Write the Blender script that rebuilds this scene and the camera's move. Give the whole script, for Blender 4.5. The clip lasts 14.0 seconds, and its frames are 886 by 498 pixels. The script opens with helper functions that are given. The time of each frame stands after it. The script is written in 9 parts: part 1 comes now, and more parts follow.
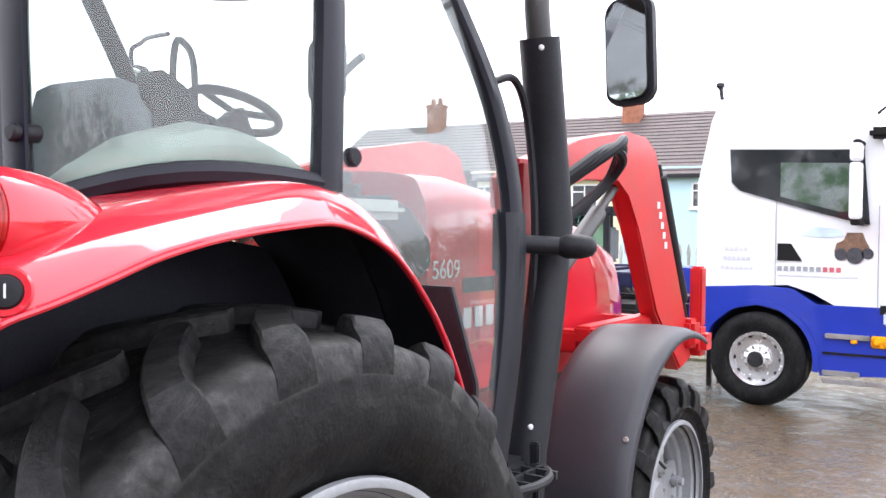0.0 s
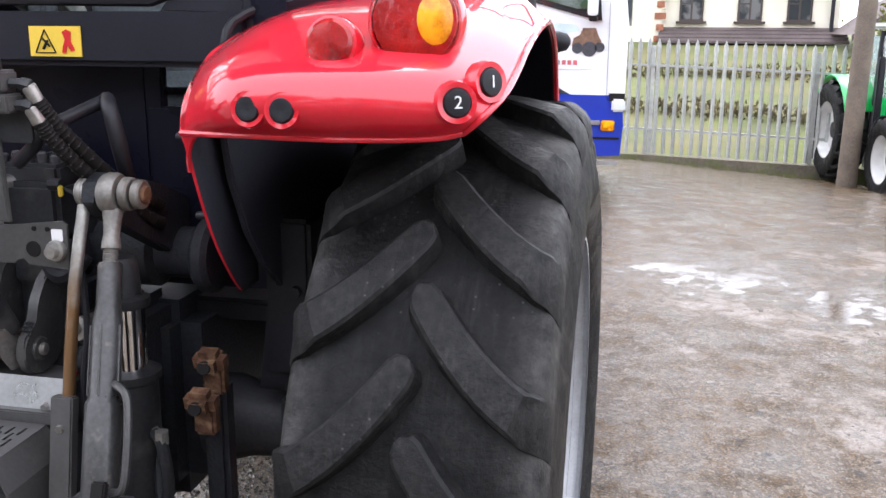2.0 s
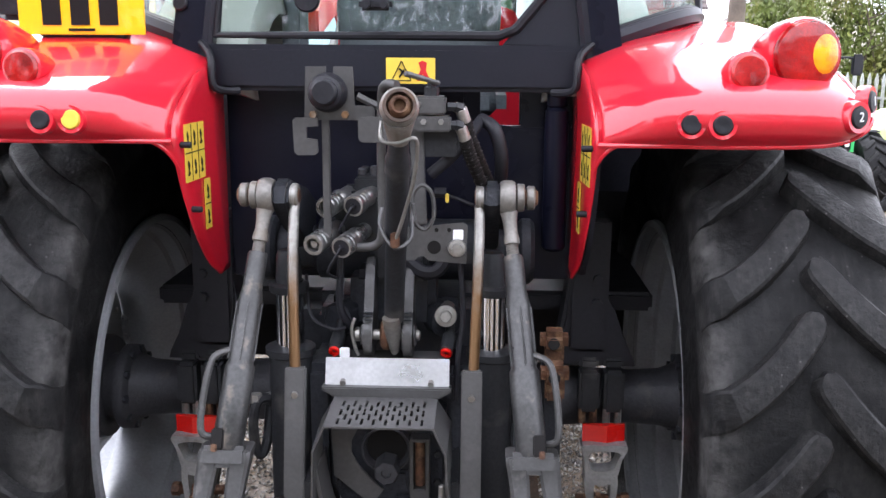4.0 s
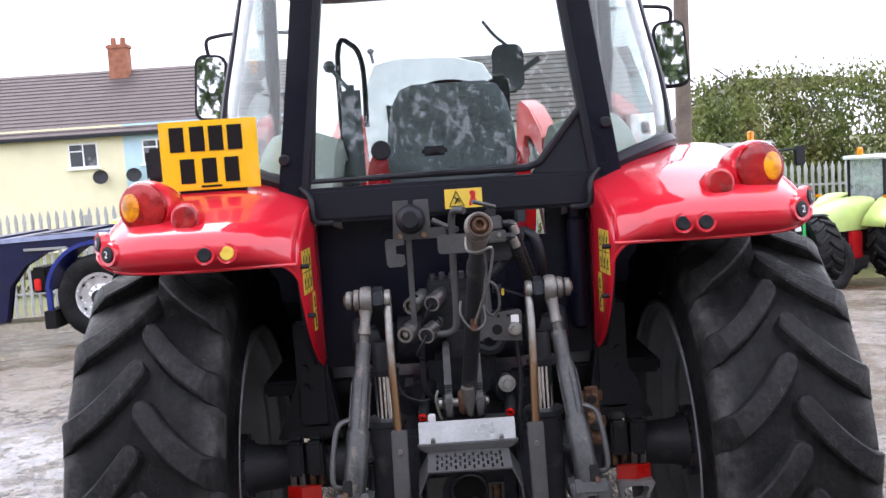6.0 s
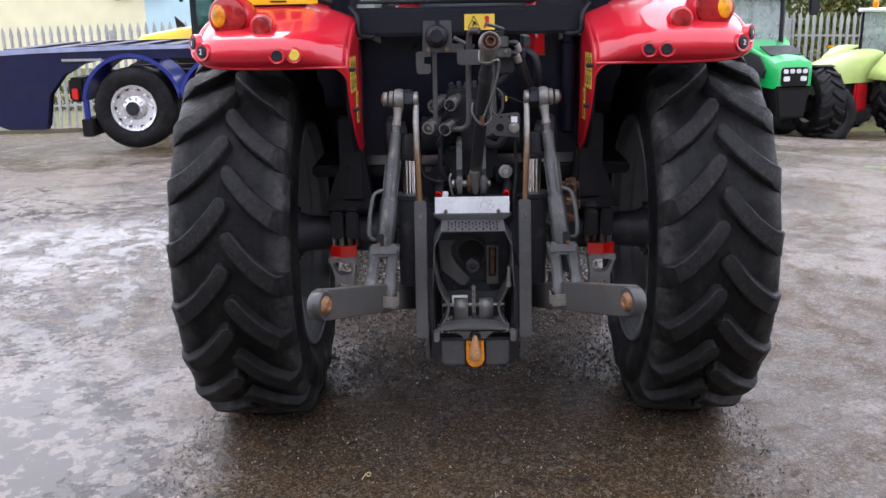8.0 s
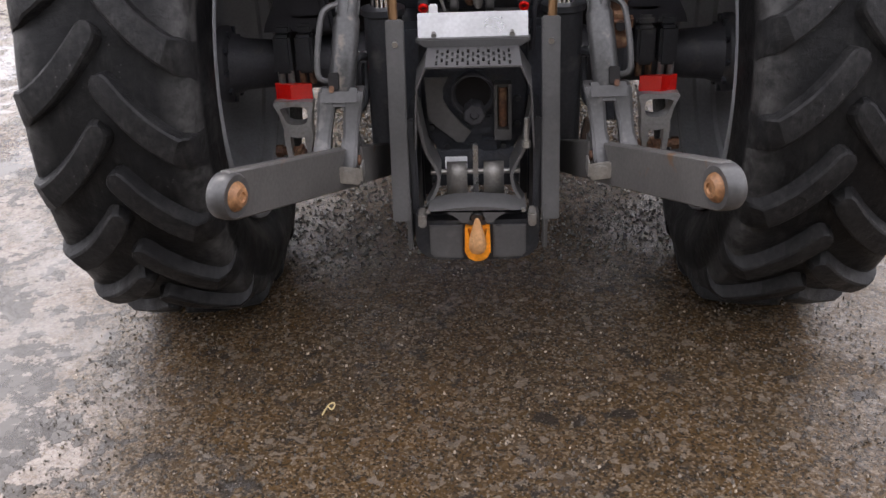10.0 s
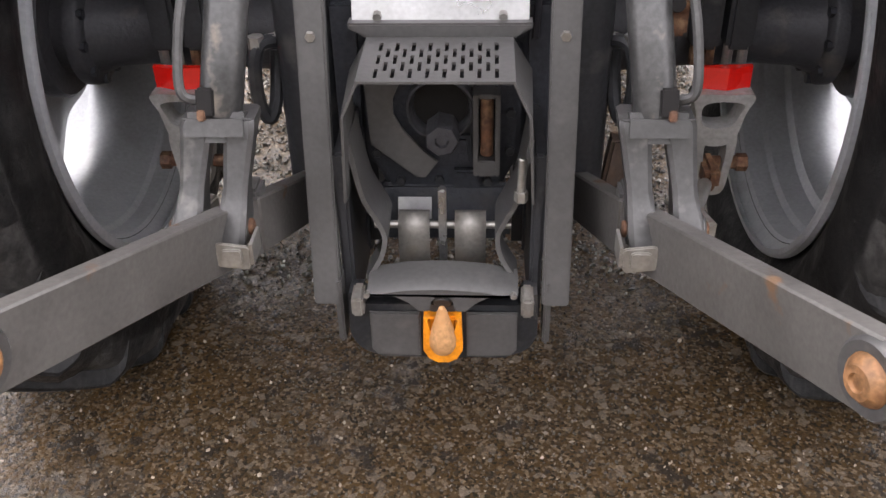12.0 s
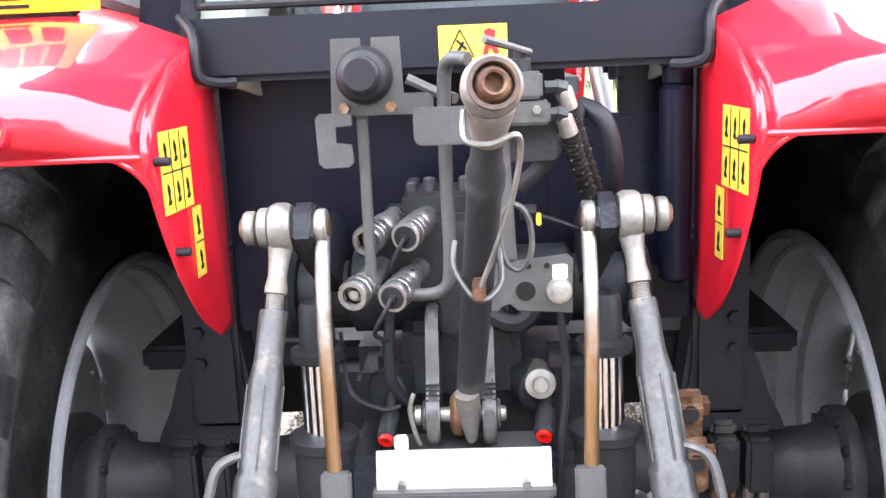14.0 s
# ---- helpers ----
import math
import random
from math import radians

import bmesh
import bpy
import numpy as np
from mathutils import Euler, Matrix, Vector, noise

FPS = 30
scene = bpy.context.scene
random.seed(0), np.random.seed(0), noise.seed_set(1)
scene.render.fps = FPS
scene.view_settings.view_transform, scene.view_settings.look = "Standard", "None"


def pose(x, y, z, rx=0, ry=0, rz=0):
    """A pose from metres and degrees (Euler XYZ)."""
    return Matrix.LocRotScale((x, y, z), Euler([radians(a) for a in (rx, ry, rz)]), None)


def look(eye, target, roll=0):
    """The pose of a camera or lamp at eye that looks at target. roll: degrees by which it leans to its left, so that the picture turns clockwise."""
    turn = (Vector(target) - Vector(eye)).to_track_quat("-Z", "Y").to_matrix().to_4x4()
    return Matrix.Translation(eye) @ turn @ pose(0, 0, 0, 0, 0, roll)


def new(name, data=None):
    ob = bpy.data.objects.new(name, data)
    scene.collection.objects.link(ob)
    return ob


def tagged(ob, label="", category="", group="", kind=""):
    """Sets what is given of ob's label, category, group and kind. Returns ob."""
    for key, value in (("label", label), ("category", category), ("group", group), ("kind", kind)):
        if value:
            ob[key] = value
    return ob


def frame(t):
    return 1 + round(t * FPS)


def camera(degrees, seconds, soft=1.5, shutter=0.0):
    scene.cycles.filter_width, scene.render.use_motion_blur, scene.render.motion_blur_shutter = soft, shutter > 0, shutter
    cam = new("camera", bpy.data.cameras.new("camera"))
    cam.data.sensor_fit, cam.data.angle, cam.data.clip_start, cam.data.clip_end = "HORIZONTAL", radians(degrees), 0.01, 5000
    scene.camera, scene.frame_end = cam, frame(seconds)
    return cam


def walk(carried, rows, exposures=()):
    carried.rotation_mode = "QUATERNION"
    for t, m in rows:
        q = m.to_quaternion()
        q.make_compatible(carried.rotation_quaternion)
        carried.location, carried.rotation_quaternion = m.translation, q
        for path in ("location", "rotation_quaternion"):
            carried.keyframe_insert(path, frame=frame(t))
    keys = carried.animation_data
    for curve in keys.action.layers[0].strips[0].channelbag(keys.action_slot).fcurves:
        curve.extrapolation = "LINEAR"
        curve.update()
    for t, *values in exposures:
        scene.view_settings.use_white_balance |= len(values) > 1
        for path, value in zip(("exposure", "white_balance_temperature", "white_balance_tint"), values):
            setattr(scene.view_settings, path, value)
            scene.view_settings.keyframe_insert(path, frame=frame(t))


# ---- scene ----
cam = camera(50.5, 14.0)
PATH = [
    (0, (2.025, -1.179, 1.564), (0.939, 0.5, 1.512), 0.6),
    (0.5, (1.869, -1.442, 1.585), (0.945, 0.303, 1.269), 1.1),
    (1, (1.653, -1.614, 1.582), (0.77, 0.145, 1.228), 2.7),
    (1.5, (1.4, -1.71, 1.584), (0.749, 0.136, 1.176), 2.9),
    (2, (1.183, -1.88, 1.558), (0.768, 0.02, 1.093), 0.3),
    (2.5, (0.914, -1.989, 1.575), (0.694, -0.057, 1.085), 3.3),
    (3, (0.621, -2.016, 1.568), (0.583, -0.065, 1.133), 2.6),
    (3.5, (0.388, -2.219, 1.555), (0.382, -0.26, 1.152), 1.0),
    (4, (0.204, -2.374, 1.576), (0.122, -0.421, 1.155), 0.3),
    (6.5, (-0.101, -3.293, 1.638), (-0.091, -1.299, 1.479), -4.2),
    (7, (-0.18, -3.61, 1.627), (-0.154, -1.641, 1.279), -0.7),
    (7.5, (-0.146, -3.779, 1.641), (-0.149, -1.835, 1.171), -2.2),
    (8, (-0.042, -3.792, 1.623), (-0.081, -1.862, 1.1), -1.1),
    (8.5, (0.003, -3.647, 1.574), (-0.075, -1.753, 0.937), -1.5),
    (11, (0.023, -2.137, 1.371), (-0.051, -0.465, 0.277), -2.9),
    (11.5, (0.041, -1.927, 1.352), (-0.003, -0.308, 0.178), -3.0),
    (12, (0.073, -1.816, 1.364), (-0.018, -0.162, 0.243), -1.3),
    (12.5, (0.034, -1.774, 1.388), (-0.064, -0.005, 0.461), -2.1),
    (13, (0.024, -1.771, 1.412), (-0.059, 0.062, 0.617), -2.3),
    (13.5, (0.035, -1.777, 1.446), (-0.048, 0.11, 0.788), -2.9),
    (14, (0.041, -1.772, 1.517), (-0.043, 0.182, 1.097), -2.5),
]
EXPOSURES = [(0.0, 1.45, 6400, 10), (1.0, 1.44, 6450, 10), (2.0, 1.48, 6350, 10), (3.0, 1.48, 6300, 11), (4.0, 1.8, 6300, 11), (6.5, 1.0, 6200, 13), (7.0, 0.92, 6200, 13), (7.5, 0.87, 6200, 13), (8.0, 0.98, 6150, 13), (8.5, 1.1, 6300, 13), (11.0, 1.42, 7000, 12), (11.5, 1.62, 7150, 12), (12.0, 1.98, 7000, 12), (12.5, 2.55, 6750, 11), (13.5, 2.92, 6450, 10), (14.0, 3.15, 6400, 10)]
walk(cam, [(t, look(eye, target, roll)) for t, eye, target, roll in PATH], exposures=EXPOSURES)

# world and light: an overcast, almost white sky
world = bpy.data.worlds.new("sky")
scene.world = world
world.use_nodes = True
wn = world.node_tree.nodes
wl = world.node_tree.links
sky = wn.new("ShaderNodeTexSky")
sky.sky_type = "NISHITA"
sky.sun_disc = False
sky.sun_elevation = radians(58)
sky.sun_rotation = radians(-25)
sky.dust_density = 6.0
sky.air_density = 1.2
grey = wn.new("ShaderNodeHueSaturation")
grey.inputs["Saturation"].default_value = 0.16
wl.new(sky.outputs[0], grey.inputs["Color"])
cloud = wn.new("ShaderNodeMix")
cloud.data_type = "RGBA"
cloud.inputs[0].default_value = 0.8
cloud.inputs[7].default_value = (8.9, 8.95, 10.0, 1)
wl.new(grey.outputs[0], cloud.inputs[6])
wl.new(cloud.outputs[2], wn["Background"].inputs["Color"])
wn["Background"].inputs["Strength"].default_value = 0.15
sun_data = bpy.data.lights.new("sun", "SUN")
sun_data.energy = 0.6
sun_data.angle = radians(35)
sun_data.color = (1.0, 0.97, 0.93)
sun = new("sun", sun_data)
sun.matrix_world = look((-4, 8, 14), (0, 0, 0))


# ---- mesh helpers ----
def basis(axis):
    """A turn that lays local z along axis."""
    return Vector(axis).to_track_quat("Z", "Y").to_matrix().to_4x4()


def add_box(bm, c, s, turn=None, bev=0.0, seg=2):
    m = Matrix.Translation(c) @ (turn or Matrix.Identity(4)) @ Matrix.Diagonal((*s, 1))
    got = bmesh.ops.create_cube(bm, size=1, matrix=m)["verts"]
    if bev:
        edges = list({e for v in got for e in v.link_edges})
        bmesh.ops.bevel(bm, geom=edges, offset=bev, segments=seg, affect="EDGES", clamp_overlap=True)


def add_lathe(bm, prof, origin, axis, n=24):
    """Revolves (radius, height) pairs about an axis through origin."""
    m = Matrix.Translation(origin) @ basis(axis)
    rings = []
    for r, h in prof:
        if r <= 1e-6:
            rings.append([bm.verts.new(m @ Vector((0, 0, h)))])
        else:
            rings.append([bm.verts.new(m @ Vector((r * math.cos(2 * math.pi * i / n), r * math.sin(2 * math.pi * i / n), h))) for i in range(n)])
    for a, b in zip(rings, rings[1:]):
        for i in range(n):
            j = (i + 1) % n
            q = [a[i % len(a)], a[j % len(a)], b[j % len(b)], b[i % len(b)]]
            u = []
            for v in q:
                if v not in u:
                    u.append(v)
            if len(u) > 2:
                bm.faces.new(u)


def add_cyl(bm, p0, p1, r, r1=None, n=18, bev=0.0):
    p0, p1 = Vector(p0), Vector(p1)
    h = (p1 - p0).length
    r1 = r if r1 is None else r1
    b = min(bev, r * 0.5, r1 * 0.5, h * 0.4)
    prof = [(0, 0), (r - b, 0), (r, b), (r1, h - b), (r1 - b, h), (0, h)] if b else [(0, 0), (r, 0), (r1, h), (0, h)]
    add_lathe(bm, prof, p0, p1 - p0, n)


def add_tube(bm, pts, r, n=8, closed=False):
    pts = [Vector(p) for p in pts]
    k = len(pts)
    rings, up = [], None
    for i, p in enumerate(pts):
        a = pts[i - 1] if i or closed else pts[i]
        b = pts[(i + 1) % k] if i < k - 1 or closed else pts[i]
        d = (b - a).normalized()
        if up is None:
            up = d.orthogonal().normalized()
        up = (up - d * up.dot(d)).normalized()
        side = d.cross(up)
        rad = r[i] if isinstance(r, (list, tuple)) else r
        rings.append([bm.verts.new(p + rad * (math.cos(2 * math.pi * j / n) * up + math.sin(2 * math.pi * j / n) * side)) for j in range(n)])
    for i in range(k if closed else k - 1):
        a, b = rings[i], rings[(i + 1) % k]
        for j in range(n):
            bm.faces.new((a[j], a[(j + 1) % n], b[(j + 1) % n], b[j]))
    if not closed:
        bm.faces.new(rings[0][::-1])
        bm.faces.new(rings[-1])


def add_prism(bm, poly, m, depth, bev=0.0):
    """Extrudes a flat outline (local x, y) along local z, centred on its plane."""
    a = [bm.verts.new(m @ Vector((x, y, -depth / 2))) for x, y in poly]
    b = [bm.verts.new(m @ Vector((x, y, depth / 2))) for x, y in poly]
    k = len(poly)
    faces = [bm.faces.new(a[::-1]), bm.faces.new(b)]
    for i in range(k):
        faces.append(bm.faces.new((a[i], a[(i + 1) % k], b[(i + 1) % k], b[i])))
    if bev:
        edges = list({e for f in faces[:2] for e in f.edges})
        bmesh.ops.bevel(bm, geom=edges, offset=bev, segments=2, affect="EDGES", clamp_overlap=True)


def add_grid(bm, rows, wrap=False):
    vs = [[bm.verts.new(p) for p in row] for row in rows]
    for a, b in zip(vs, vs[1:]):
        k = len(a)
        for i in range(k if wrap else k - 1):
            bm.faces.new((a[i], a[(i + 1) % k], b[(i + 1) % k], b[i]))
    return vs


def spline(pts, k=4, closed=False):
    """Catmull-Rom through pts, k steps between two."""
    pts = [Vector(p) for p in pts]
    n, out = len(pts), []
    for i in range(n if closed else n - 1):
        if closed:
            p = [pts[(i + j) % n] for j in (-1, 0, 1, 2)]
        else:
            p = [pts[max(i - 1, 0)], pts[i], pts[i + 1], pts[min(i + 2, n - 1)]]
        for s in range(k):
            t = s / k
            out.append(0.5 * (2 * p[1] + (p[2] - p[0]) * t + (2 * p[0] - 5 * p[1] + 4 * p[2] - p[3]) * t * t + (3 * p[1] - p[0] - 3 * p[2] + p[3]) * t ** 3))
    if not closed:
        out.append(pts[-1])
    return out


def rounded(w, h, r, k=4):
    """The outline of a rectangle w by h with round corners."""
    out = []
    for cx, cy, a in ((w / 2 - r, h / 2 - r, 0), (r - w / 2, h / 2 - r, 90), (r - w / 2, r - h / 2, 180), (w / 2 - r, r - h / 2, 270)):
        out += [(cx + r * math.cos(radians(a + 90 * i / k)), cy + r * math.sin(radians(a + 90 * i / k))) for i in range(k + 1)]
    return out


def disc(r, n=20):
    return [(r * math.cos(2 * math.pi * i / n), r * math.sin(2 * math.pi * i / n)) for i in range(n)]


def mesh_of(name, bm, material, smooth=38):
    bmesh.ops.recalc_face_normals(bm, faces=bm.faces)
    me = bpy.data.meshes.new(name)
    bm.to_mesh(me)
    bm.free()
    for one in material if isinstance(material, (list, tuple)) else (material,):
        me.materials.append(one)
    if smooth:
        me.shade_smooth()
        me.set_sharp_from_angle(angle=radians(smooth))
    return me


def part(name, bm, material, parent, label="", smooth=38):
    """Links a bmesh as one mesh object under a thing or under a part."""
    ob = new(name, mesh_of(name, bm, material, smooth))
    ob.parent = parent
    return tagged(ob, label)


def piece(name, me, parent, m):
    ob = new(name, me)
    ob.parent = parent
    ob.matrix_basis = m
    return ob


def thing(name, label, category, at=(0, 0, 0), rz=0.0, group="", kind=""):
    ob = new(name)
    ob.matrix_basis = pose(*at, 0, 0, rz)
    return tagged(ob, label, category, group, kind)


def thicken(ob, t, slot=0):
    mod = ob.modifiers.new("thickness", "SOLIDIFY")
    mod.thickness, mod.offset = t, -1.0
    if slot:
        mod.material_offset = slot
    return ob


XZ = Matrix(((1, 0, 0, 0), (0, 0, -1, 0), (0, 1, 0, 0), (0, 0, 0, 1)))   # outline x, y -> world x, z; depth along -y
YZ = Matrix(((0, 0, 1, 0), (1, 0, 0, 0), (0, 1, 0, 0), (0, 0, 0, 1)))    # outline x, y -> world y, z; depth along x


def at(x, y, z):
    return Matrix.Translation((x, y, z))


# ---- materials ----
def paint(name, base, rough=0.5, metal=0.0, vary=0.15, scale=6.0, fine=120.0, bump=0.0, coat=0.0, tint=None, tint_at=(0.55, 0.75), tint_scale=3.0, tint_rough=None, spec=0.5, trans=0.0, each=0.0):
    """Base colour with two scales of variation, a second colour in patches, and fine relief."""
    mt = bpy.data.materials.new(name)
    mt.use_nodes = True
    n, l = mt.node_tree.nodes, mt.node_tree.links
    bsdf = n["Principled BSDF"]
    co = n.new("ShaderNodeTexCoord").outputs["Object"]

    def noisy(sc, detail=4.0):
        t = n.new("ShaderNodeTexNoise")
        t.inputs["Scale"].default_value, t.inputs["Detail"].default_value = sc, detail
        l.new(co, t.inputs["Vector"])
        return t.outputs["Fac"]

    def ramp(fac, lo, hi, a, b):
        r = n.new("ShaderNodeMapRange")
        for k, v in zip((1, 2, 3, 4), (lo, hi, a, b)):
            r.inputs[k].default_value = v
        l.new(fac, r.inputs[0])
        return r.outputs[0]

    def times(x, y):
        m = n.new("ShaderNodeMath")
        m.operation = "MULTIPLY"
        l.new(x, m.inputs[0])
        l.new(y, m.inputs[1])
        return m.outputs[0]

    big, small = noisy(scale), noisy(fine, 6.0)
    shade = times(ramp(big, 0.3, 0.7, 1 - vary, 1 + vary), ramp(small, 0.3, 0.7, 1 - vary * 0.7, 1 + vary * 0.7))
    if each:
        info = n.new("ShaderNodeObjectInfo")
        shade = times(shade, ramp(info.outputs["Random"], 0, 1, 1 - each, 1 + each))
    col = n.new("ShaderNodeMix")
    col.data_type, col.blend_type = "RGBA", "MULTIPLY"
    col.inputs[0].default_value = 1.0
    col.inputs[6].default_value = (*base, 1)
    l.new(shade, col.inputs[7])
    out = col.outputs[2]
    rgh = ramp(big, 0.3, 0.7, max(rough - vary * 0.3, 0.02), min(rough + vary * 0.3, 1))
    if tint:
        mask = ramp(noisy(tint_scale, 8.0), *tint_at, 0, 1)
        mix = n.new("ShaderNodeMix")
        mix.data_type = "RGBA"
        l.new(mask, mix.inputs[0])
        l.new(out, mix.inputs[6])
        mix.inputs[7].default_value = (*tint, 1)
        out = mix.outputs[2]
        if tint_rough is not None:
            mr = n.new("ShaderNodeMix")
            l.new(mask, mr.inputs[0])
            l.new(rgh, mr.inputs[2])
            mr.inputs[3].default_value = tint_rough
            rgh = mr.outputs[0]
    l.new(out, bsdf.inputs["Base Color"])
    l.new(rgh, bsdf.inputs["Roughness"])
    bsdf.inputs["Metallic"].default_value = metal
    bsdf.inputs["Specular IOR Level"].default_value = spec
    bsdf.inputs["Coat Weight"].default_value = coat
    bsdf.inputs["Coat Roughness"].default_value = 0.015
    bsdf.inputs["Transmission Weight"].default_value = trans
    if bump:
        b = n.new("ShaderNodeBump")
        b.inputs["Strength"].default_value, b.inputs["Distance"].default_value = bump, 0.004
        l.new(small, b.inputs["Height"])
        l.new(b.outputs[0], bsdf.inputs["Normal"])
    return mt


def glazing(name, tint, gloss=1.0, rough=0.0, haze=0.0):
    mt = bpy.data.materials.new(name)
    mt.use_nodes = True
    n, l = mt.node_tree.nodes, mt.node_tree.links
    n.remove(n["Principled BSDF"])
    clear, shine, mix, face, power, scale_ = (n.new("ShaderNode" + k) for k in ("BsdfTransparent", "BsdfGlossy", "MixShader", "LayerWeight", "Math", "MapRange"))
    clear.inputs[0].default_value = (*tint, 1)
    shine.inputs["Roughness"].default_value = rough
    face.inputs["Blend"].default_value = 0.5
    power.operation = "POWER"
    power.inputs[1].default_value = 4.5
    scale_.inputs[3].default_value = 0.045 * gloss
    l.new(face.outputs["Facing"], power.inputs[0])
    l.new(power.outputs[0], scale_.inputs[0])
    l.new(scale_.outputs[0], mix.inputs[0])
    # haze: dull pale film, a little dust with the sky's reflection painted in
    if haze:
        film, dull, spots, amount = (n.new("ShaderNode" + k) for k in ("MixShader", "BsdfDiffuse", "TexNoise", "MapRange"))
        dull.inputs[0].default_value = (0.75, 0.78, 0.77, 1)
        spots.inputs["Scale"].default_value, spots.inputs["Detail"].default_value = 5.0, 8.0
        amount.inputs[1].default_value, amount.inputs[2].default_value = 0.3, 0.7
        amount.inputs[3].default_value, amount.inputs[4].default_value = haze * 0.6, haze * 1.4
        l.new(spots.outputs["Fac"], amount.inputs[0])
        l.new(amount.outputs[0], film.inputs[0])
        l.new(clear.outputs[0], film.inputs[1])
        l.new(dull.outputs[0], film.inputs[2])
        l.new(film.outputs[0], mix.inputs[1])
    else:
        l.new(clear.outputs[0], mix.inputs[1])
    l.new(shine.outputs[0], mix.inputs[2])
    l.new(mix.outputs[0], n["Material Output"].inputs["Surface"])
    return mt


def rubber(name, dark, dust, amount, groove=0.0):
    """Black rubber with dry dust, scuffs running round the tyre and mud specks; groove: a tread radius with paler dust at its shoulders."""
    mt = paint(name, (dark, dark, dark * 1.08), 0.6, vary=0.3, scale=6, fine=70, spec=0.18)
    n, l = mt.node_tree.nodes, mt.node_tree.links
    bsdf = n["Principled BSDF"]
    co = n.new("ShaderNodeTexCoord").outputs["Object"]

    def tex(kind, sc, stretch=(1, 1, 1), **more):
        mp = n.new("ShaderNodeMapping")
        mp.inputs["Scale"].default_value = stretch
        l.new(co, mp.inputs[0])
        t = n.new("ShaderNodeTex" + kind)
        t.inputs["Scale"].default_value = sc
        l.new(mp.outputs[0], t.inputs["Vector"])
        if kind == "Noise":
            t.inputs["Detail"].default_value = 8
            t.inputs["Roughness"].default_value = 0.65
        else:
            t.feature = more.get("feature", "F1")
        return t.outputs[0]

    def ramp(fac, lo, hi, a=0.0, b=1.0):
        r = n.new("ShaderNodeMapRange")
        for k, v in zip((1, 2, 3, 4), (lo, hi, a, b)):
            r.inputs[k].default_value = v
        l.new(fac, r.inputs[0])
        return r.outputs[0]

    def op(kind, x, y):
        m = n.new("ShaderNodeMath")
        m.operation = kind
        l.new(x, m.inputs[0])
        l.new(y, m.inputs[1])
        return m.outputs[0]

    cloud = ramp(tex("Noise", 5), amount - 0.06, amount + 0.16)
    scuff = ramp(tex("Noise", 16, (5, 1, 1)), 0.50, 0.66)
    mud = ramp(tex("Voronoi", 60), 0.16, 0.07)
    mud = op("MULTIPLY", mud, ramp(tex("Noise", 7), 0.52, 0.62))
    layers = [(op("MULTIPLY", cloud, ramp(tex("Noise", 60), 0.38, 0.6, 0.1, 1.0)), dust * 0.8), (op("MULTIPLY", scuff, ramp(tex("Noise", 9), 0.4, 0.6, 0.0, 0.9)), dust), (mud, dust * 3)]
    if groove:
        axes = n.new("ShaderNodeSeparateXYZ")
        l.new(co, axes.inputs[0])
        rad = n.new("ShaderNodeMath")
        rad.operation = "SQRT"
        l.new(op("ADD", op("MULTIPLY", axes.outputs[1], axes.outputs[1]), op("MULTIPLY", axes.outputs[2], axes.outputs[2])), rad.inputs[0])
        wide = n.new("ShaderNodeMath")
        wide.operation = "ABSOLUTE"
        l.new(axes.outputs[0], wide.inputs[0])
        shoulder = op("MULTIPLY", ramp(rad.outputs[0], groove - 0.075, groove - 0.06), ramp(wide.outputs[0], 0.13, 0.19))
        layers.insert(0, (op("MULTIPLY", shoulder, ramp(tex("Noise", 21), 0.36, 0.62, 0.1, 0.95)), dust * 3.2))
    src = bsdf.inputs["Base Color"].links[0].from_socket
    for fac, tone in layers:
        mix = n.new("ShaderNodeMix")
        mix.data_type = "RGBA"
        l.new(fac, mix.inputs[0])
        l.new(src, mix.inputs[6])
        mix.inputs[7].default_value = (tone, tone * 0.97, tone * 0.94, 1)
        src = mix.outputs[2]
    l.new(src, bsdf.inputs["Base Color"])
    l.new(ramp(tex("Noise", 5.5), 0.42, 0.6, 0.36, 0.72), bsdf.inputs["Roughness"])
    b = n.new("ShaderNodeBump")
    b.inputs["Strength"].default_value, b.inputs["Distance"].default_value = 0.9, 0.005
    l.new(tex("Noise", 38), b.inputs["Height"])
    l.new(b.outputs[0], bsdf.inputs["Normal"])
    return mt


RED = paint("red_paint", (0.66, 0.015, 0.033), 0.4, vary=0.05, coat=1.0, scale=3, spec=0.1)
RED.node_tree.nodes["Principled BSDF"].inputs["Coat IOR"].default_value = 1.65
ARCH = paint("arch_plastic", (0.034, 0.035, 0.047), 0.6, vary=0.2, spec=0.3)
RED_MATT = paint("red_cast", (0.55, 0.012, 0.016), 0.42, vary=0.1, coat=0.3)
RUBBER = rubber("tyre_rubber", 0.0058, 0.028, 0.53)
LUG = rubber("lug_rubber", 0.008, 0.036, 0.5)
REAR_RUBBER = rubber("rear_tyre_rubber", 0.005, 0.02, 0.53, 0.71)
RIM = paint("rim_silver", (0.31, 0.318, 0.33), 0.42, metal=0.25, vary=0.12, scale=8, coat=0.1, tint=(0.2, 0.19, 0.18), tint_at=(0.6, 0.85), tint_scale=7)
BLACK = paint("black_plastic", (0.014, 0.014, 0.018), 0.5, vary=0.25, bump=0.15, spec=0.3)
BLACK_GLOSS = paint("black_paint", (0.006, 0.0065, 0.014), 0.3, vary=0.15, spec=0.16, tint=(0.012, 0.012, 0.018), tint_at=(0.55, 0.8), tint_rough=0.5)
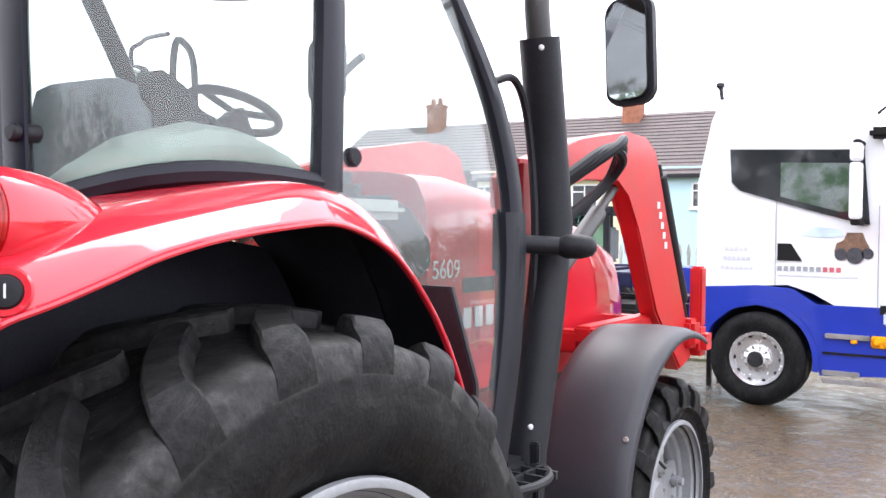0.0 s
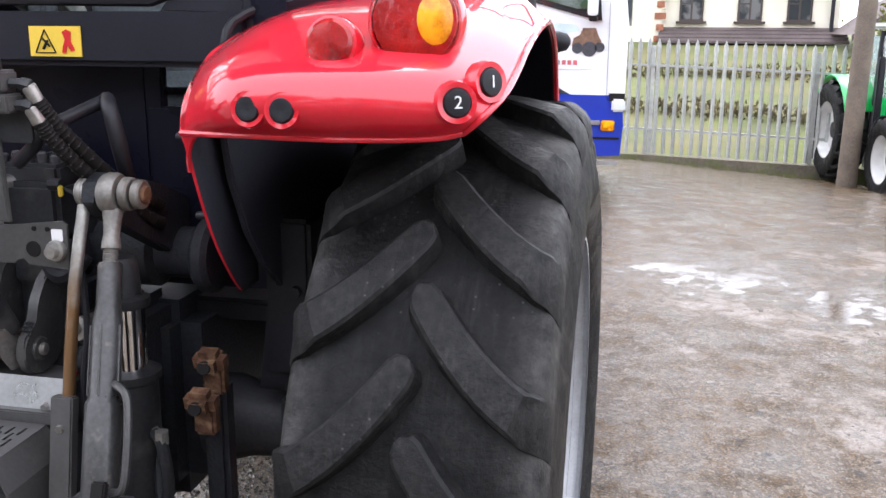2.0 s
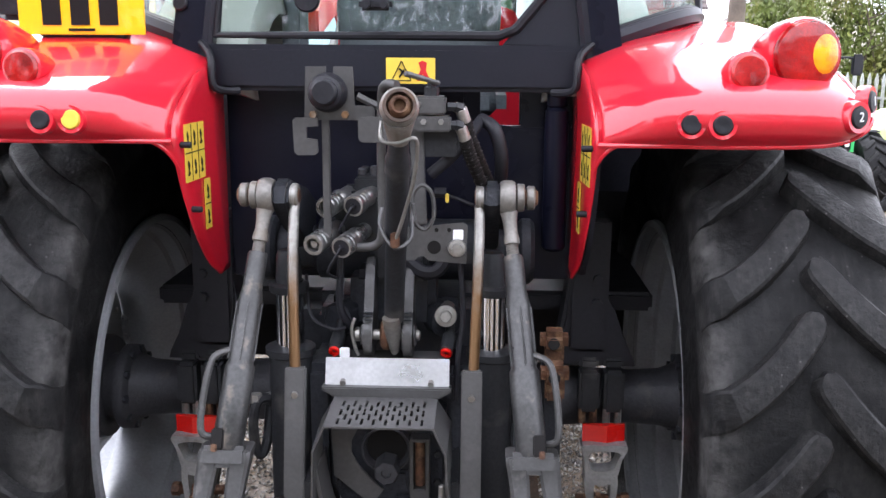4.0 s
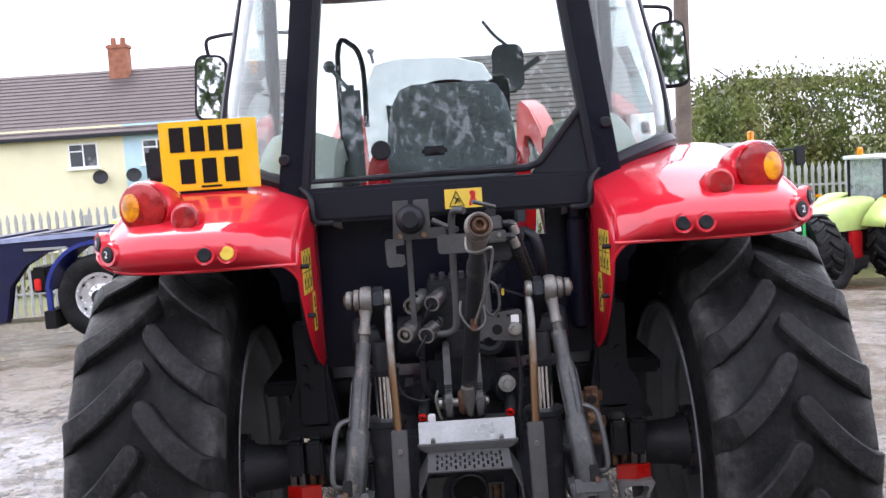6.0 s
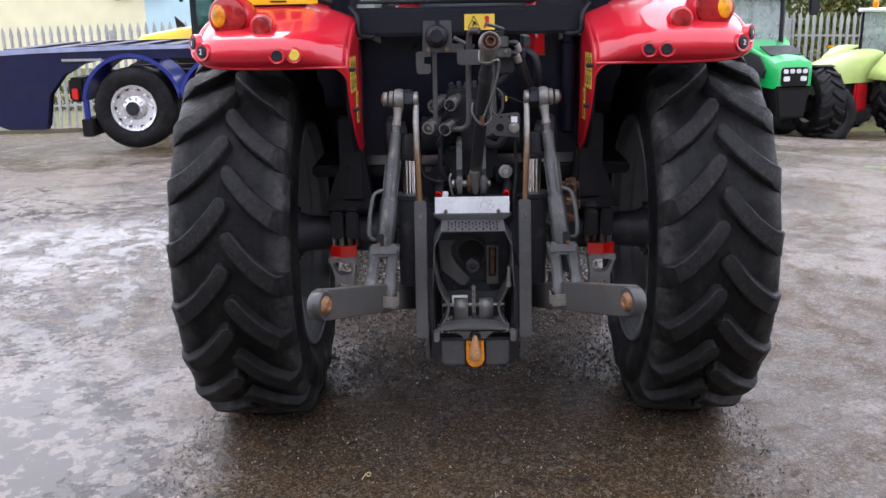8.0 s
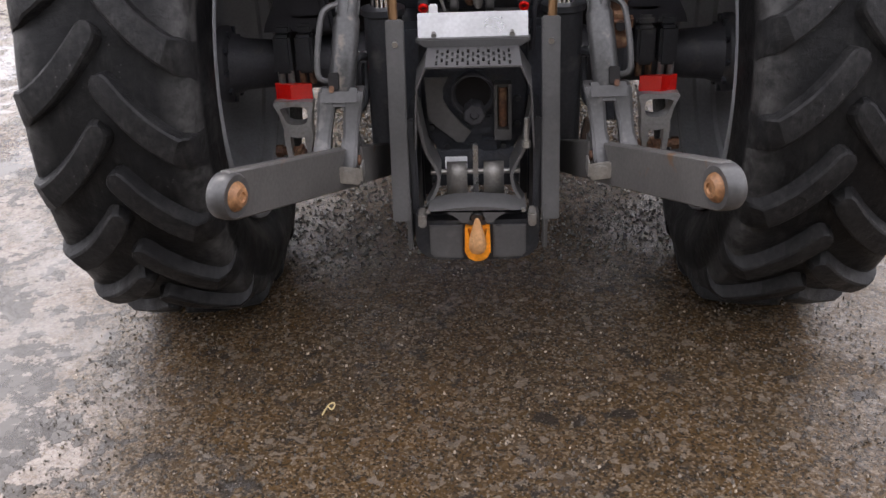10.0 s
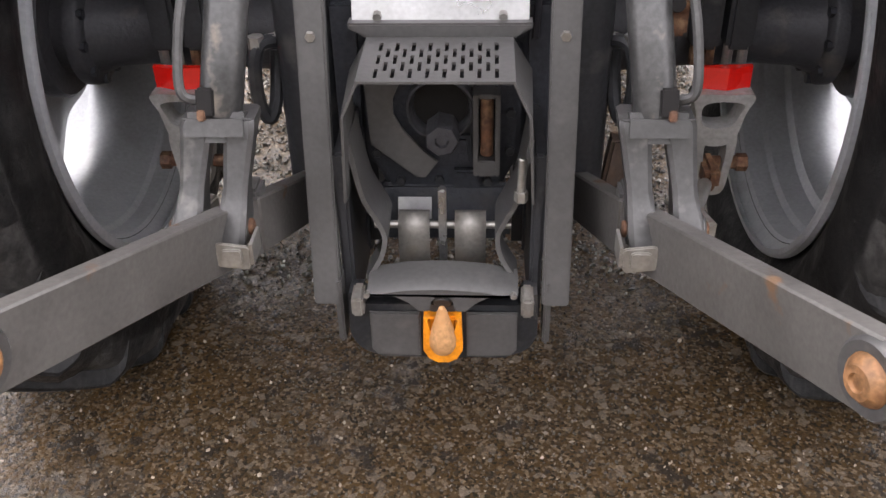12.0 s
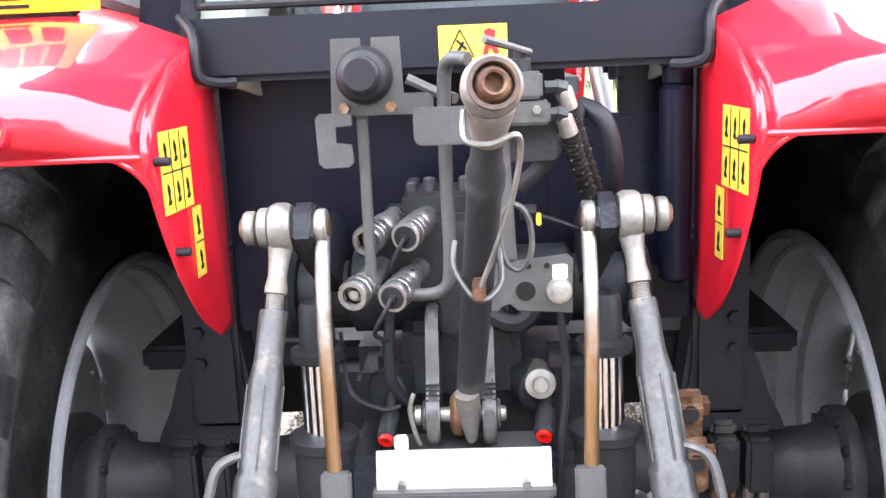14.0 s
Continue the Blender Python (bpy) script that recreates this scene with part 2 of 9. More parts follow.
CHARCOAL = paint("charcoal_metal", (0.025, 0.026, 0.029), 0.48, metal=0.2, vary=0.25, bump=0.2, tint=(0.1, 0.095, 0.09), tint_at=(0.58, 0.8), tint_scale=11, spec=0.3)
CAST = paint("cast_iron_paint", (0.026, 0.028, 0.034), 0.5, metal=0.15, vary=0.3, bump=0.5, tint=(0.045, 0.04, 0.035), tint_at=(0.58, 0.8), tint_scale=13, spec=0.25)
GREY = paint("grey_machine_paint", (0.07, 0.0685, 0.068), 0.48, metal=0.12, vary=0.14, scale=7, bump=0.1, tint=(0.105, 0.1, 0.098), tint_at=(0.58, 0.85), tint_scale=24, tint_rough=0.6)
LINK_GREY = paint("link_grey_paint", (0.078, 0.074, 0.07), 0.48, metal=0.12, vary=0.2, scale=9, bump=0.15, tint=(0.13, 0.075, 0.042), tint_at=(0.64, 0.7), tint_scale=13, tint_rough=0.7)
GREY_CAST = paint("grey_cast_paint", (0.068, 0.067, 0.067), 0.36, metal=0.35, vary=0.2, scale=9, bump=0.12, tint=(0.2, 0.19, 0.18), tint_at=(0.6, 0.85), tint_scale=26, tint_rough=0.6)
SLEEVE = paint("sleeve_paint", (0.06, 0.06, 0.06), 0.36, metal=0.4, vary=0.3, scale=14, bump=0.15, tint=(0.2, 0.17, 0.14), tint_at=(0.6, 0.8), tint_scale=30, tint_rough=0.6)
CAST_GREY = paint("dark_grey_casting", (0.045, 0.045, 0.05), 0.5, metal=0.15, vary=0.2, bump=0.3, tint=(0.1, 0.09, 0.08), tint_at=(0.58, 0.8), tint_scale=15, spec=0.3)
RUST_DARK = paint("dark_rust", (0.06, 0.04, 0.03), 0.7, vary=0.35, scale=20, bump=0.5, tint=(0.12, 0.065, 0.035), tint_at=(0.5, 0.7), tint_scale=22)
WORN = paint("worn_steel", (0.205, 0.195, 0.18), 0.45, metal=0.5, vary=0.25, scale=16, bump=0.25, tint=(0.2, 0.17, 0.14), tint_at=(0.5, 0.72), tint_scale=22, tint_rough=0.65)
STEEL = paint("bare_steel", (0.36, 0.36, 0.355), 0.3, metal=0.9, vary=0.2, scale=14, bump=0.1, tint=(0.35, 0.33, 0.3), tint_at=(0.6, 0.8), tint_scale=20)
ZINC = paint("zinc_plate", (0.31, 0.3, 0.28), 0.38, metal=0.7, vary=0.2, scale=20)
POLISHED = paint("polished_alloy", (0.72, 0.72, 0.73), 0.25, metal=0.7, vary=0.12, scale=16)
CHROME = paint("chrome_rod", (0.75, 0.75, 0.76), 0.08, metal=1.0, vary=0.05)
ALLOY = paint("sheet_aluminium", (0.5, 0.5, 0.51), 0.3, metal=0.75, vary=0.12, scale=10)
RUST = paint("rust", (0.1, 0.045, 0.024), 0.75, metal=0.2, vary=0.4, scale=25, bump=0.6, tint=(0.26, 0.16, 0.09), tint_at=(0.5, 0.72), tint_scale=30)
BRASSY = paint("rusty_zinc_rod", (0.19, 0.105, 0.05), 0.55, metal=0.3, vary=0.35, scale=14, tint=(0.3, 0.26, 0.2), tint_at=(0.48, 0.66), tint_scale=26)
ROD = paint("half_rusted_rod", (0.31, 0.3, 0.28), 0.38, metal=0.6, vary=0.2, scale=20)


def rust_below(mt, z0, z1, tone):
    """Mixes a rusty tone into a material below a height, with a ragged edge."""
    n, l = mt.node_tree.nodes, mt.node_tree.links
    co, axes, rag, add, rng, mix = (n.new("ShaderNode" + k) for k in ("TexCoord", "SeparateXYZ", "TexNoise", "Math", "MapRange", "Mix"))
    rag.inputs["Scale"].default_value, rag.inputs["Detail"].default_value = 28.0, 8.0
    l.new(co.outputs["Object"], axes.inputs[0])
    l.new(co.outputs["Object"], rag.inputs["Vector"])
    add.operation = "MULTIPLY_ADD"
    add.inputs[1].default_value = 0.16
    l.new(rag.outputs["Fac"], add.inputs[0])
    l.new(axes.outputs[2], add.inputs[2])
    for k, v in zip((1, 2, 3, 4), (z0 + 0.08, z1 + 0.08, 1.0, 0.0)):
        rng.inputs[k].default_value = v
    l.new(add.outputs[0], rng.inputs[0])
    mix.data_type = "RGBA"
    l.new(rng.outputs[0], mix.inputs[0])
    bsdf = n["Principled BSDF"]
    l.new(bsdf.inputs["Base Color"].links[0].from_socket, mix.inputs[6])
    mix.inputs[7].default_value = (*tone, 1)
    l.new(mix.outputs[2], bsdf.inputs["Base Color"])


rust_below(ROD, 1.04, 1.17, (0.19, 0.105, 0.048))
RUST_ORANGE = paint("rusty_orange", (0.27, 0.135, 0.06), 0.55, metal=0.25, vary=0.45, scale=30, bump=0.4, tint=(0.16, 0.07, 0.03), tint_at=(0.5, 0.7), tint_scale=35)
ORANGE = paint("orange_paint", (0.75, 0.26, 0.01), 0.5, vary=0.25, scale=25, bump=0.3, tint=(0.4, 0.2, 0.06), tint_at=(0.58, 0.75), tint_scale=40)
YELLOW = paint("yellow_decal", (0.82, 0.58, 0.07), 0.4, vary=0.04, coat=0.3)
PLATE = paint("plate_yellow", (0.93, 0.56, 0.0), 0.35, vary=0.03, coat=0.4)
INK = paint("black_ink", (0.012, 0.011, 0.011), 0.65, vary=0.1, spec=0.15)
WHITE_INK = paint("white_ink", (0.8, 0.8, 0.8), 0.5, vary=0.05)
LENS_RED = paint("red_lens", (0.3, 0.004, 0.005), 0.3, vary=0.4, scale=22, fine=240, coat=0.8, bump=0.15, spec=0.2, tint=(0.55, 0.012, 0.008), tint_at=(0.5, 0.7), tint_scale=14)
LENS_AMBER = paint("amber_lens", (0.6, 0.2, 0.0), 0.3, vary=0.4, scale=30, fine=240, coat=0.8, bump=0.15, spec=0.2, tint=(0.95, 0.45, 0.01), tint_at=(0.48, 0.62), tint_scale=16)
REFLECTOR = paint("red_reflector", (0.62, 0.008, 0.005), 0.25, vary=0.08, coat=0.6)
BEIGE = paint("pale_trim", (0.42, 0.44, 0.4), 0.6, vary=0.08, bump=0.2)
SEAT = paint("seat_cloth", (0.16, 0.175, 0.19), 0.85, vary=0.2, bump=0.6)
GLASS = glazing("cab_glass", (0.93, 0.965, 0.955))
GLASS_HAZED = glazing("hazed_side_glass", (0.9, 0.94, 0.93), haze=0.06)
GLASS_CORNER = glazing("corner_glass", (0.86, 0.91, 0.89), haze=0.035)
MIRROR = paint("mirror_glass", (0.8, 0.82, 0.84), 0.02, metal=1.0, vary=0.01)
WHITE = paint("white_lorry_paint", (0.8, 0.81, 0.83), 0.3, vary=0.03, coat=0.5, scale=2)
BLUE = paint("blue_lorry_paint", (0.012, 0.035, 0.36), 0.3, vary=0.08, coat=0.6)
NAVY = paint("navy_chassis_paint", (0.005, 0.006, 0.04), 0.4, vary=0.25, coat=0.1, spec=0.3, tint=(0.012, 0.013, 0.03), tint_at=(0.55, 0.75), tint_scale=3, tint_rough=0.7)
BLUE_DEEP = paint("deep_blue_paint", (0.01, 0.022, 0.2), 0.35, vary=0.15, coat=0.3)
GREEN = paint("green_tractor_paint", (0.01, 0.42, 0.09), 0.3, vary=0.05, coat=0.6)
LIME = paint("lime_tractor_paint", (0.5, 0.62, 0.2), 0.35, vary=0.06, coat=0.4)
YELLOW_PAINT = paint("yellow_machine_paint", (0.9, 0.6, 0.0), 0.3, vary=0.05, coat=0.5)
GALV = paint("galvanised_steel", (0.4, 0.41, 0.39), 0.5, metal=0.35, vary=0.15, scale=9, each=0.15, tint=(0.26, 0.27, 0.22), tint_at=(0.58, 0.8), tint_scale=6)
TIMBER = paint("weathered_timber", (0.14, 0.11, 0.085), 0.8, vary=0.3, scale=4, fine=60, bump=0.6)
CREAM = paint("cream_render", (0.78, 0.73, 0.5), 0.85, vary=0.06, scale=1.2, fine=30, bump=0.3)
PALE_BLUE = paint("pale_blue_render", (0.5, 0.68, 0.76), 0.85, vary=0.06, scale=1.2, fine=30, bump=0.3)
OFF_WHITE = paint("off_white_render", (0.74, 0.7, 0.58), 0.85, vary=0.06, scale=1.2, fine=30, bump=0.3)
TILES = paint("roof_tile", (0.1, 0.078, 0.075), 0.75, vary=0.25, scale=1.5, fine=14, bump=0.4)
BRICK = paint("chimney_brick", (0.3, 0.12, 0.07), 0.85, vary=0.25, scale=5, fine=25, bump=0.4)
UPVC = paint("white_plastic_frame", (0.8, 0.8, 0.8), 0.4, vary=0.04)
PANE = paint("window_pane", (0.035, 0.04, 0.045), 0.1, vary=0.3, scale=1.0, spec=0.4, tint=(0.16, 0.16, 0.16), tint_at=(0.52, 0.62), tint_scale=1.6)
BARK = paint("bark", (0.09, 0.07, 0.05), 0.9, vary=0.3, bump=0.5)
LEAF = paint("leaf_green", (0.1, 0.13, 0.022), 0.6, vary=0.4, scale=1.3, fine=8, tint=(0.19, 0.18, 0.04), tint_at=(0.5, 0.7), tint_scale=0.9)
LEAF_DARK = paint("leaf_dark", (0.05, 0.085, 0.02), 0.6, vary=0.4, scale=1.3, fine=8)
STONE = paint("pebble", (0.1, 0.083, 0.064), 0.55, vary=0.5, scale=12, fine=60)
GRAVEL = paint("pale_gravel", (0.15, 0.14, 0.125), 0.55, vary=0.5, scale=12, fine=60)
CAST_PALE = paint("pale_casting", (0.28, 0.275, 0.267), 0.45, metal=0.3, vary=0.2, scale=12, bump=0.2, tint=(0.16, 0.13, 0.1), tint_at=(0.6, 0.8), tint_scale=24)




# ---- the red tractor ----
tractor = thing("tractor", "red tractor with black cab, loader and rear linkage on wet gravel", "tractor")


def tyre_mesh(R, half, rim, name, mat):
    """A carcass about the x axis; R is the radius without lugs."""
    bm = bmesh.new()
    side = half + 0.008
    prof = [(rim - 0.008, half * 0.78), (rim + 0.02, half * 0.82), (rim + 0.036, half * 0.88), (rim + 0.055, half - 0.012), (rim + (R - rim) * 0.45, side), (R - 0.075, half - 0.006), (R - 0.03, half * 0.92), (R - 0.012, half * 0.82), (R - 0.004, half * 0.5), (R, 0)]
    prof = prof + [(r, -h) for r, h in prof[-2::-1]]
    prof = [(p.x, p.y) for p in spline([(r, h, 0) for r, h in prof], 2)]
    add_lathe(bm, prof, (0, 0, 0), (1, 0, 0), 72)
    return mesh_of(name, bm, mat, 60)


def lug_mesh(R, wide, tall, sgn, name, k=1.0):
    """One curved bar of the tread: a round inner end, a bend outwards, and a broad end down the shoulder."""
    bm = bmesh.new()
    rows = []
    steps = [0.0, 0.006, 0.016, 0.03, 0.055, 0.085, 0.115, 0.145, 0.172, 0.195]
    for dx in steps:
        v = radians(104 * dx - 165 * dx * dx) * R
        slope = radians(104 - 330 * dx) * R
        nv = Vector((-slope, 1.0)).normalized()
        end = math.sqrt(max(0.0, 1 - (1 - min(dx / 0.02, 1.0)) ** 2)) * 0.75 + 0.25
        w = wide * (0.92 + 0.9 * dx) * end / 2
        top = R + tall - 0.01 * (dx / 0.2) ** 2
        base = R - 0.02 - 0.05 * (dx / 0.2) ** 2
        row = []
        for off, r, out in ((-1, base, 0.016), (-1, top - 0.005, 0.002), (-1, top, -0.004), (0, top + 0.0015, 0), (1, top, -0.004), (1, top - 0.005, 0.002), (1, base, 0.016)):
            q = Vector((dx, v)) + nv * off * (w + out)
            th = math.pi / 2 + q.y / R
            row.append(Vector((sgn * (q.x - 0.002) * k, r * math.cos(th), r * math.sin(th))))
        rows.append(row)
    v = radians(104 * 0.195 - 165 * 0.195 ** 2) * R
    for x, r, wf, sh, fade, drop, tuck in ((0.216, R + tall - 0.024, 1.02, 0.008, 0.36, 0.085, -0.004), (0.236, R - 0.006, 1.06, 0.014, 0.2, 0.07, -0.018), (0.248, R - 0.034, 1.16, 0.018, 0.06, 0.05, -0.034), (0.252, R - 0.066, 1.4, 0.022, 0, 0.03, -0.04), (0.249, R - 0.088, 1.75, 0.024, 0, 0.018, -0.04), (0.222, R - 0.1, 1.9, 0.024, 0, 0.014, -0.03)):
        w = wide * 1.2 * wf / 2
        row = []
        for off, dr, out, low in ((-1, -drop, 0.012, 1), (-1, -0.004, 0.002, 0), (-1, 0, -0.004, 0), (0, 0, 0, 0), (1, 0, -0.004, 0), (1, -0.004, 0.002, 0), (1, -drop, 0.012, 1)):
            th = math.pi / 2 + (v + sh + off * (w + out)) / R
            row.append(Vector((sgn * (x - 0.002 + tuck * low - fade * off * w) * k, (r + dr) * math.cos(th), (r + dr) * math.sin(th))))
        rows.append(row)
    vs = add_grid(bm, rows)
    bm.faces.new(vs[0][::-1])
    bm.faces.new(vs[-1])
    return mesh_of(name, bm, LUG, 28)


def rim_meshes(rim, half, sgn):
    """Barrel with flanges and ribs, and a scalloped disc; sgn is the outer side."""
    bm = bmesh.new()
    h = half * 0.88
    prof = [(rim + 0.014, -h - 0.012), (rim + 0.020, -h - 0.009), (rim + 0.022, -h + 0.002), (rim + 0.012, -h + 0.014), (rim - 0.004, -h + 0.03), (rim - 0.008, -h + 0.075), (rim - 0.02, -h + 0.085), (rim - 0.028, -h + 0.13), (rim - 0.05, -0.055), (rim - 0.062, -0.03), (rim - 0.062, 0.03), (rim - 0.05, 0.05), (rim - 0.028, h - 0.10), (rim - 0.02, h - 0.075), (rim - 0.008, h - 0.065), (rim - 0.004, h - 0.03), (rim + 0.012, h - 0.014), (rim + 0.022, h - 0.002), (rim + 0.020, h + 0.009), (rim + 0.014, h + 0.012)]
    if sgn < 0:
        prof = [(r, x) for r, x in prof]
    inner = [(r - 0.011, x) for r, x in prof[::-1]]
    add_lathe(bm, prof + inner + prof[:1], (0, 0, 0), (1, 0, 0), 80)
    barrel = mesh_of("rim", bm, RIM, 32)
    bm = bmesh.new()
    n, rr = 96, rim - 0.066
    out = []
    for i in range(n):
        a = 2 * math.pi * i / n
        out.append((rr - 0.085 * max(0, math.cos(3 * a)) ** 1.8, a))
    rows = []
    for x in (0.0, 0.012):
        rows.append([Vector((sgn * (0.015 + x), 0.075 * math.cos(a), 0.075 * math.sin(a))) for _, a in out])
        rows.append([Vector((sgn * (0.015 + x), 0.6 * r * math.cos(a), 0.6 * r * math.sin(a))) for r, a in out])
        rows.append([Vector((sgn * (0.05 + x), r * math.cos(a), r * math.sin(a))) for r, a in out])
    add_grid(bm, [rows[0], rows[1], rows[2], rows[5], rows[4], rows[3]], wrap=True)
    dsc = mesh_of("disc", bm, RIM, 40)
    return barrel, dsc


DISC_TURN = radians(55)


def wheel(name, label, x, y, z, half, rim, sgn, lugs, meshes, phase=(0.0, 0.0)):
    hub = Matrix.Translation((x, y, z))
    tyre = piece(name + "_tyre", meshes[0], tractor, hub)
    tagged(tyre, label)
    for sd, me in ((1, meshes[1]), (-1, meshes[2])):
        for i in range(lugs):
            a = 2 * math.pi * i / lugs + radians(phase[0] if sd * sgn > 0 else phase[1])
            piece("tread_lug", me, tyre, Matrix.Rotation(a, 4, "X"))
    barrel, dsc = rim_meshes(rim, half, sgn)
    rm = tagged(piece("wheel_rim", barrel, tractor, hub), "silver-grey painted steel rim")
    piece("wheel_disc", dsc, rm, Matrix.Rotation(DISC_TURN, 4, "X"))
    bm = bmesh.new()
    add_lathe(bm, [(0, sgn * 0.07), (0.06, sgn * 0.07), (0.075, sgn * 0.05), (0.085, sgn * 0.045), (0.14, sgn * 0.035), (0.14, 0), (0, 0)], (0, 0, 0), (1, 0, 0), 28)
    part("hub", bm, RIM, rm)
    bm = bmesh.new()
    add_cyl(bm, (0, 0, 0), (sgn * 0.022, 0, 0), 0.013, n=6)
    nut = mesh_of("wheel_nut", bm, ZINC)
    for i in range(8):
        a = 2 * math.pi * i / 8
        piece("wheel_nut", nut, rm, Matrix.Translation((sgn * 0.034, 0.11 * math.cos(a), 0.11 * math.sin(a))))
    bm = bmesh.new()
    add_lathe(bm, [(0, 0.012), (0.006, 0.012), (0.0085, 0.008), (0.0085, 0)], (0, 0, 0), (-sgn, 0, 0), 8)
    stud = mesh_of("disc_bolt", bm, ZINC)
    for i in range(9):
        a = 2 * math.pi * (i // 3) / 3 + math.pi + DISC_TURN + (i % 3 - 1) * 0.5
        piece("disc_bolt", stud, rm, Matrix.Translation((sgn * 0.04, (rim - 0.13) * math.cos(a), (rim - 0.13) * math.sin(a))))
    bm = bmesh.new()
    add_box(bm, (sgn * 0.045, 0, rim - 0.075), (0.03, 0.075, 0.045), bev=0.006)
    add_cyl(bm, (sgn * 0.03, 0, rim - 0.09), (sgn * 0.1, 0, rim - 0.09), 0.017, n=10, bev=0.003)
    add_cyl(bm, (sgn * 0.06, 0, rim - 0.09), (sgn * 0.08, 0, rim - 0.09), 0.024, n=6)
    lugm = mesh_of("rim_bracket", bm, RIM)
    for i in range(6):
        piece("rim_bracket", lugm, rm, Matrix.Rotation(math.pi / 2 + DISC_TURN + 2 * math.pi * (i // 2) / 3 + (0.22 if i % 2 else -0.22), 4, "X"))
    bm = bmesh.new()
    add_cyl(bm, (sgn * 0.12, 0, rim - 0.03), (sgn * 0.145, 0, rim - 0.085), 0.006, n=8)
    part("valve_stem", bm, BLACK, rm).matrix_basis = Matrix.Rotation(0.7, 4, "X")
    return tyre


RX, RY, RZ, RR, RHALF, RRIM = 0.854, 0.011, 0.673, 0.71, 0.22, 0.445
rear_set = (tyre_mesh(RR, RHALF, RRIM, "rear_tyre", REAR_RUBBER), lug_mesh(RR, 0.06, 0.036, 1, "lug_a", 0.85), lug_mesh(RR, 0.06, 0.036, -1, "lug_b", 0.85))
for sgn in (1, -1):
    wheel("rear", "large black rear tyre with worn dusty chevron lugs", sgn * RX, RY, RZ, RHALF, RRIM, sgn, 20, rear_set, (48.0, 39.0) if sgn > 0 else (49.0, 40.2))
FX, FY, FZ, FR, FHALF, FRIM = 0.675, 2.39, 0.485, 0.46, 0.155, 0.30
front_set = (tyre_mesh(FR, FHALF, FRIM, "front_tyre", RUBBER), lug_mesh(FR, 0.045, 0.03, 1, "lug_c", 0.66), lug_mesh(FR, 0.045, 0.03, -1, "lug_d", 0.66))
for sgn in (1, -1):
    wheel("front", "black front tyre with chevron lugs", sgn * FX, FY, FZ, FHALF, FRIM, sgn, 17, front_set, (0.0, 10.6))


# rear fenders: crown, lip and inner edge lofted from rear edge to the foot in front of the wheel
def fender(s):
    stations = [
        # inner, quarter, crown, shoulder, lip
        [(0.436, -0.470, 1.383), (0.55, -0.515, 1.388), (0.72, -0.535, 1.389), (0.86, -0.528, 1.393), (0.915, -0.515, 1.402)],
        [(0.436, -0.468, 1.405), (0.55, -0.545, 1.410), (0.72, -0.567, 1.413), (0.875, -0.555, 1.415), (0.938, -0.525, 1.420)],
        [(0.434, -0.443, 1.440), (0.55, -0.555, 1.447), (0.72, -0.580, 1.450), (0.89, -0.560, 1.448), (0.957, -0.505, 1.440)],
        [(0.431, -0.400, 1.475), (0.55, -0.525, 1.488), (0.72, -0.550, 1.494), (0.89, -0.525, 1.490), (0.968, -0.450, 1.458)],
        [(0.428, -0.340, 1.503), (0.55, -0.440, 1.525), (0.72, -0.455, 1.533), (0.885, -0.430, 1.530), (0.973, -0.370, 1.485)],
        [(0.426, -0.255, 1.527), (0.55, -0.330, 1.565), (0.72, -0.330, 1.572), (0.885, -0.310, 1.566), (0.975, -0.280, 1.515)],
        [(0.426, -0.150, 1.552), (0.56, -0.190, 1.592), (0.72, -0.180, 1.602), (0.885, -0.170, 1.596), (0.975, -0.160, 1.540)],
        [(0.520, -0.050, 1.595), (0.62, -0.030, 1.618), (0.74, -0.010, 1.630), (0.885, -0.010, 1.622), (0.973, -0.010, 1.558)],
        [(0.640, 0.130, 1.630), (0.70, 0.130, 1.640), (0.77, 0.130, 1.643), (0.885, 0.130, 1.632), (0.970, 0.120, 1.562)],
        [(0.700, 0.290, 1.635), (0.74, 0.290, 1.637), (0.79, 0.290, 1.630), (0.885, 0.280, 1.600), (0.967, 0.260, 1.520)],
        [(0.720, 0.420, 1.570), (0.76, 0.420, 1.568), (0.81, 0.420, 1.555), (0.885, 0.400, 1.520), (0.962, 0.370, 1.445)],
        [(0.730, 0.540, 1.430), (0.77, 0.540, 1.426), (0.82, 0.530, 1.415), (0.885, 0.510, 1.390), (0.957, 0.480, 1.330)],
        [(0.735, 0.620, 1.250), (0.78, 0.620, 1.248), (0.83, 0.610, 1.240), (0.885, 0.595, 1.225), (0.952, 0.570, 1.190)],
        [(0.735, 0.670, 1.050), (0.78, 0.670, 1.050), (0.83, 0.660, 1.048), (0.885, 0.650, 1.045), (0.950, 0.630, 1.030)],
        [(0.735, 0.690, 0.930), (0.78, 0.690, 0.930), (0.83, 0.685, 0.930), (0.885, 0.675, 0.930), (0.950, 0.655, 0.925)],
    ]
    across = [spline([(s * x, y, z) for x, y, z in row], 5) for row in stations]
    cols = [spline([row[i] for row in across], 4) for i in range(len(across[0]))]
    bm = bmesh.new()
    add_grid(bm, [[c[j] for c in cols] for j in range(len(cols[0]))])
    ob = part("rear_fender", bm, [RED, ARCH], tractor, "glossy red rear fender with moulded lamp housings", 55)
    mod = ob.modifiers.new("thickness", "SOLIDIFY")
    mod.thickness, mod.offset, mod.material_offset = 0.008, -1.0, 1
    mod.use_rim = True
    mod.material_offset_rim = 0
    # rolled edge along the rear bottom and the arch
    bm = bmesh.new()
    edge = [c[0] for c in cols] + [cols[-1][j] for j in range(1, len(cols[-1]))]
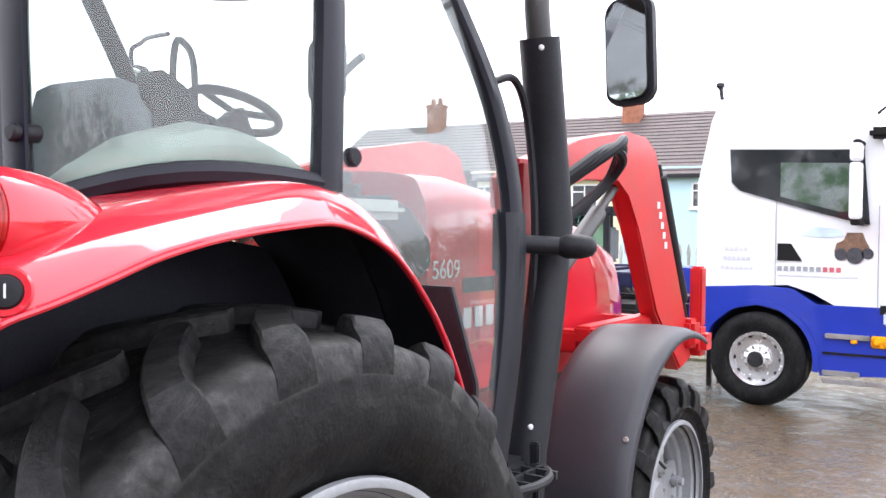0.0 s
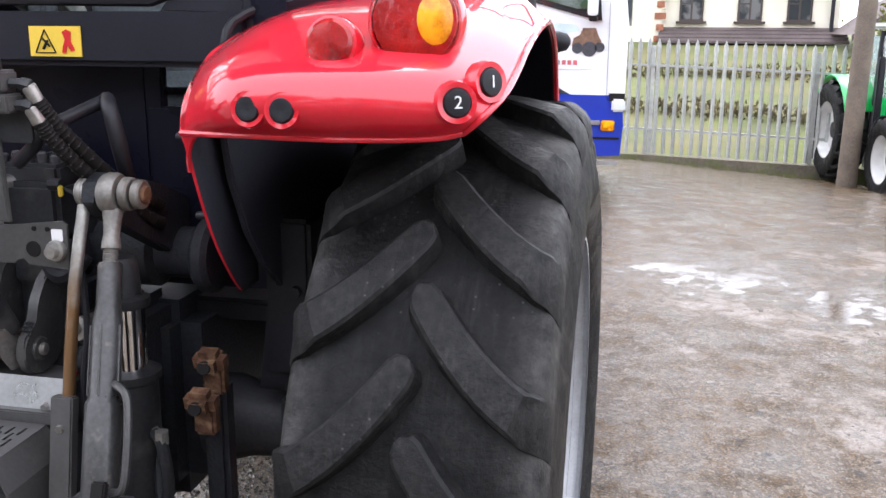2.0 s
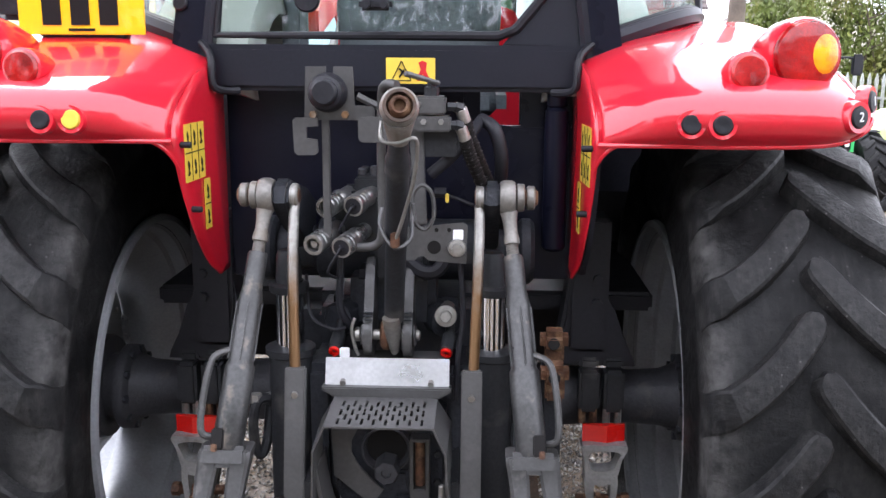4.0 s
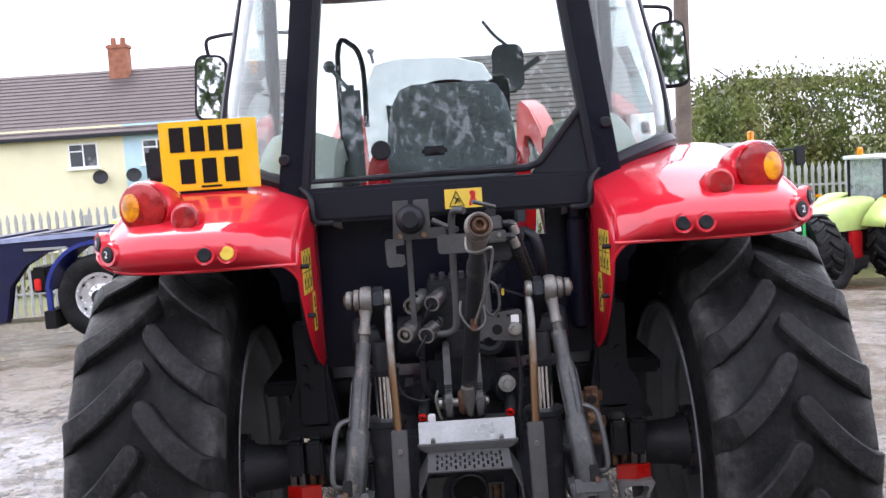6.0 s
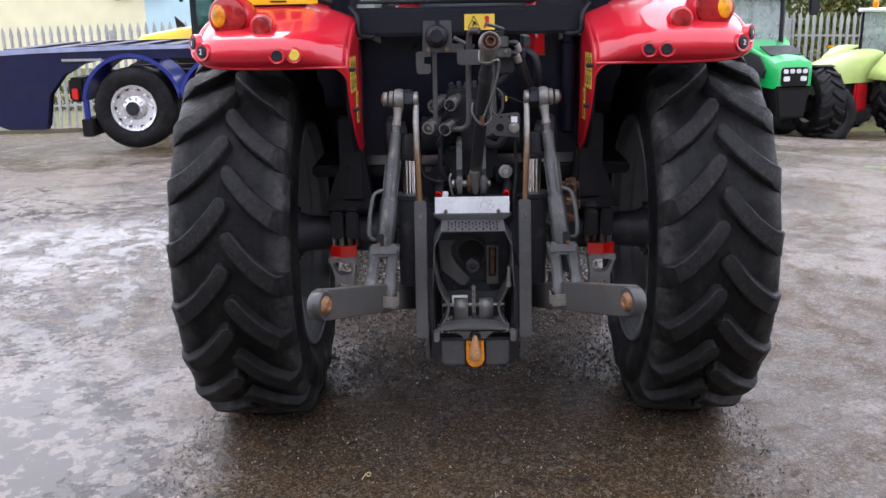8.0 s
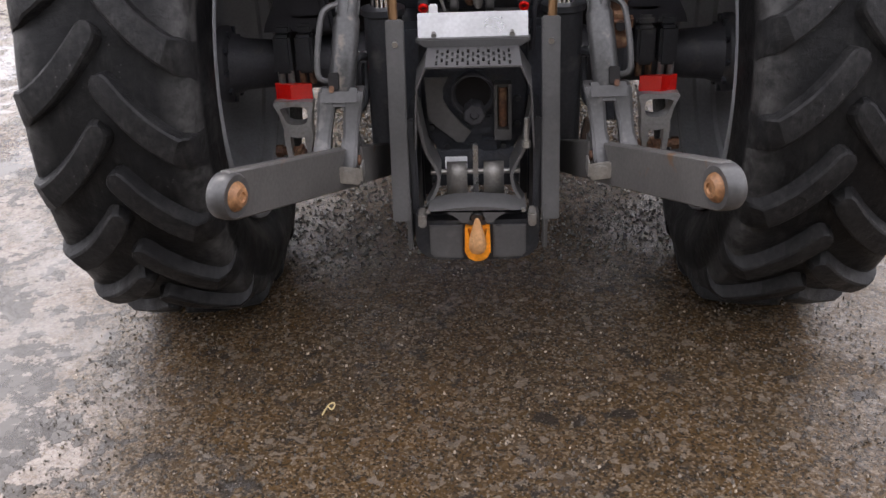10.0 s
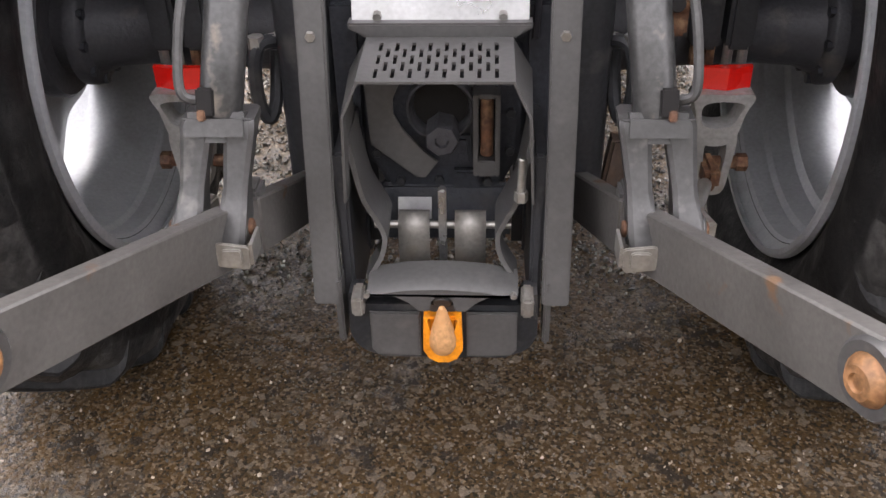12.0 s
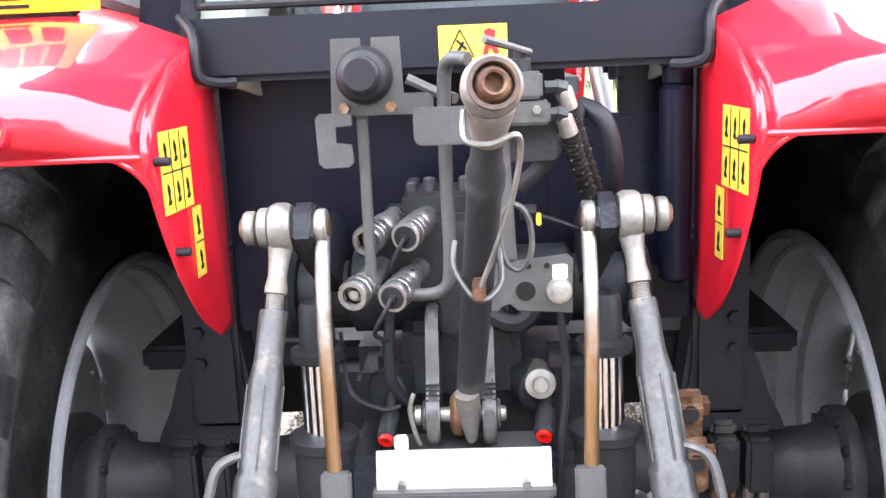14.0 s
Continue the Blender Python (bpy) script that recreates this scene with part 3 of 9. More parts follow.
    add_tube(bm, edge, 0.0055, 8)
    part("rolled_edge", bm, RED, ob)
    # inner flank with a tapering tail
    top = spline([(s * 0.436, -0.470, 1.383), (s * 0.434, -0.443, 1.44), (s * 0.428, -0.340, 1.503), (s * 0.426, -0.255, 1.527), (s * 0.424, -0.150, 1.552)], 4)
    low = spline([(s * 0.436, -0.455, 1.36), (s * 0.434, -0.415, 1.27), (s * 0.430, -0.355, 1.17), (s * 0.425, -0.285, 1.09), (s * 0.415, -0.225, 1.045)], 4)
    rear_edge = [top[0]] + low
    bm = bmesh.new()
    n = len(rear_edge)
    grid = []
    for i, p in enumerate(rear_edge):
        f = i / (n - 1)
        q = Vector((s * 0.415, -0.145, 1.40 - f * 0.355))
        grid.append([p.lerp(q, k / 4) for k in range(5)])
    upper = [[top[min(i, len(top) - 1)].lerp(Vector((s * 0.415, -0.145, 1.40 + 0.152 * i / (len(top) - 1))), k / 4) for k in range(5)] for i in range(len(top))][::-1]
    add_grid(bm, upper + grid)
    bmesh.ops.remove_doubles(bm, verts=bm.verts, dist=0.0005)
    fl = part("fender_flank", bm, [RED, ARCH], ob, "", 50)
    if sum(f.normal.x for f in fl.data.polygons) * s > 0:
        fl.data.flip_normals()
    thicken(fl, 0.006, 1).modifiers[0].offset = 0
    # rounded gusset where the flank meets the rear lip
    c0, ca, cb = Vector((s * 0.4375, -0.472, 1.3865)), Vector((s * 0.49, -0.494, 1.389)), Vector((s * 0.430, -0.435, 1.315))
    bm = bmesh.new()
    arc = [c0 + (ca - c0) * (1 - math.sin(t)) + (cb - c0) * (1 - math.cos(t)) for t in np.linspace(0, math.pi / 2, 13)]
    add_grid(bm, [[c0.lerp(p, k / 3) for k in (0.02, 1, 2, 3)] for p in arc])
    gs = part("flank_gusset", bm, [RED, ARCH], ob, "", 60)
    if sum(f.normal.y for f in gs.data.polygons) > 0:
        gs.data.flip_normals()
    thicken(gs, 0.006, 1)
    bm = bmesh.new()
    add_tube(bm, arc, 0.0045, 8)
    part("gusset_edge", bm, RED, gs)
    # black sheet that closes the arch between the fender's inner edge and the inner wall
    bm = bmesh.new()
    rows = []
    for p in cols[0][10:]:
        e = p + Vector((s * 0.012, 0.004, -0.006))
        w = Vector((s * 0.44, p.y + 0.01, p.z - 0.03))
        rows.append([e, e.lerp(w, 0.5), w])
    add_grid(bm, rows)
    thicken(part("arch_liner", bm, ARCH, ob), 0.004).modifiers[0].offset = 0
    bm = bmesh.new()
    add_prism(bm, [(-0.36, 1.385), (-0.33, 1.28), (-0.27, 1.17), (-0.2, 1.09), (-0.13, 1.045), (-0.1, 1.0), (0.6, 1.0), (0.6, 1.35), (0.5, 1.5), (0.1, 1.56), (-0.3, 1.5)], at(s * 0.452, 0, 0) @ YZ, 0.014, 0.003)
    part("inner_wall", bm, ARCH, ob)
    # main lamp in its pod
    c = Vector((s * 0.832, -0.472, 1.563))
    d = Vector((s * 0.12, -1.0, 0.05)).normalized()
    bm = bmesh.new()
    add_lathe(bm, [(0.064, 0.004), (0.0695, 0.004), (0.074, -0.006), (0.076, -0.03), (0.073, -0.08), (0.06, -0.14), (0.04, -0.19), (0.015, -0.225), (0, -0.23)], c, d, 36)
    pod = part("lamp_housing", bm, RED, ob)
    bm = bmesh.new()
    add_lathe(bm, [(0.066, -0.01), (0.0665, 0.006), (0.063, 0.013), (0.05, 0.018), (0.03, 0.021), (0, 0.022)], c, d, 36)
    lens = part("rear_lamp", bm, LENS_RED, ob, "round red and amber rear lamp")
    side = d.cross(Vector((0, 0, 1))) * s
    e = c - d * 0.002 + Vector((s * 0.029, 0, 0.002))
    bm = bmesh.new()
    add_lathe(bm, [(0.041, -0.012), (0.042, 0.006), (0.038, 0.017), (0.027, 0.023), (0, 0.026)], (0, 0, 0), (0, 0, 1), 30)
    for v in bm.verts:
        v.co.x *= 0.72
    bm.transform(Matrix.Translation(e) @ (d + Vector((s * 0.16, 0, 0))).normalized().to_track_quat("Z", "Y").to_matrix().to_4x4())
    part("indicator_lens", bm, LENS_AMBER, lens, "amber indicator lens")
    bm = bmesh.new()
    add_lathe(bm, [(0.0115, 0.016), (0.011, 0.0215), (0.006, 0.0225), (0, 0.023)], c + Vector((-s * 0.012, 0, -0.03)), d, 20)
    part("bulb_window", bm, LENS_AMBER, lens, "small orange window in the red lens")
    for r in (0.013, 0.024):
        bm = bmesh.new()
        add_lathe(bm, [(r, 0), (r + 0.0012, 0.0015), (r + 0.0024, 0)], c + d * 0.019 + Vector((-s * 0.022, 0, -0.016)), d, 22)
        part("lens_ring", bm, LENS_RED, lens)
    bm = bmesh.new()
    add_lathe(bm, [(0.0655, 0.0), (0.0675, 0.0), (0.068, 0.006), (0.066, 0.009)], c, d, 36)
    part("lamp_seal", bm, LENS_RED, lens)
    # small lamp
    c2 = Vector((s * 0.712, -0.515, 1.531))
    d2 = Vector((s * 0.03, -1, 0.12)).normalized()
    bm = bmesh.new()
    add_lathe(bm, [(0.034, 0.002), (0.04, 0.0), (0.042, -0.02), (0.037, -0.07), (0.02, -0.12), (0, -0.13)], c2, d2, 28)
    part("small_lamp_housing", bm, RED, ob)
    bm = bmesh.new()
    add_lathe(bm, [(0.035, -0.004), (0.035, 0.006), (0.03, 0.011), (0, 0.013)], c2, d2, 28)
    part("stop_lamp", bm, LENS_RED, ob, "small round red lamp")
    # buttons and plugs
    for (x, y, z), nrm, r, word in (((0.598, -0.566, 1.434), (0, -1, 0.1), 0.019, ""), ((0.655, -0.574, 1.434), (0, -1, 0.1), 0.019, ""), ((0.912, -0.553, 1.449), (0.55, -1, 0.05), 0.021, "2"), ((0.951, -0.505, 1.476), (0.95, -0.75, 0.1), 0.021, "1")):
        p, d3 = Vector((s * x, y, z)), Vector((s * nrm[0], nrm[1], nrm[2])).normalized()
        bm = bmesh.new()
        add_lathe(bm, [(r * 1.05, 0.003), (r * 1.42, 0.004), (r * 1.55, -0.006), (r * 1.5, -0.02)], p, d3, 26)
        part("button_collar", bm, RED, ob)
        bm = bmesh.new()
        yellow = s < 0 and x == 0.598
        add_lathe(bm, [(r * 1.05, -0.012), (r * 1.05, 0.002), (r * 0.9, 0.007), (r * 0.5, 0.008), (0, 0.008 if word else 0.004)], p, d3, 26)
        bt = part("push_button" if word else "blanking_plug", bm, YELLOW if yellow else BLACK, ob, "yellow round plug" if yellow else "")
        if word:
            cu = bpy.data.curves.new("numeral", "FONT")
            cu.body, cu.size, cu.align_x, cu.align_y, cu.extrude = word, 0.026, "CENTER", "CENTER", 0.0006
            tx = new("numeral", cu)
            tx.parent = bt
            up = Vector((0, 0, 1))
            xx = up.cross(d3).normalized()
            yy = d3.cross(xx)
            mm = Matrix((xx, yy, d3)).transposed().to_4x4()
            tx.matrix_basis = Matrix.Translation(p + d3 * 0.0088) @ mm
            cu.materials.append(WHITE_INK)
    # warning decals on the flank and two black pins
    for y0, z0, w, h, cols_, rows_ in ((-0.35, 1.35, 0.115, 0.125, 3, 2), (-0.285, 1.225, 0.036, 0.115, 1, 2)):
        px = s * (0.4265 if y0 > -0.33 else 0.4315)
        turn = Matrix.Rotation(s * 0.07, 4, "Z")
        bm = bmesh.new()
        add_box(bm, (0, 0, 0), (0.0016, w, h))
        dc = part("warning_decal", bm, YELLOW, ob, "yellow warning sticker with black pictograms")
        dc.matrix_basis = Matrix.Translation((px - s * 0.007, y0, z0)) @ turn
        for i in range(cols_):
            for j in range(rows_):
                yy, zz = (i - (cols_ - 1) / 2) * w / cols_, (j - (rows_ - 1) / 2) * h / rows_
                bm = bmesh.new()
                add_prism(bm, [(yy - 0.008, zz - 0.016), (yy - 0.001, zz - 0.018), (yy + 0.007, zz - 0.014), (yy + 0.002, zz - 0.006), (yy + 0.005, zz + 0.004), (yy + 0.001, zz + 0.012), (yy - 0.003, zz + 0.016), (yy - 0.006, zz + 0.006), (yy - 0.002, zz - 0.008)], at(-s * 0.0012, 0, 0) @ YZ, 0.0012)
                part("pictogram", bm, INK, dc)
        for i in range(1, cols_):
            bm = bmesh.new()
            add_box(bm, (-s * 0.001, (i - cols_ / 2) * w / cols_, 0), (0.0012, 0.0022, h * 0.97))
            part("grid_line", bm, INK, dc)
        bm = bmesh.new()
        add_box(bm, (-s * 0.001, 0, 0), (0.0012, w * 0.97, 0.0022))
        part("grid_line", bm, INK, dc)
    for y, z in ((-0.43, 1.372), (-0.375, 1.226)):
        bm = bmesh.new()
        add_cyl(bm, (s * 0.43, y, z), (s * 0.406, y, z), 0.007, n=10, bev=0.002)
        part("pin", bm, BLACK, ob)
    return ob


fender(1)
fender(-1)

# black panels closing arch fronts, boxes under the cab: unseen, added to block light
for s in (1, -1):
    bm = bmesh.new()
    add_prism(bm, [(s * 0.40, 0.78), (s * 0.93, 0.78), (s * 0.93, 1.2), (s * 0.86, 1.42), (s * 0.40, 1.42)], at(0, 0.665, 0) @ XZ, 0.02, 0.004)
    part("arch_panel", bm, BLACK, tractor)
    bm = bmesh.new()
    add_box(bm, (s * 0.47, 0.9, 0.72), (0.4, 0.44, 0.4), bev=0.05)
    part("fuel_tank", bm, BLACK, tractor)

# front fenders
for s in (1, -1):
    bm = bmesh.new()
    rows = []
    for i in range(17):
        a = radians(68 + i * 7.2)
        r = 0.645
        yy, zz = FY + 0.0 + r * math.cos(a), FZ + 0.04 + r * math.sin(a)
        if a > math.pi:
            yy, zz = FY - r, FZ + 0.04 - (a - math.pi) * r
        out = Vector((0, math.cos(min(a, math.pi)), math.sin(min(a, math.pi))))
        rows.append([Vector((s * x, yy, zz)) - out * dr for x, dr in ((0.50, 0.02), (0.515, 0.004), (0.56, 0), (0.7, -0.006), (0.81, 0), (0.848, 0.012), (0.862, 0.035))])
    add_grid(bm, rows)
    ff = part("front_fender", bm, BLACK, tractor, "dark grey plastic front mudguard", 50)
    ff.data.materials[0] = paint("fender_plastic", (0.034, 0.033, 0.04), 0.5, vary=0.12, bump=0.06) if s > 0 else bpy.data.materials["fender_plastic"]
    thicken(ff, 0.008)
    bm = bmesh.new()
    a = radians(150)
    for x, ang in ((0.83, 151), (0.83, 176)):
        a = radians(ang)
        p = Vector((s * x, FY + 0.648 * math.cos(a), FZ + 0.04 + 0.648 * math.sin(a)))
        bm = bmesh.new()
        add_cyl(bm, p, p + Vector((0, math.cos(a), math.sin(a))) * 0.006, 0.011, n=10, bev=0.002)
        part("bolt", bm, ZINC, ff)
    bm = bmesh.new()
    add_tube(bm, spline([(s * 0.66, FY - 0.05, FZ + 0.64), (s * 0.5, FY - 0.08, FZ + 0.6), (s * 0.46, FY - 0.1, FZ + 0.3), (s * 0.46, FY - 0.1, FZ)], 4), 0.02, 8)
    part("fender_bracket", bm, BLACK, ff)

# body: transmission, axles, engine block, bonnet
for s in (1, -1):
    bm = bmesh.new()
    add_lathe(bm, [(0.1, 0), (0.1, 0.05), (0.085, 0.1), (0.076, 0.22), (0.07, 0.36), (0.076, 0.44), (0.09, 0.475), (0.11, 0.482), (0.114, 0.488), (0.114, 0.51), (0.09, 0.516), (0.09, 0.545)], (s * 0.24, 0, RZ), (s, 0, 0), 28)
    add_lathe(bm, [(0.09, 0), (0.135, 0.004), (0.14, 0.014), (0.14, 0.04), (0.12, 0.05), (0.05, 0.08)], (s * 0.785, 0, RZ), (s, 0, 0), 28)
    axle = part("rear_axle", bm, CAST_GREY, tractor, "black cast rear axle housing")
bm = bmesh.new()
add_cyl(bm, (0, 0, 0), (0.02, 0, 0), 0.011, n=6)
nutm = mesh_of("axle_nut", bm, CAST)
for s in (1, -1):
    for i in range(10):
        a = 2 * math.pi * i / 10
        piece("axle_nut", nutm, axle, Matrix.Translation((s * 0.722 - 0.01, 0.101 * math.cos(a), RZ + 0.101 * math.sin(a))))
bm = bmesh.new()
add_box(bm, (0, 0.12, 0.74), (0.5, 0.5, 0.46), bev=0.05)
add_box(bm, (0, 1.0, 0.72), (0.42, 1.4, 0.42), bev=0.05)
add_box(bm, (0, 0.6, 0.55), (0.3, 1.6, 0.2), bev=0.04)
part("transmission", bm, CAST, tractor)
bm = bmesh.new()
add_box(bm, (0, FY, FZ), (1.1, 0.16, 0.16), bev=0.04)
add_box(bm, (0, 2.3, 0.75), (0.34, 1.0, 0.4), bev=0.04)
part("front_axle", bm, CAST, tractor)
bm = bmesh.new()
rows = []
for y, w, zt, zb in ((1.3, 0.36, 1.74, 1.02), (1.5, 0.37, 1.74, 1.0), (2.0, 0.36, 1.68, 0.98), (2.6, 0.34, 1.58, 0.95), (3.0, 0.31, 1.46, 0.95), (3.15, 0.27, 1.36, 0.98), (3.2, 0.2, 1.28, 1.02)):
    rows.append([Vector((x * w, y, z)) for x, z in ((-1, zb), (-1, zt - 0.2), (-0.93, zt - 0.07), (-0.75, zt - 0.015), (0, zt), (0.75, zt - 0.015), (0.93, zt - 0.07), (1, zt - 0.2), (1, zb))])
rows = [spline(r, 3) for r in rows]
add_grid(bm, rows)
bm.faces.new([bm.verts.new(p) for p in rows[0]])
bm.faces.new([bm.verts.new(p) for p in rows[-1]])
bonnet = part("bonnet", bm, RED, tractor, "red engine bonnet")
bm = bmesh.new()
for s in (1, -1):
    add_box(bm, (s * 0.372, 1.75, 1.36), (0.006, 0.5, 0.05))
part("side_stripe", bm, CHARCOAL, bonnet)
for s in (1, -1):
    for i, w in enumerate((0.05, 0.05, 0.05, 0.05)):
        bm = bmesh.new()
        add_box(bm, (s * 0.376, 1.45 + i * 0.075, 1.25), (0.004, w, 0.07))
        part("lettering_bar", bm, WHITE_INK, bonnet)

# model number on the bonnet side
for s in (1, -1):
    cu = bpy.data.curves.new("numeral", "FONT")
    cu.body, cu.size, cu.align_x, cu.align_y, cu.extrude = "5609", 0.085, "CENTER", "CENTER", 0.0008
    cu.materials.append(WHITE_INK)
    tx = new("model_number", cu)
    tx.parent = bonnet
    tx.matrix_basis = Matrix.Translation((s * 0.378, 1.39, 1.415)) @ Matrix.Rotation(s * math.pi / 2, 4, "Z") @ Matrix.Rotation(math.pi / 2, 4, "X")

# cab
def post(name, pts, w, d, mat=BLACK, parent=None, label=""):
    """A pillar with an oblong section along pts."""
    bm = bmesh.new()
    k = [(w / 2 * a, d / 2 * b) for a, b in ((-1, -0.6), (-0.6, -1), (0.6, -1), (1, -0.6), (1, 0.6), (0.6, 1), (-0.6, 1), (-1, 0.6))]
    rows = [[Vector((p.x + x, p.y + y, p.z)) for x, y in k] for p in spline(pts, 4)]
    vs = add_grid(bm, rows, wrap=True)
    bm.faces.new(vs[0][::-1])
    bm.faces.new(vs[-1])
    return part(name, bm, mat, parent or tractor, label)


CABPOST = paint("cab_frame_paint", (0.013, 0.0135, 0.02), 0.4, vary=0.12, spec=0.25)
REAR_B = [(0.452, -0.165, 1.55), (0.425, -0.155, 1.75), (0.392, -0.14, 2.0), (0.343, -0.105, 2.41)]
SIDE_B = [(0.775, 0.31, 1.63), (0.757, 0.335, 1.85), (0.715, 0.385, 2.08), (0.645, 0.43, 2.41)]
for s in (1, -1):
    post("rear_pillar", [(s * x, y, z) for x, y, z in REAR_B], 0.05, 0.05, CABPOST)
    post("middle_pillar", [(s * x, y, z) for x, y, z in SIDE_B], 0.05, 0.07, CABPOST)
    post("front_pillar", [(s * 0.765, 1.0, 0.88), (s * 0.76, 1.10, 1.24), (s * 0.75, 1.15, 1.58), (s * 0.73, 1.10, 1.84), (s * 0.70, 0.99, 2.06), (s * 0.645, 0.73, 2.41)], 0.05, 0.07, CABPOST)
    post("pillar_cover", [(s * 0.768, 1.02, 0.9), (s * 0.765, 1.10, 1.2), (s * 0.757, 1.14, 1.45), (s * 0.752, 1.14, 1.6)], 0.045, 0.115, CABPOST)
    # dark printed band inside the rear corner glass
    post("glass_band", [(s * (x + 0.032), y - 0.022, z) for x, y, z in REAR_B], 0.068, 0.012, BLACK_GLOSS)
    # curved corner glass and its rubber gasket
    bm = bmesh.new()
    rows = []
    for k in range(9):
        f = k / 8
        a = Vector(spline(REAR_B, 8)[round(f * 24)])
        b = Vector(spline(SIDE_B, 8)[round(f * 24)])
        a.z = a.z + 0.02 * (1 - f)
        row = []
        for j in range(11):
            u = j / 10
            p = a.lerp(b, u)
            bulge = 0.1 * math.sin(math.pi * u)
            p += Vector((0.72, -0.69, 0)) * bulge
            p.z += (0.022 + 0.04 * math.sin(math.pi * u)) * (1 - f)
            row.append((s * p.x, p.y, p.z))
        rows.append(row)
    add_grid(bm, rows)
    gl = thicken(part("corner_window", bm, GLASS_CORNER, tractor, "curved rear corner glass", 60), 0.005)
    gl.visible_shadow = False
    bm = bmesh.new()
    loop = [rows[0][j] for j in range(11)] + [rows[k][10] for k in range(1, 9)] + [rows[8][j] for j in range(9, -1, -1)] + [rows[k][0] for k in range(7, 0, -1)]
    add_tube(bm, loop, 0.014, 8, closed=True)
    part("window_gasket", bm, BLACK, gl)
    bm = bmesh.new()
    add_tube(bm, [(x, y, z - 0.012) for x, y, z in rows[0]], 0.024, 8)
    part("window_rail", bm, CABPOST, gl)
    # door glass down to the step
    bm = bmesh.new()
    add_prism(bm, [(0.345, 1.66), (0.46, 1.6), (0.6, 1.47), (0.68, 1.25), (0.74, 1.0), (0.82, 0.93), (1.04, 0.93), (1.13, 1.24), (1.17, 1.58), (1.12, 1.86), (1.0, 2.08), (0.82, 2.37), (0.36, 2.37)], at(s * 0.735, 0, 0) @ Matrix.Rotation(radians(s * -4), 4, "Y") @ at(0, 0, 0) @ YZ, 0.005)
    dg = part("door_window", bm, GLASS_HAZED, tractor, "glass cab door")
    dg.matrix_basis = Matrix.Translation((s * 0.115, 0, 0))
    dg.visible_shadow = False
    bm = bmesh.new()
    add_cyl(bm, (s * 0.72, 0.448, 1.71), (s * 0.745, 0.448, 1.71), 0.022, n=16, bev=0.004)
    part("glass_stud", bm, BLACK, tractor)

# rear window with a cut corner, frame, low beam
win = [(-0.415, 1.60), (0.235, 1.60), (0.275, 1.615), (0.405, 1.77), (0.412, 1.80), (0.319, 2.37), (-0.342, 2.37)]
bm = bmesh.new()
TILT = at(0, -0.168, 1.58) @ Matrix.Rotation(radians(-3.8), 4, "X") @ at(0, 0, -1.58)
add_prism(bm, win, TILT @ XZ, 0.005)
rw = part("rear_window", bm, GLASS, tractor, "rear cab window reflecting trees")
rw.visible_shadow = False
bm = bmesh.new()
add_tube(bm, [TILT @ Vector((x, -0.004, z)) for x, z in win], 0.012, 8, closed=True)
part("window_seal", bm, BLACK, rw)
bm = bmesh.new()
add_prism(bm, [(0.245, 1.58), (0.44, 1.575), (0.425, 1.79), (0.41, 1.775)], TILT @ at(0, 0.008, 0) @ XZ, 0.02, 0.003)
part("corner_panel", bm, CABPOST, tractor)
bm = bmesh.new()
add_box(bm, (-0.04, -0.215, 1.668), (0.075, 0.03, 0.028), bev=0.008)
add_cyl(bm, (-0.06, -0.22, 1.668), (-0.06, -0.24, 1.668), 0.01, n=12)
add_cyl(bm, (-0.02, -0.22, 1.668), (-0.02, -0.24, 1.668), 0.01, n=12)
part("window_handle", bm, BLACK, rw)
bm = bmesh.new()
add_lathe(bm, [(0, 0.012), (0.026, 0.012), (0.03, 0.006), (0.03, 0)], (-0.2, -0.18, 1.68), (0, -1, 0), 20)
part("washer_cap", bm, BLACK, rw)
for x, z in ((-0.49, 1.67), (0.475, 1.72)):
    bm = bmesh.new()
    add_cyl(bm, (x, -0.14, z), (x, -0.2, z), 0.017, n=14, bev=0.004)
    part("window_hinge", bm, BLACK, tractor)
bm = bmesh.new()
add_box(bm, (0, -0.165, 1.527), (0.88, 0.07, 0.105), bev=0.012)
part("cab_crossbeam", bm, CABPOST, tractor, "black beam under the rear window")
bm = bmesh.new()
add_box(bm, (0.037, -0.202, 1.522), (0.112, 0.003, 0.058))
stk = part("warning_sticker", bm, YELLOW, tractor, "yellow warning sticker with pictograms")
bm = bmesh.new()
for a, b in (((0.0, 1.5), (0.022, 1.544)), ((0.022, 1.544), (0.044, 1.5)), ((0.044, 1.5), (0.0, 1.5))):
    add_cyl(bm, (a[0] - 0.006, -0.205, a[1]), (b[0] - 0.006, -0.205, b[1]), 0.0013, n=6)
add_cyl(bm, (0.011, -0.205, 1.507), (0.022, -0.205, 1.524), 0.0025, n=6)
add_cyl(bm, (0.011, -0.205, 1.527), (0.026, -0.205, 1.512), 0.002, n=6)
part("hazard_triangle", bm, INK, stk)
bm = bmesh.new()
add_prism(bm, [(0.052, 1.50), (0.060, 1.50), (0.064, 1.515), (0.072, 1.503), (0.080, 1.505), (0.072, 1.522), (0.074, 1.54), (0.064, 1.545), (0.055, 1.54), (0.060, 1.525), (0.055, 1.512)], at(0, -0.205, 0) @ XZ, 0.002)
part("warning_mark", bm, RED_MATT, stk)
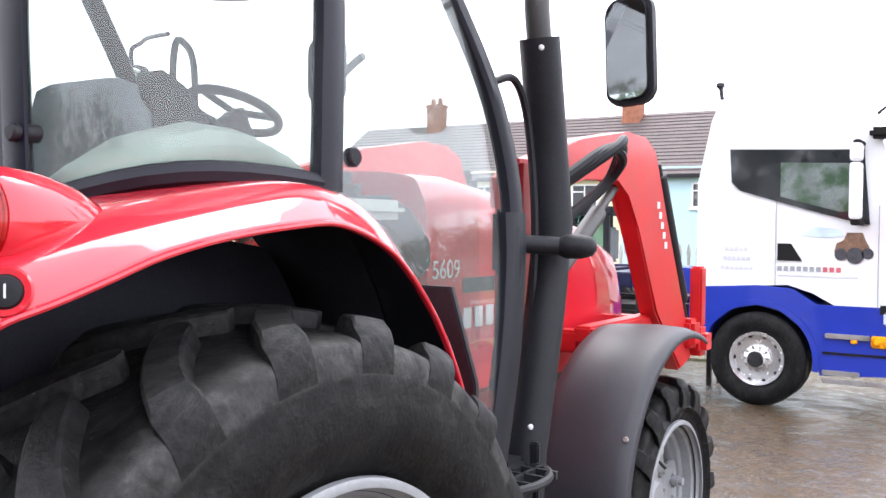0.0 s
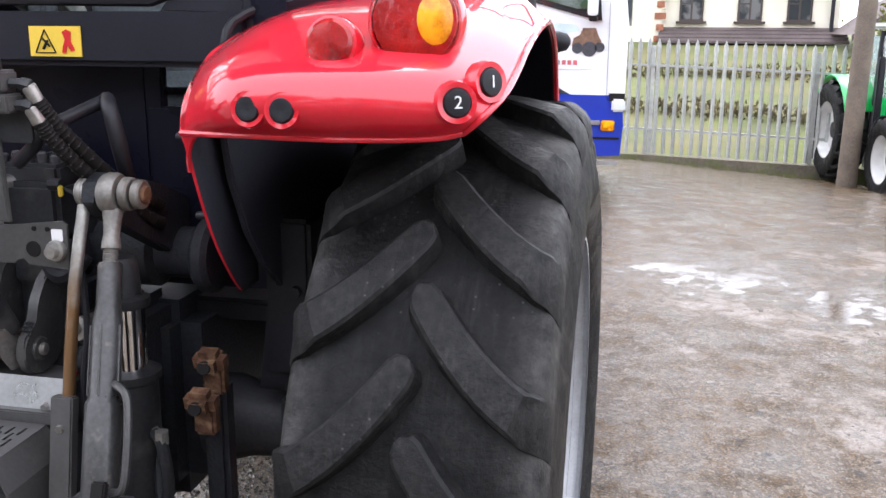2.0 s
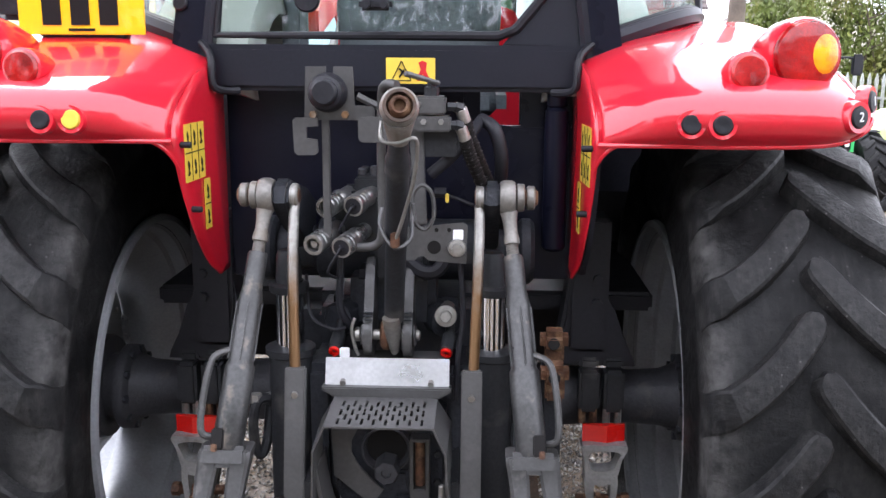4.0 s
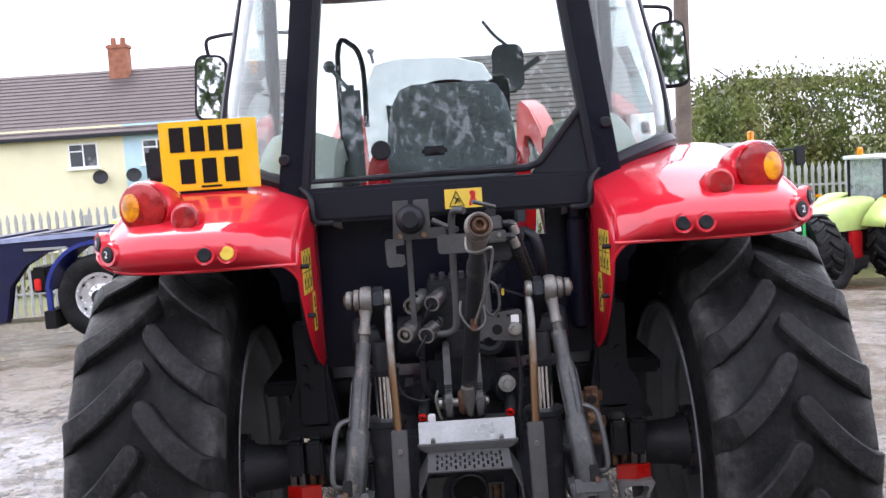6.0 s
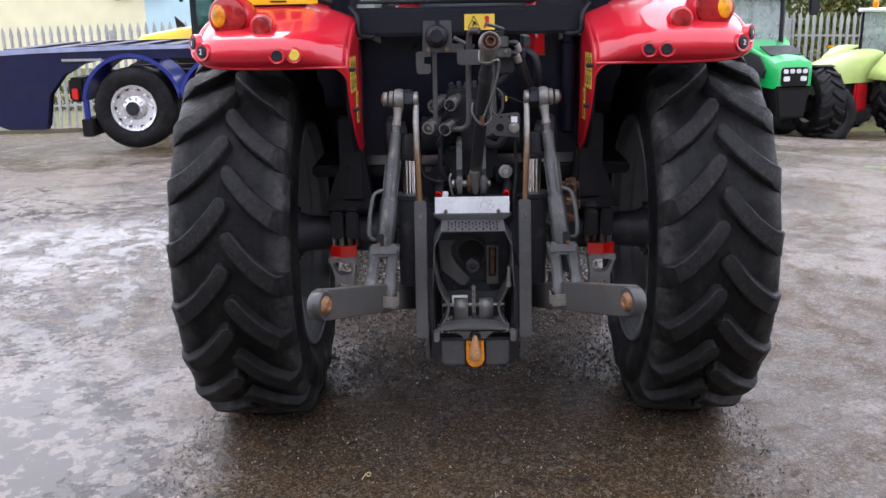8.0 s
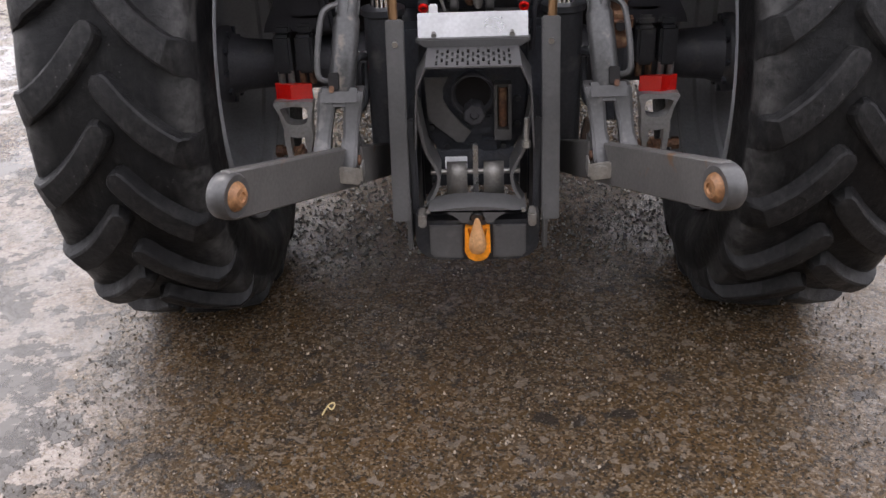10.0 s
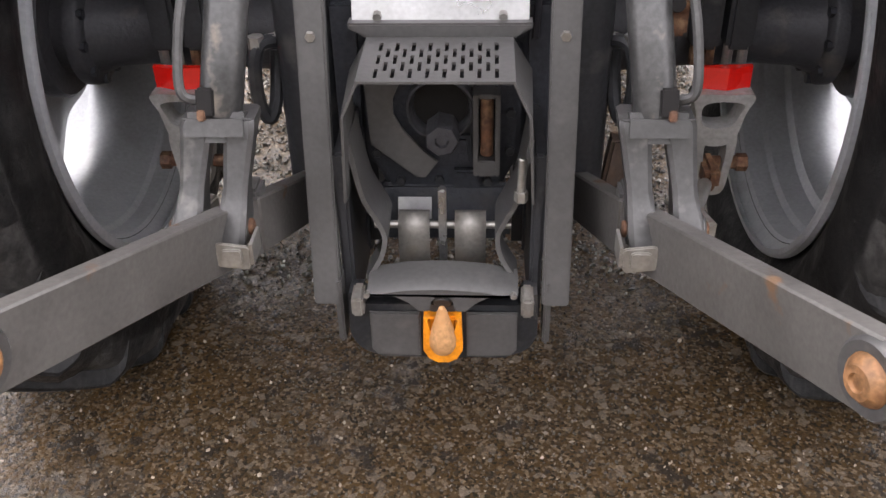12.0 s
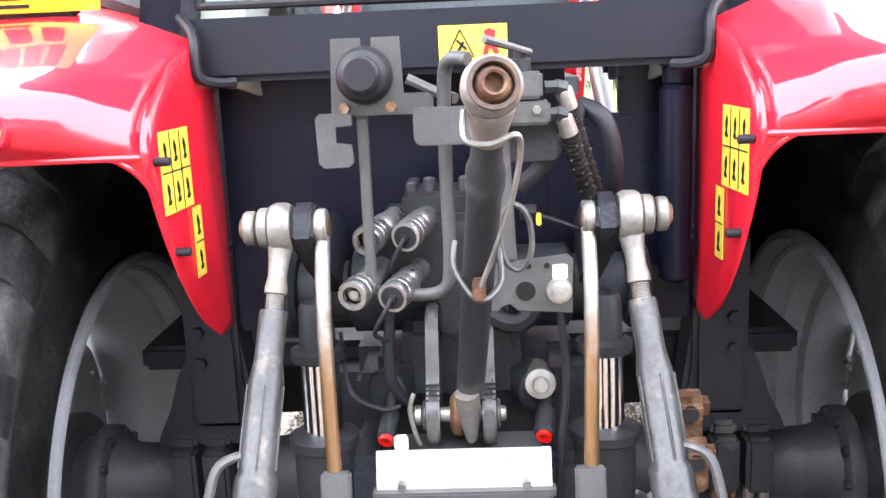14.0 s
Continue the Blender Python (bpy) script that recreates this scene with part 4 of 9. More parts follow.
# dark rear bulkhead under the cab, with one opening
for c, sz in (((-0.13, -0.075, 1.29), (0.58, 0.03, 0.56)), ((0.29, -0.075, 1.20), (0.26, 0.03, 0.38)), ((0.355, -0.075, 1.45), (0.13, 0.03, 0.12)), ((0.175, -0.075, 1.45), (0.042, 0.026, 0.14)), ((0.23, -0.075, 1.505), (0.14, 0.024, 0.05))):
    bm = bmesh.new()
    add_box(bm, c, sz, bev=0.004)
    part("bulkhead_panel", bm, BLACK_GLOSS, tractor)
bm = bmesh.new()
add_box(bm, (0, 0.6, 0.93), (1.3, 1.2, 0.05), bev=0.01)
part("cab_floor", bm, BLACK, tractor)
bm = bmesh.new()
add_cyl(bm, (0.375, -0.16, 1.44), (0.375, -0.16, 1.5), 0.024, n=16, bev=0.004)
add_cyl(bm, (0.375, -0.16, 1.1), (0.375, -0.16, 1.44), 0.028, n=16, bev=0.008)
fn = part("filler_neck", bm, BLACK_GLOSS, tractor)
bm = bmesh.new()
add_cyl(bm, (0.375, -0.16, 1.47), (0.375, -0.16, 1.49), 0.029, n=20, bev=0.004)
part("hose_clamp", bm, CHARCOAL, fn)
for s in (1, -1):
    bm = bmesh.new()
    add_tube(bm, spline([(s * 0.36, -0.2, 1.475), (s * 0.385, -0.22, 1.475), (s * 0.41, -0.24, 1.49), (s * 0.42, -0.22, 1.56), (s * 0.5, -0.12, 1.61)], 4), 0.009, 8)
    part("drain_hose", bm, BLACK, tractor)
# wheel-arch trim inside the cab, seat, steering wheel, headlining, roof
for s in (1, -1):
    bm = bmesh.new()
    rows = []
    for i in range(9):
        a = radians(165 - i * 17)
        rows.append([Vector((s * x, 0.22 + r * math.cos(a), 1.37 + 0.92 * r * math.sin(a))) for x, r in ((0.34, 0.32), (0.36, 0.40), (0.44, 0.43), (0.52, 0.44), (0.58, 0.42))])
        e = rows[-1][-1]
        rows[-1] += [Vector((s * 0.6, e.y, e.z - 0.03 if e.z > 1.66 else e.z)), Vector((s * 0.61, e.y, min(e.z, max(1.62, e.z - 0.16))))]
    add_grid(bm, rows)
    thicken(part("arch_trim", bm, BEIGE, tractor, "pale grey inner arch trim"), 0.01)
    bm = bmesh.new()
    add_box(bm, (s * 0.60, 0.6, 1.60), (0.08, 0.4, 0.05), bev=0.02)
    part("arm_console", bm, BEIGE, tractor)
bm = bmesh.new()
rows = []
for z, w, d in ((1.50, 0.2, 0.06), (1.58, 0.225, 0.07), (1.68, 0.23, 0.065), (1.76, 0.22, 0.06), (1.84, 0.2, 0.05), (1.89, 0.17, 0.04), (1.905, 0.13, 0.02)):
    y = 0.36 - (z - 1.5) * 0.18
    rows.append([Vector((0.02 + w * math.copysign(abs(math.cos(t)) ** 0.45, math.cos(t)), y + d * math.copysign(abs(math.sin(t)) ** 0.6, math.sin(t)), z)) for t in (2 * math.pi * i / 28 for i in range(28))])
vs = add_grid(bm, rows, wrap=True)
bm.faces.new(vs[0][::-1])
bm.faces.new(vs[-1])
seat = part("seat_back", bm, SEAT, tractor, "dark grey cloth seat backrest", 60)
bm = bmesh.new()
add_box(bm, (0.02, 0.58, 1.42), (0.5, 0.5, 0.14), bev=0.05, seg=3)
part("seat_cushion", bm, SEAT, tractor)
bm = bmesh.new()
add_box(bm, (0.02, 0.56, 1.15), (0.3, 0.3, 0.42), bev=0.03)
part("seat_base", bm, BLACK, tractor)
bm = bmesh.new()
c = Vector((0.02, 0.79, 1.885))
tr = Matrix.Translation(c) @ Matrix.Rotation(radians(-22), 4, "X")
add_tube(bm, [tr @ Vector((0.135 * math.cos(t), 0.135 * math.sin(t), 0)) for t in (2 * math.pi * i / 32 for i in range(32))], 0.014, 8, closed=True)
for t in (0.4, 2.7, 4.7):
    add_cyl(bm, c, tr @ Vector((0.135 * math.cos(t), 0.135 * math.sin(t), 0)), 0.011, n=8)
part("steering_wheel", bm, BLACK, tractor)
bm = bmesh.new()
add_cyl(bm, (0.02, 1.16, 1.2), c, 0.035, n=12)
add_box(bm, (0.02, 1.16, 1.66), (0.34, 0.12, 0.14), bev=0.04)
part("dash_column", bm, BLACK, tractor)
bm = bmesh.new()
add_prism(bm, [(0.8, 1.64), (0.95, 1.645), (1.07, 1.6), (1.15, 1.52), (1.16, 1.44), (1.1, 1.4), (1.04, 1.5), (0.96, 1.56), (0.82, 1.58)], at(0.45, 0, 0) @ YZ, 0.06, 0.015)
part("dash_side_cowl", bm, BLACK, tractor, "curved black cowl beside the dash", 60)
bm = bmesh.new()
add_prism(bm, [(0.31, 1.62), (0.54, 1.62), (0.545, 1.74), (0.5, 1.83), (0.43, 1.9), (0.36, 1.93), (0.32, 1.92), (0.305, 1.86)], at(0.2, 0, 0) @ YZ, 0.07, 0.015)
part("armrest_console", bm, BLACK, tractor, "black control armrest beside the seat", 60)
bm = bmesh.new()
add_box(bm, (-0.32, 0.28, 1.74), (0.07, 0.06, 0.36), bev=0.02)
add_tube(bm, spline([(-0.32, 0.28, 1.9), (-0.36, 0.27, 1.95), (-0.38, 0.27, 1.98)], 3), 0.008)
add_lathe(bm, [(0, -0.022), (0.015, -0.017), (0.022, 0), (0.015, 0.017), (0, 0.022)], (-0.385, 0.27, 1.985), (0, 0, 1), 14)
part("control_console", bm, SEAT, tractor)
bm = bmesh.new()
add_tube(bm, spline([(-0.42, 0.95, 1.5), (-0.42, 0.95, 2.1), (-0.36, 0.95, 2.14), (-0.32, 0.95, 2.05), (-0.32, 0.95, 1.8)], 5), 0.012, 8)
part("grab_rail", bm, BLACK, tractor)
for x, sg in ((0.28, 1),):
    bm = bmesh.new()
    add_prism(bm, rounded(0.13, 0.19, 0.04), at(x, 0.9, 2.0) @ XZ, 0.03, 0.006)
    add_tube(bm, spline([(x + 0.05, 0.9, 1.98), (x + 0.11, 0.9, 2.02), (x + 0.13, 0.9, 2.03)], 3), 0.012)
    add_tube(bm, spline([(x, 0.9, 2.09), (x - 0.05, 0.92, 2.14), (x - 0.09, 0.95, 2.2)], 3), 0.007)
    part("inner_mirror", bm, SEAT, tractor)
bm = bmesh.new()
rows = []
for z, k in ((2.38, 0.93), (2.395, 0.985), (2.43, 1.0), (2.51, 0.985), (2.57, 0.93), (2.60, 0.8)):
    rows.append([Vector((0.72 * k * x, 0.5 + 0.92 * k * y, z)) for x, y in rounded(2, 2, 0.35, 6)])
vs = add_grid(bm, rows, wrap=True)
bm.faces.new(vs[-1])
bm.faces.new(vs[0][::-1])
part("cab_roof", bm, CHARCOAL, tractor, "dark grey cab roof")
bm = bmesh.new()
add_box(bm, (0, 0.5, 2.372), (1.16, 1.3, 0.03), bev=0.01)
part("headlining", bm, SEAT, tractor)
bm = bmesh.new()
add_prism(bm, [(-0.6, 1.2), (0.6, 1.2), (0.57, 2.37), (-0.57, 2.37)], at(0, 1.23, 0) @ XZ, 0.005)
ws = part("windscreen", bm, GLASS, tractor)
ws.visible_shadow = False
# door mirrors on arms
for s, m in ((1, (1.045, 1.275, 2.045)), (-1, (-1.03, 1.275, 2.03))):
    bm = bmesh.new()
    mm = Matrix.Translation(m) @ Matrix.Rotation(radians(s * -6), 4, "Z") @ Matrix.Rotation(radians(s * -4), 4, "Y") @ Matrix.Rotation(radians(-3), 4, "X")
    add_prism(bm, rounded(0.145, 0.30, 0.045), mm @ XZ, 0.05, 0.014)
    mir = part("door_mirror", bm, BLACK, tractor, "black framed door mirror")
    bm = bmesh.new()
    add_prism(bm, rounded(0.12, 0.27, 0.035), mm @ at(0, -0.0265, 0) @ XZ, 0.004)
    part("mirror_glass", bm, MIRROR, mir)
    bm = bmesh.new()
    add_tube(bm, spline([(m[0], m[1], 2.17), (m[0] + s * 0.005, m[1], 2.24), (m[0] - s * 0.05, m[1], 2.26), (s * 0.85, 1.2, 2.255), (s * 0.62, 1.1, 2.23)], 4), 0.009, 8)
    part("mirror_arm", bm, BLACK, mir)
# front pillar block, indicator arm and handrail
for s in (1, -1):
    bm = bmesh.new()
    add_box(bm, (s * 0.70, 1.20, 1.515), (0.055, 0.08, 0.19), bev=0.014)
    part("hinge_block", bm, BLACK, tractor)
    bm = bmesh.new()
    add_cyl(bm, (s * 0.71, 1.27, 1.51), (s * 0.82, 1.36, 1.503), 0.028, n=14, bev=0.006)
    add_lathe(bm, [(0, 0), (0.028, 0.004), (0.036, 0.02), (0.036, 0.07), (0.028, 0.1), (0.012, 0.112), (0, 0.113)], (s * 0.80, 1.345, 1.503), (s * 0.9, 0.3, 0), 18)
    part("indicator_arm", bm, BLACK, tractor)
    bm = bmesh.new()
    add_tube(bm, spline([(s * 0.69, 1.14, 1.97), (s * 0.70, 1.24, 1.99), (s * 0.70, 1.32, 1.9), (s * 0.70, 1.37, 1.7), (s * 0.70, 1.385, 1.5), (s * 0.70, 1.36, 1.2)], 5), 0.012, 8)
    part("handrail", bm, BLACK, tractor)
# exhaust stack on one side, air intake on the other
bm = bmesh.new()
add_tube(bm, [(0.72, 1.28, 0.62), (0.72, 1.31, 0.89), (0.72, 1.42, 1.3), (0.715, 1.48, 1.56), (0.715, 1.42, 1.88), (0.715, 1.37, 2.13)], 0.062, 20)
ex = part("exhaust_guard", bm, BLACK, tractor, "matt black exhaust stack guard")
bm = bmesh.new()
add_tube(bm, spline([(0.715, 1.37, 2.12), (0.715, 1.35, 2.25), (0.715, 1.38, 2.36), (0.73, 1.46, 2.44)], 4), 0.038, 18)
part("tail_pipe", bm, GREY, ex)
for z, y in ((2.09, 1.328), (0.97, 1.29)):
    bm = bmesh.new()
    add_lathe(bm, [(0, 0.008), (0.006, 0.007), (0.009, 0)], (0.75, y - 0.012, z), (0.6, -0.8, 0), 10)
    part("rivet", bm, WHITE_INK, ex)
bm = bmesh.new()
add_box(bm, (0.71, 1.2, 0.74), (0.1, 0.12, 0.3), bev=0.02)
add_tube(bm, spline([(0.73, 1.0, 0.75), (0.72, 1.1, 0.9), (0.70, 1.2, 1.0), (0.68, 1.25, 1.2)], 4), 0.018)
part("side_bracket", bm, BLACK, tractor)
# steps: open cast treads on a hanger
for s in (1, -1):
    for z, x in ((0.67, 0.80), (0.485, 0.84), (0.86, 0.76)):
        bm = bmesh.new()
        c = [(s * (x + 0.115 * math.cos(t)), 1.10 + 0.17 * math.sin(t), z) for t in np.linspace(-math.pi / 2, math.pi / 2, 13)]
        add_tube(bm, c + [(s * (x - 0.02), 1.27, z), (s * (x - 0.02), 0.93, z)], 0.013, 8, closed=True)
        for y in (0.99, 1.06, 1.14, 1.21):
            add_box(bm, (s * (x + 0.04), y, z), (0.14, 0.012, 0.022))
        add_box(bm, (s * (x + 0.04), 1.10, z), (0.012, 0.3, 0.022))
        part("step_tread", bm, CHARCOAL, tractor, "open cast step tread")
    bm = bmesh.new()
    add_box(bm, (s * 0.77, 0.93, 0.68), (0.03, 0.02, 0.5), bev=0.004)
    part("step_hanger", bm, BLACK, tractor)
    bm = bmesh.new()
    add_box(bm, (s * 0.77, 1.27, 0.68), (0.03, 0.02, 0.5), bev=0.004)
    part("step_hanger", bm, BLACK, tractor)

# front loader
for s in (1, -1):
    bm = bmesh.new()
    add_box(bm, (s * 0.58, 1.50, 1.30), (0.10, 0.15, 0.95), bev=0.015)
    add_box(bm, (s * 0.45, 1.50, 0.82), (0.30, 0.16, 0.16), bev=0.02)
    part("loader_post", bm, RED_MATT, tractor, "red loader mounting post")
    bm = bmesh.new()
    outer = [(1.50, 1.72), (1.58, 1.77), (2.05, 1.89), (2.5, 1.955), (2.72, 1.95), (2.83, 1.90), (2.98, 1.6), (3.26, 1.12), (3.36, 0.92), (3.2, 0.88), (2.86, 1.18), (2.63, 1.56), (2.52, 1.70), (2.4, 1.76), (2.07, 1.75), (1.6, 1.63), (1.50, 1.62)]
    add_prism(bm, outer, at(s * 0.51, 0, 0) @ YZ, 0.085, 0.01)
    lb = part("loader_boom", bm, RED_MATT, tractor, "red loader arm")
    bm = bmesh.new()
    add_cyl(bm, (s * 0.51, 2.98, 1.80), (s * 0.51, 3.32, 1.2), 0.035, n=14, bev=0.005)
    add_cyl(bm, (s * 0.51, 2.95, 1.85), (s * 0.51, 3.36, 1.12), 0.02, n=12)
    part("tilt_cylinder", bm, BLACK, lb)
    bm = bmesh.new()
    add_cyl(bm, (s * 0.51, 1.62, 1.2), (s * 0.51, 2.3, 1.62), 0.035, n=14, bev=0.005)
    add_cyl(bm, (s * 0.51, 2.2, 1.56), (s * 0.51, 2.45, 1.72), 0.02, n=12)
    part("lift_cylinder", bm, GREY, lb)
    for i in range(5):
        bm = bmesh.new()
        add_box(bm, (s * 0.555, 2.86 + i * 0.025, 1.66 - i * 0.045), (0.003, 0.03, 0.03))
        part("lettering_bar", bm, WHITE_INK, lb)
bm = bmesh.new()
add_box(bm, (0, 3.3, 1.05), (1.2, 0.12, 0.14), bev=0.02)
add_box(bm, (0.56, 3.42, 1.22), (0.06, 0.08, 0.3), bev=0.01)
add_box(bm, (0.56, 3.42, 1.0), (0.12, 0.14, 0.14), bev=0.03)
add_box(bm, (0, 2.3, 1.1), (0.9, 0.1, 0.09), bev=0.01)
add_box(bm, (0.47, 2.75, 1.13), (0.08, 1.0, 0.07), bev=0.01)
part("loader_crossbar", bm, RED_MATT, tractor)
bm = bmesh.new()
for k in range(3):
    add_tube(bm, spline([(0.56 + 0.02 * k, 1.55, 1.62), (0.66, 1.66 + 0.03 * k, 1.72), (0.74 + 0.015 * k, 1.84, 1.83), (0.75, 1.95, 1.8 + 0.03 * k), (0.68, 1.98, 1.72), (0.6, 1.85, 1.6), (0.55, 1.7, 1.5)], 6), 0.019, 8)
part("hydraulic_hose", bm, BLACK, tractor, "looped black hydraulic hoses")

# number plate with plain bars, on a bracket at the left fender
bm = bmesh.new()
add_box(bm, (-0.698, -0.245, 1.70), (0.287, 0.005, 0.203), bev=0.0015)
pl = part("number_plate", bm, PLATE, tractor, "yellow rear number plate with plain dark bars")
for z, xs in ((1.748, (-0.79, -0.73, -0.675, -0.62)), (1.655, (-0.765, -0.70, -0.635))):
    for x in xs:
        bm = bmesh.new()
        add_box(bm, (x, -0.2485, z), (0.042, 0.003, 0.072))
        part("character_bar", bm, INK, pl)
bm = bmesh.new()
add_box(bm, (-0.698, -0.2485, 1.609), (0.06, 0.003, 0.006))
part("maker_bar", bm, INK, pl)
bm = bmesh.new()
add_box(bm, (-0.70, -0.225, 1.62), (0.2, 0.03, 0.06), bev=0.005)
add_box(bm, (-0.86, -0.2, 1.68), (0.06, 0.09, 0.1), bev=0.012)
part("plate_bracket", bm, BLACK, pl)


# ---- rear linkage, hitch and hydraulics of the tractor ----
for s in (1, -1):
    # lift arm and its pin at the upper end of the lift rod
    bm = bmesh.new()
    rows = []
    add_prism(bm, [(-0.05, 1.10), (-0.05, 1.19), (-0.2, 1.25), (-0.38, 1.297), (-0.415, 1.285), (-0.425, 1.25), (-0.40, 1.222), (-0.3, 1.17), (-0.15, 1.09)], at(s * 0.225, 0, 0) @ YZ, 0.035, 0.006)
    arm = part("lift_arm", bm, CAST, tractor, "dark cast lift arm")
    for x0, x1, r in ((0.19, 0.207, 0.026), (0.213, 0.232, 0.03), (0.232, 0.24, 0.02), (0.276, 0.294, 0.03), (0.298, 0.316, 0.026)):
        bm = bmesh.new()
        add_cyl(bm, (s * x0, -0.39, 1.262), (s * x1, -0.39, 1.262), r, n=22, bev=0.003)
        part("pin_washer", bm, WORN, arm)
    bm = bmesh.new()
    add_cyl(bm, (s * 0.188, -0.39, 1.262), (s * 0.322, -0.39, 1.262), 0.017, n=18, bev=0.003)
    part("cross_pin", bm, RUST, arm)
    # lift rod: eye, thread, sleeve, clevis
    A, B = Vector((s * 0.258, -0.395, 1.262)), Vector((s * 0.330, -0.665, 0.60))
    d = (B - A).normalized()
    L = (B - A).length
    bm = bmesh.new()
    add_lathe(bm, [(0.02, -0.016), (0.034, -0.016), (0.038, -0.008), (0.038, 0.008), (0.034, 0.016), (0.02, 0.016)], A, (1, 0, 0), 26)
    add_lathe(bm, [(0.019, 0.03), (0.0155, 0.05), (0.014, 0.075), (0.017, 0.09), (0.017, 0.1), (0.0, 0.1)], A, d, 18)
    rod = part("lift_rod", bm, WORN, tractor, "adjustable grey lift rod with worn eye end")
    bm = bmesh.new()
    add_cyl(bm, A + d * 0.085, A + d * 0.14, 0.0128, n=14)
    for k in range(10):
        add_lathe(bm, [(0.0128, 0), (0.0138, 0.0012), (0.0128, 0.0024)], A + d * (0.1 + k * 0.003), d, 14)
    part("thread", bm, WORN, rod)
    bm = bmesh.new()
    add_lathe(bm, [(0.0, 0.125), (0.019, 0.125), (0.021, 0.13), (0.0212, 0.2), (0.026, 0.23), (0.0268, 0.36), (0.030, 0.365), (0.0315, 0.37), (0.0315, 0.53), (0.028, 0.54), (0, 0.54)], A, d, 26)
    part("sleeve", bm, SLEEVE, rod)
    bm = bmesh.new()
    for a in range(5):
        o = (Matrix.Rotation(radians(72 * a + 20), 3, d) @ d.orthogonal().normalized()) * 0.0268
        add_tube(bm, [A + d * 0.235 + o, A + d * 0.355 + o * 1.02], 0.0022, 6)
    part("sleeve_rib", bm, SLEEVE, rod)
    bm = bmesh.new()
    o = Vector((s * 0.03, -0.012, 0))
    q = [A + d * 0.33 + o * 0.6, A + d * 0.34 + o * 1.7, A + d * 0.38 + o * 2.0, A + d * 0.46 + o * 2.0, A + d * 0.50 + o * 1.7, A + d * 0.51 + o * 0.7]
    add_tube(bm, spline(q, 4), 0.0075, 8)
    part("crank_handle", bm, GREY_CAST, rod)
    # clevis: two cast cheeks straddling the lower link, joined by a yoke below the sleeve
    bm = bmesh.new()
    for k in (-1, 1):
        rows = []
        for f, wx, wy in ((0.0, 0.044, 0.058), (0.05, 0.046, 0.06), (0.16, 0.043, 0.05), (0.5, 0.036, 0.044), (0.66, 0.04, 0.056), (0.82, 0.043, 0.074), (0.96, 0.042, 0.07), (1.0, 0.036, 0.05)):
            p = A + d * (0.532 + 0.2 * f) + Vector((s * 0.004 * f + s * k * (0.031 + 0.002 * f), 0, 0))
            cut = 0.007
            rows.append([p + Vector((x, y, 0)) for x, y in ((-wx / 2 + cut, -wy / 2), (wx / 2 - cut, -wy / 2), (wx / 2, -wy / 2 + cut), (wx / 2, wy / 2 - cut), (wx / 2 - cut, wy / 2), (-wx / 2 + cut, wy / 2), (-wx / 2, wy / 2 - cut), (-wx / 2, -wy / 2 + cut))])
        vs = add_grid(bm, rows, wrap=True)
        bm.faces.new(vs[0][::-1])
        bm.faces.new(vs[-1])
    add_box(bm, A + d * 0.552, (0.1, 0.062, 0.044), turn=Matrix.Rotation(-0.38, 4, "X"), bev=0.009)
    part("clevis", bm, GREY_CAST, rod)
    p = A + d * 0.70 + Vector((s * 0.004, 0, 0))
    for k in (-1, 1):
        bm = bmesh.new()
        add_cyl(bm, (p.x + k * 0.048, p.y, p.z), (p.x + k * 0.056, p.y, p.z), 0.024, n=18, bev=0.003)
        part("clevis_boss", bm, GREY_CAST, rod)
    bm = bmesh.new()
    add_cyl(bm, (p.x - 0.062, p.y, p.z), (p.x + 0.062, p.y, p.z), 0.0125, n=12, bev=0.002)
    part("clevis_pin", bm, RUST, rod)
    bm = bmesh.new()
    add_prism(bm, rounded(0.052, 0.042, 0.008), Matrix.Translation((p.x - s * 0.040, p.y - 0.052, p.z - 0.018)) @ Matrix.Rotation(-s * 0.12, 4, "Y") @ XZ, 0.006, 0.002)
    add_prism(bm, rounded(0.03, 0.03, 0.006), Matrix.Translation((p.x - s * 0.040, p.y - 0.057, p.z - 0.018)) @ XZ, 0.006, 0.002)
    add_box(bm, (p.x - s * 0.068, p.y - 0.03, p.z - 0.014), (0.005, 0.05, 0.036), bev=0.001)
    part("clevis_clip", bm, ZINC, rod, "worn plated spring clip")
    bm = bmesh.new()
    add_box(bm, A + d * 0.505 + Vector((s * 0.016, -0.030, 0)), (0.026, 0.016, 0.042), turn=Matrix.Rotation(-0.38, 4, "X"), bev=0.003)
    part("sleeve_window", bm, INK, rod)
    bm = bmesh.new()
    add_box(bm, A + d * 0.52 + Vector((s * 0.020, -0.038, 0)), (0.012, 0.006, 0.016), turn=Matrix.Rotation(-0.38, 4, "X"), bev=0.002)
    part("lock_pin", bm, RUST, rod)
    # thin rod beside it and the flat stay bar below
    bm = bmesh.new()
    add_lathe(bm, [(0.01, -0.008), (0.023, -0.008), (0.025, 0), (0.023, 0.008), (0.01, 0.008)], (s * 0.199, -0.392, 1.262), (1, 0, 0), 22)
    add_tube(bm, [(s * 0.199, -0.395, 1.245), (s * 0.199, -0.42, 1.18), (s * 0.197, -0.445, 1.1), (s * 0.193, -0.468, 0.98), (s * 0.190, -0.485, 0.875)], 0.0115, 10)
    st = part("stay_rod", bm, ROD, tractor, "zinc-plated stay rod, rusty at its lower half")
    bm = bmesh.new()
    a0, a1 = Vector((s * 0.189, -0.487, 0.908)), Vector((s * 0.186, -0.578, 0.418))
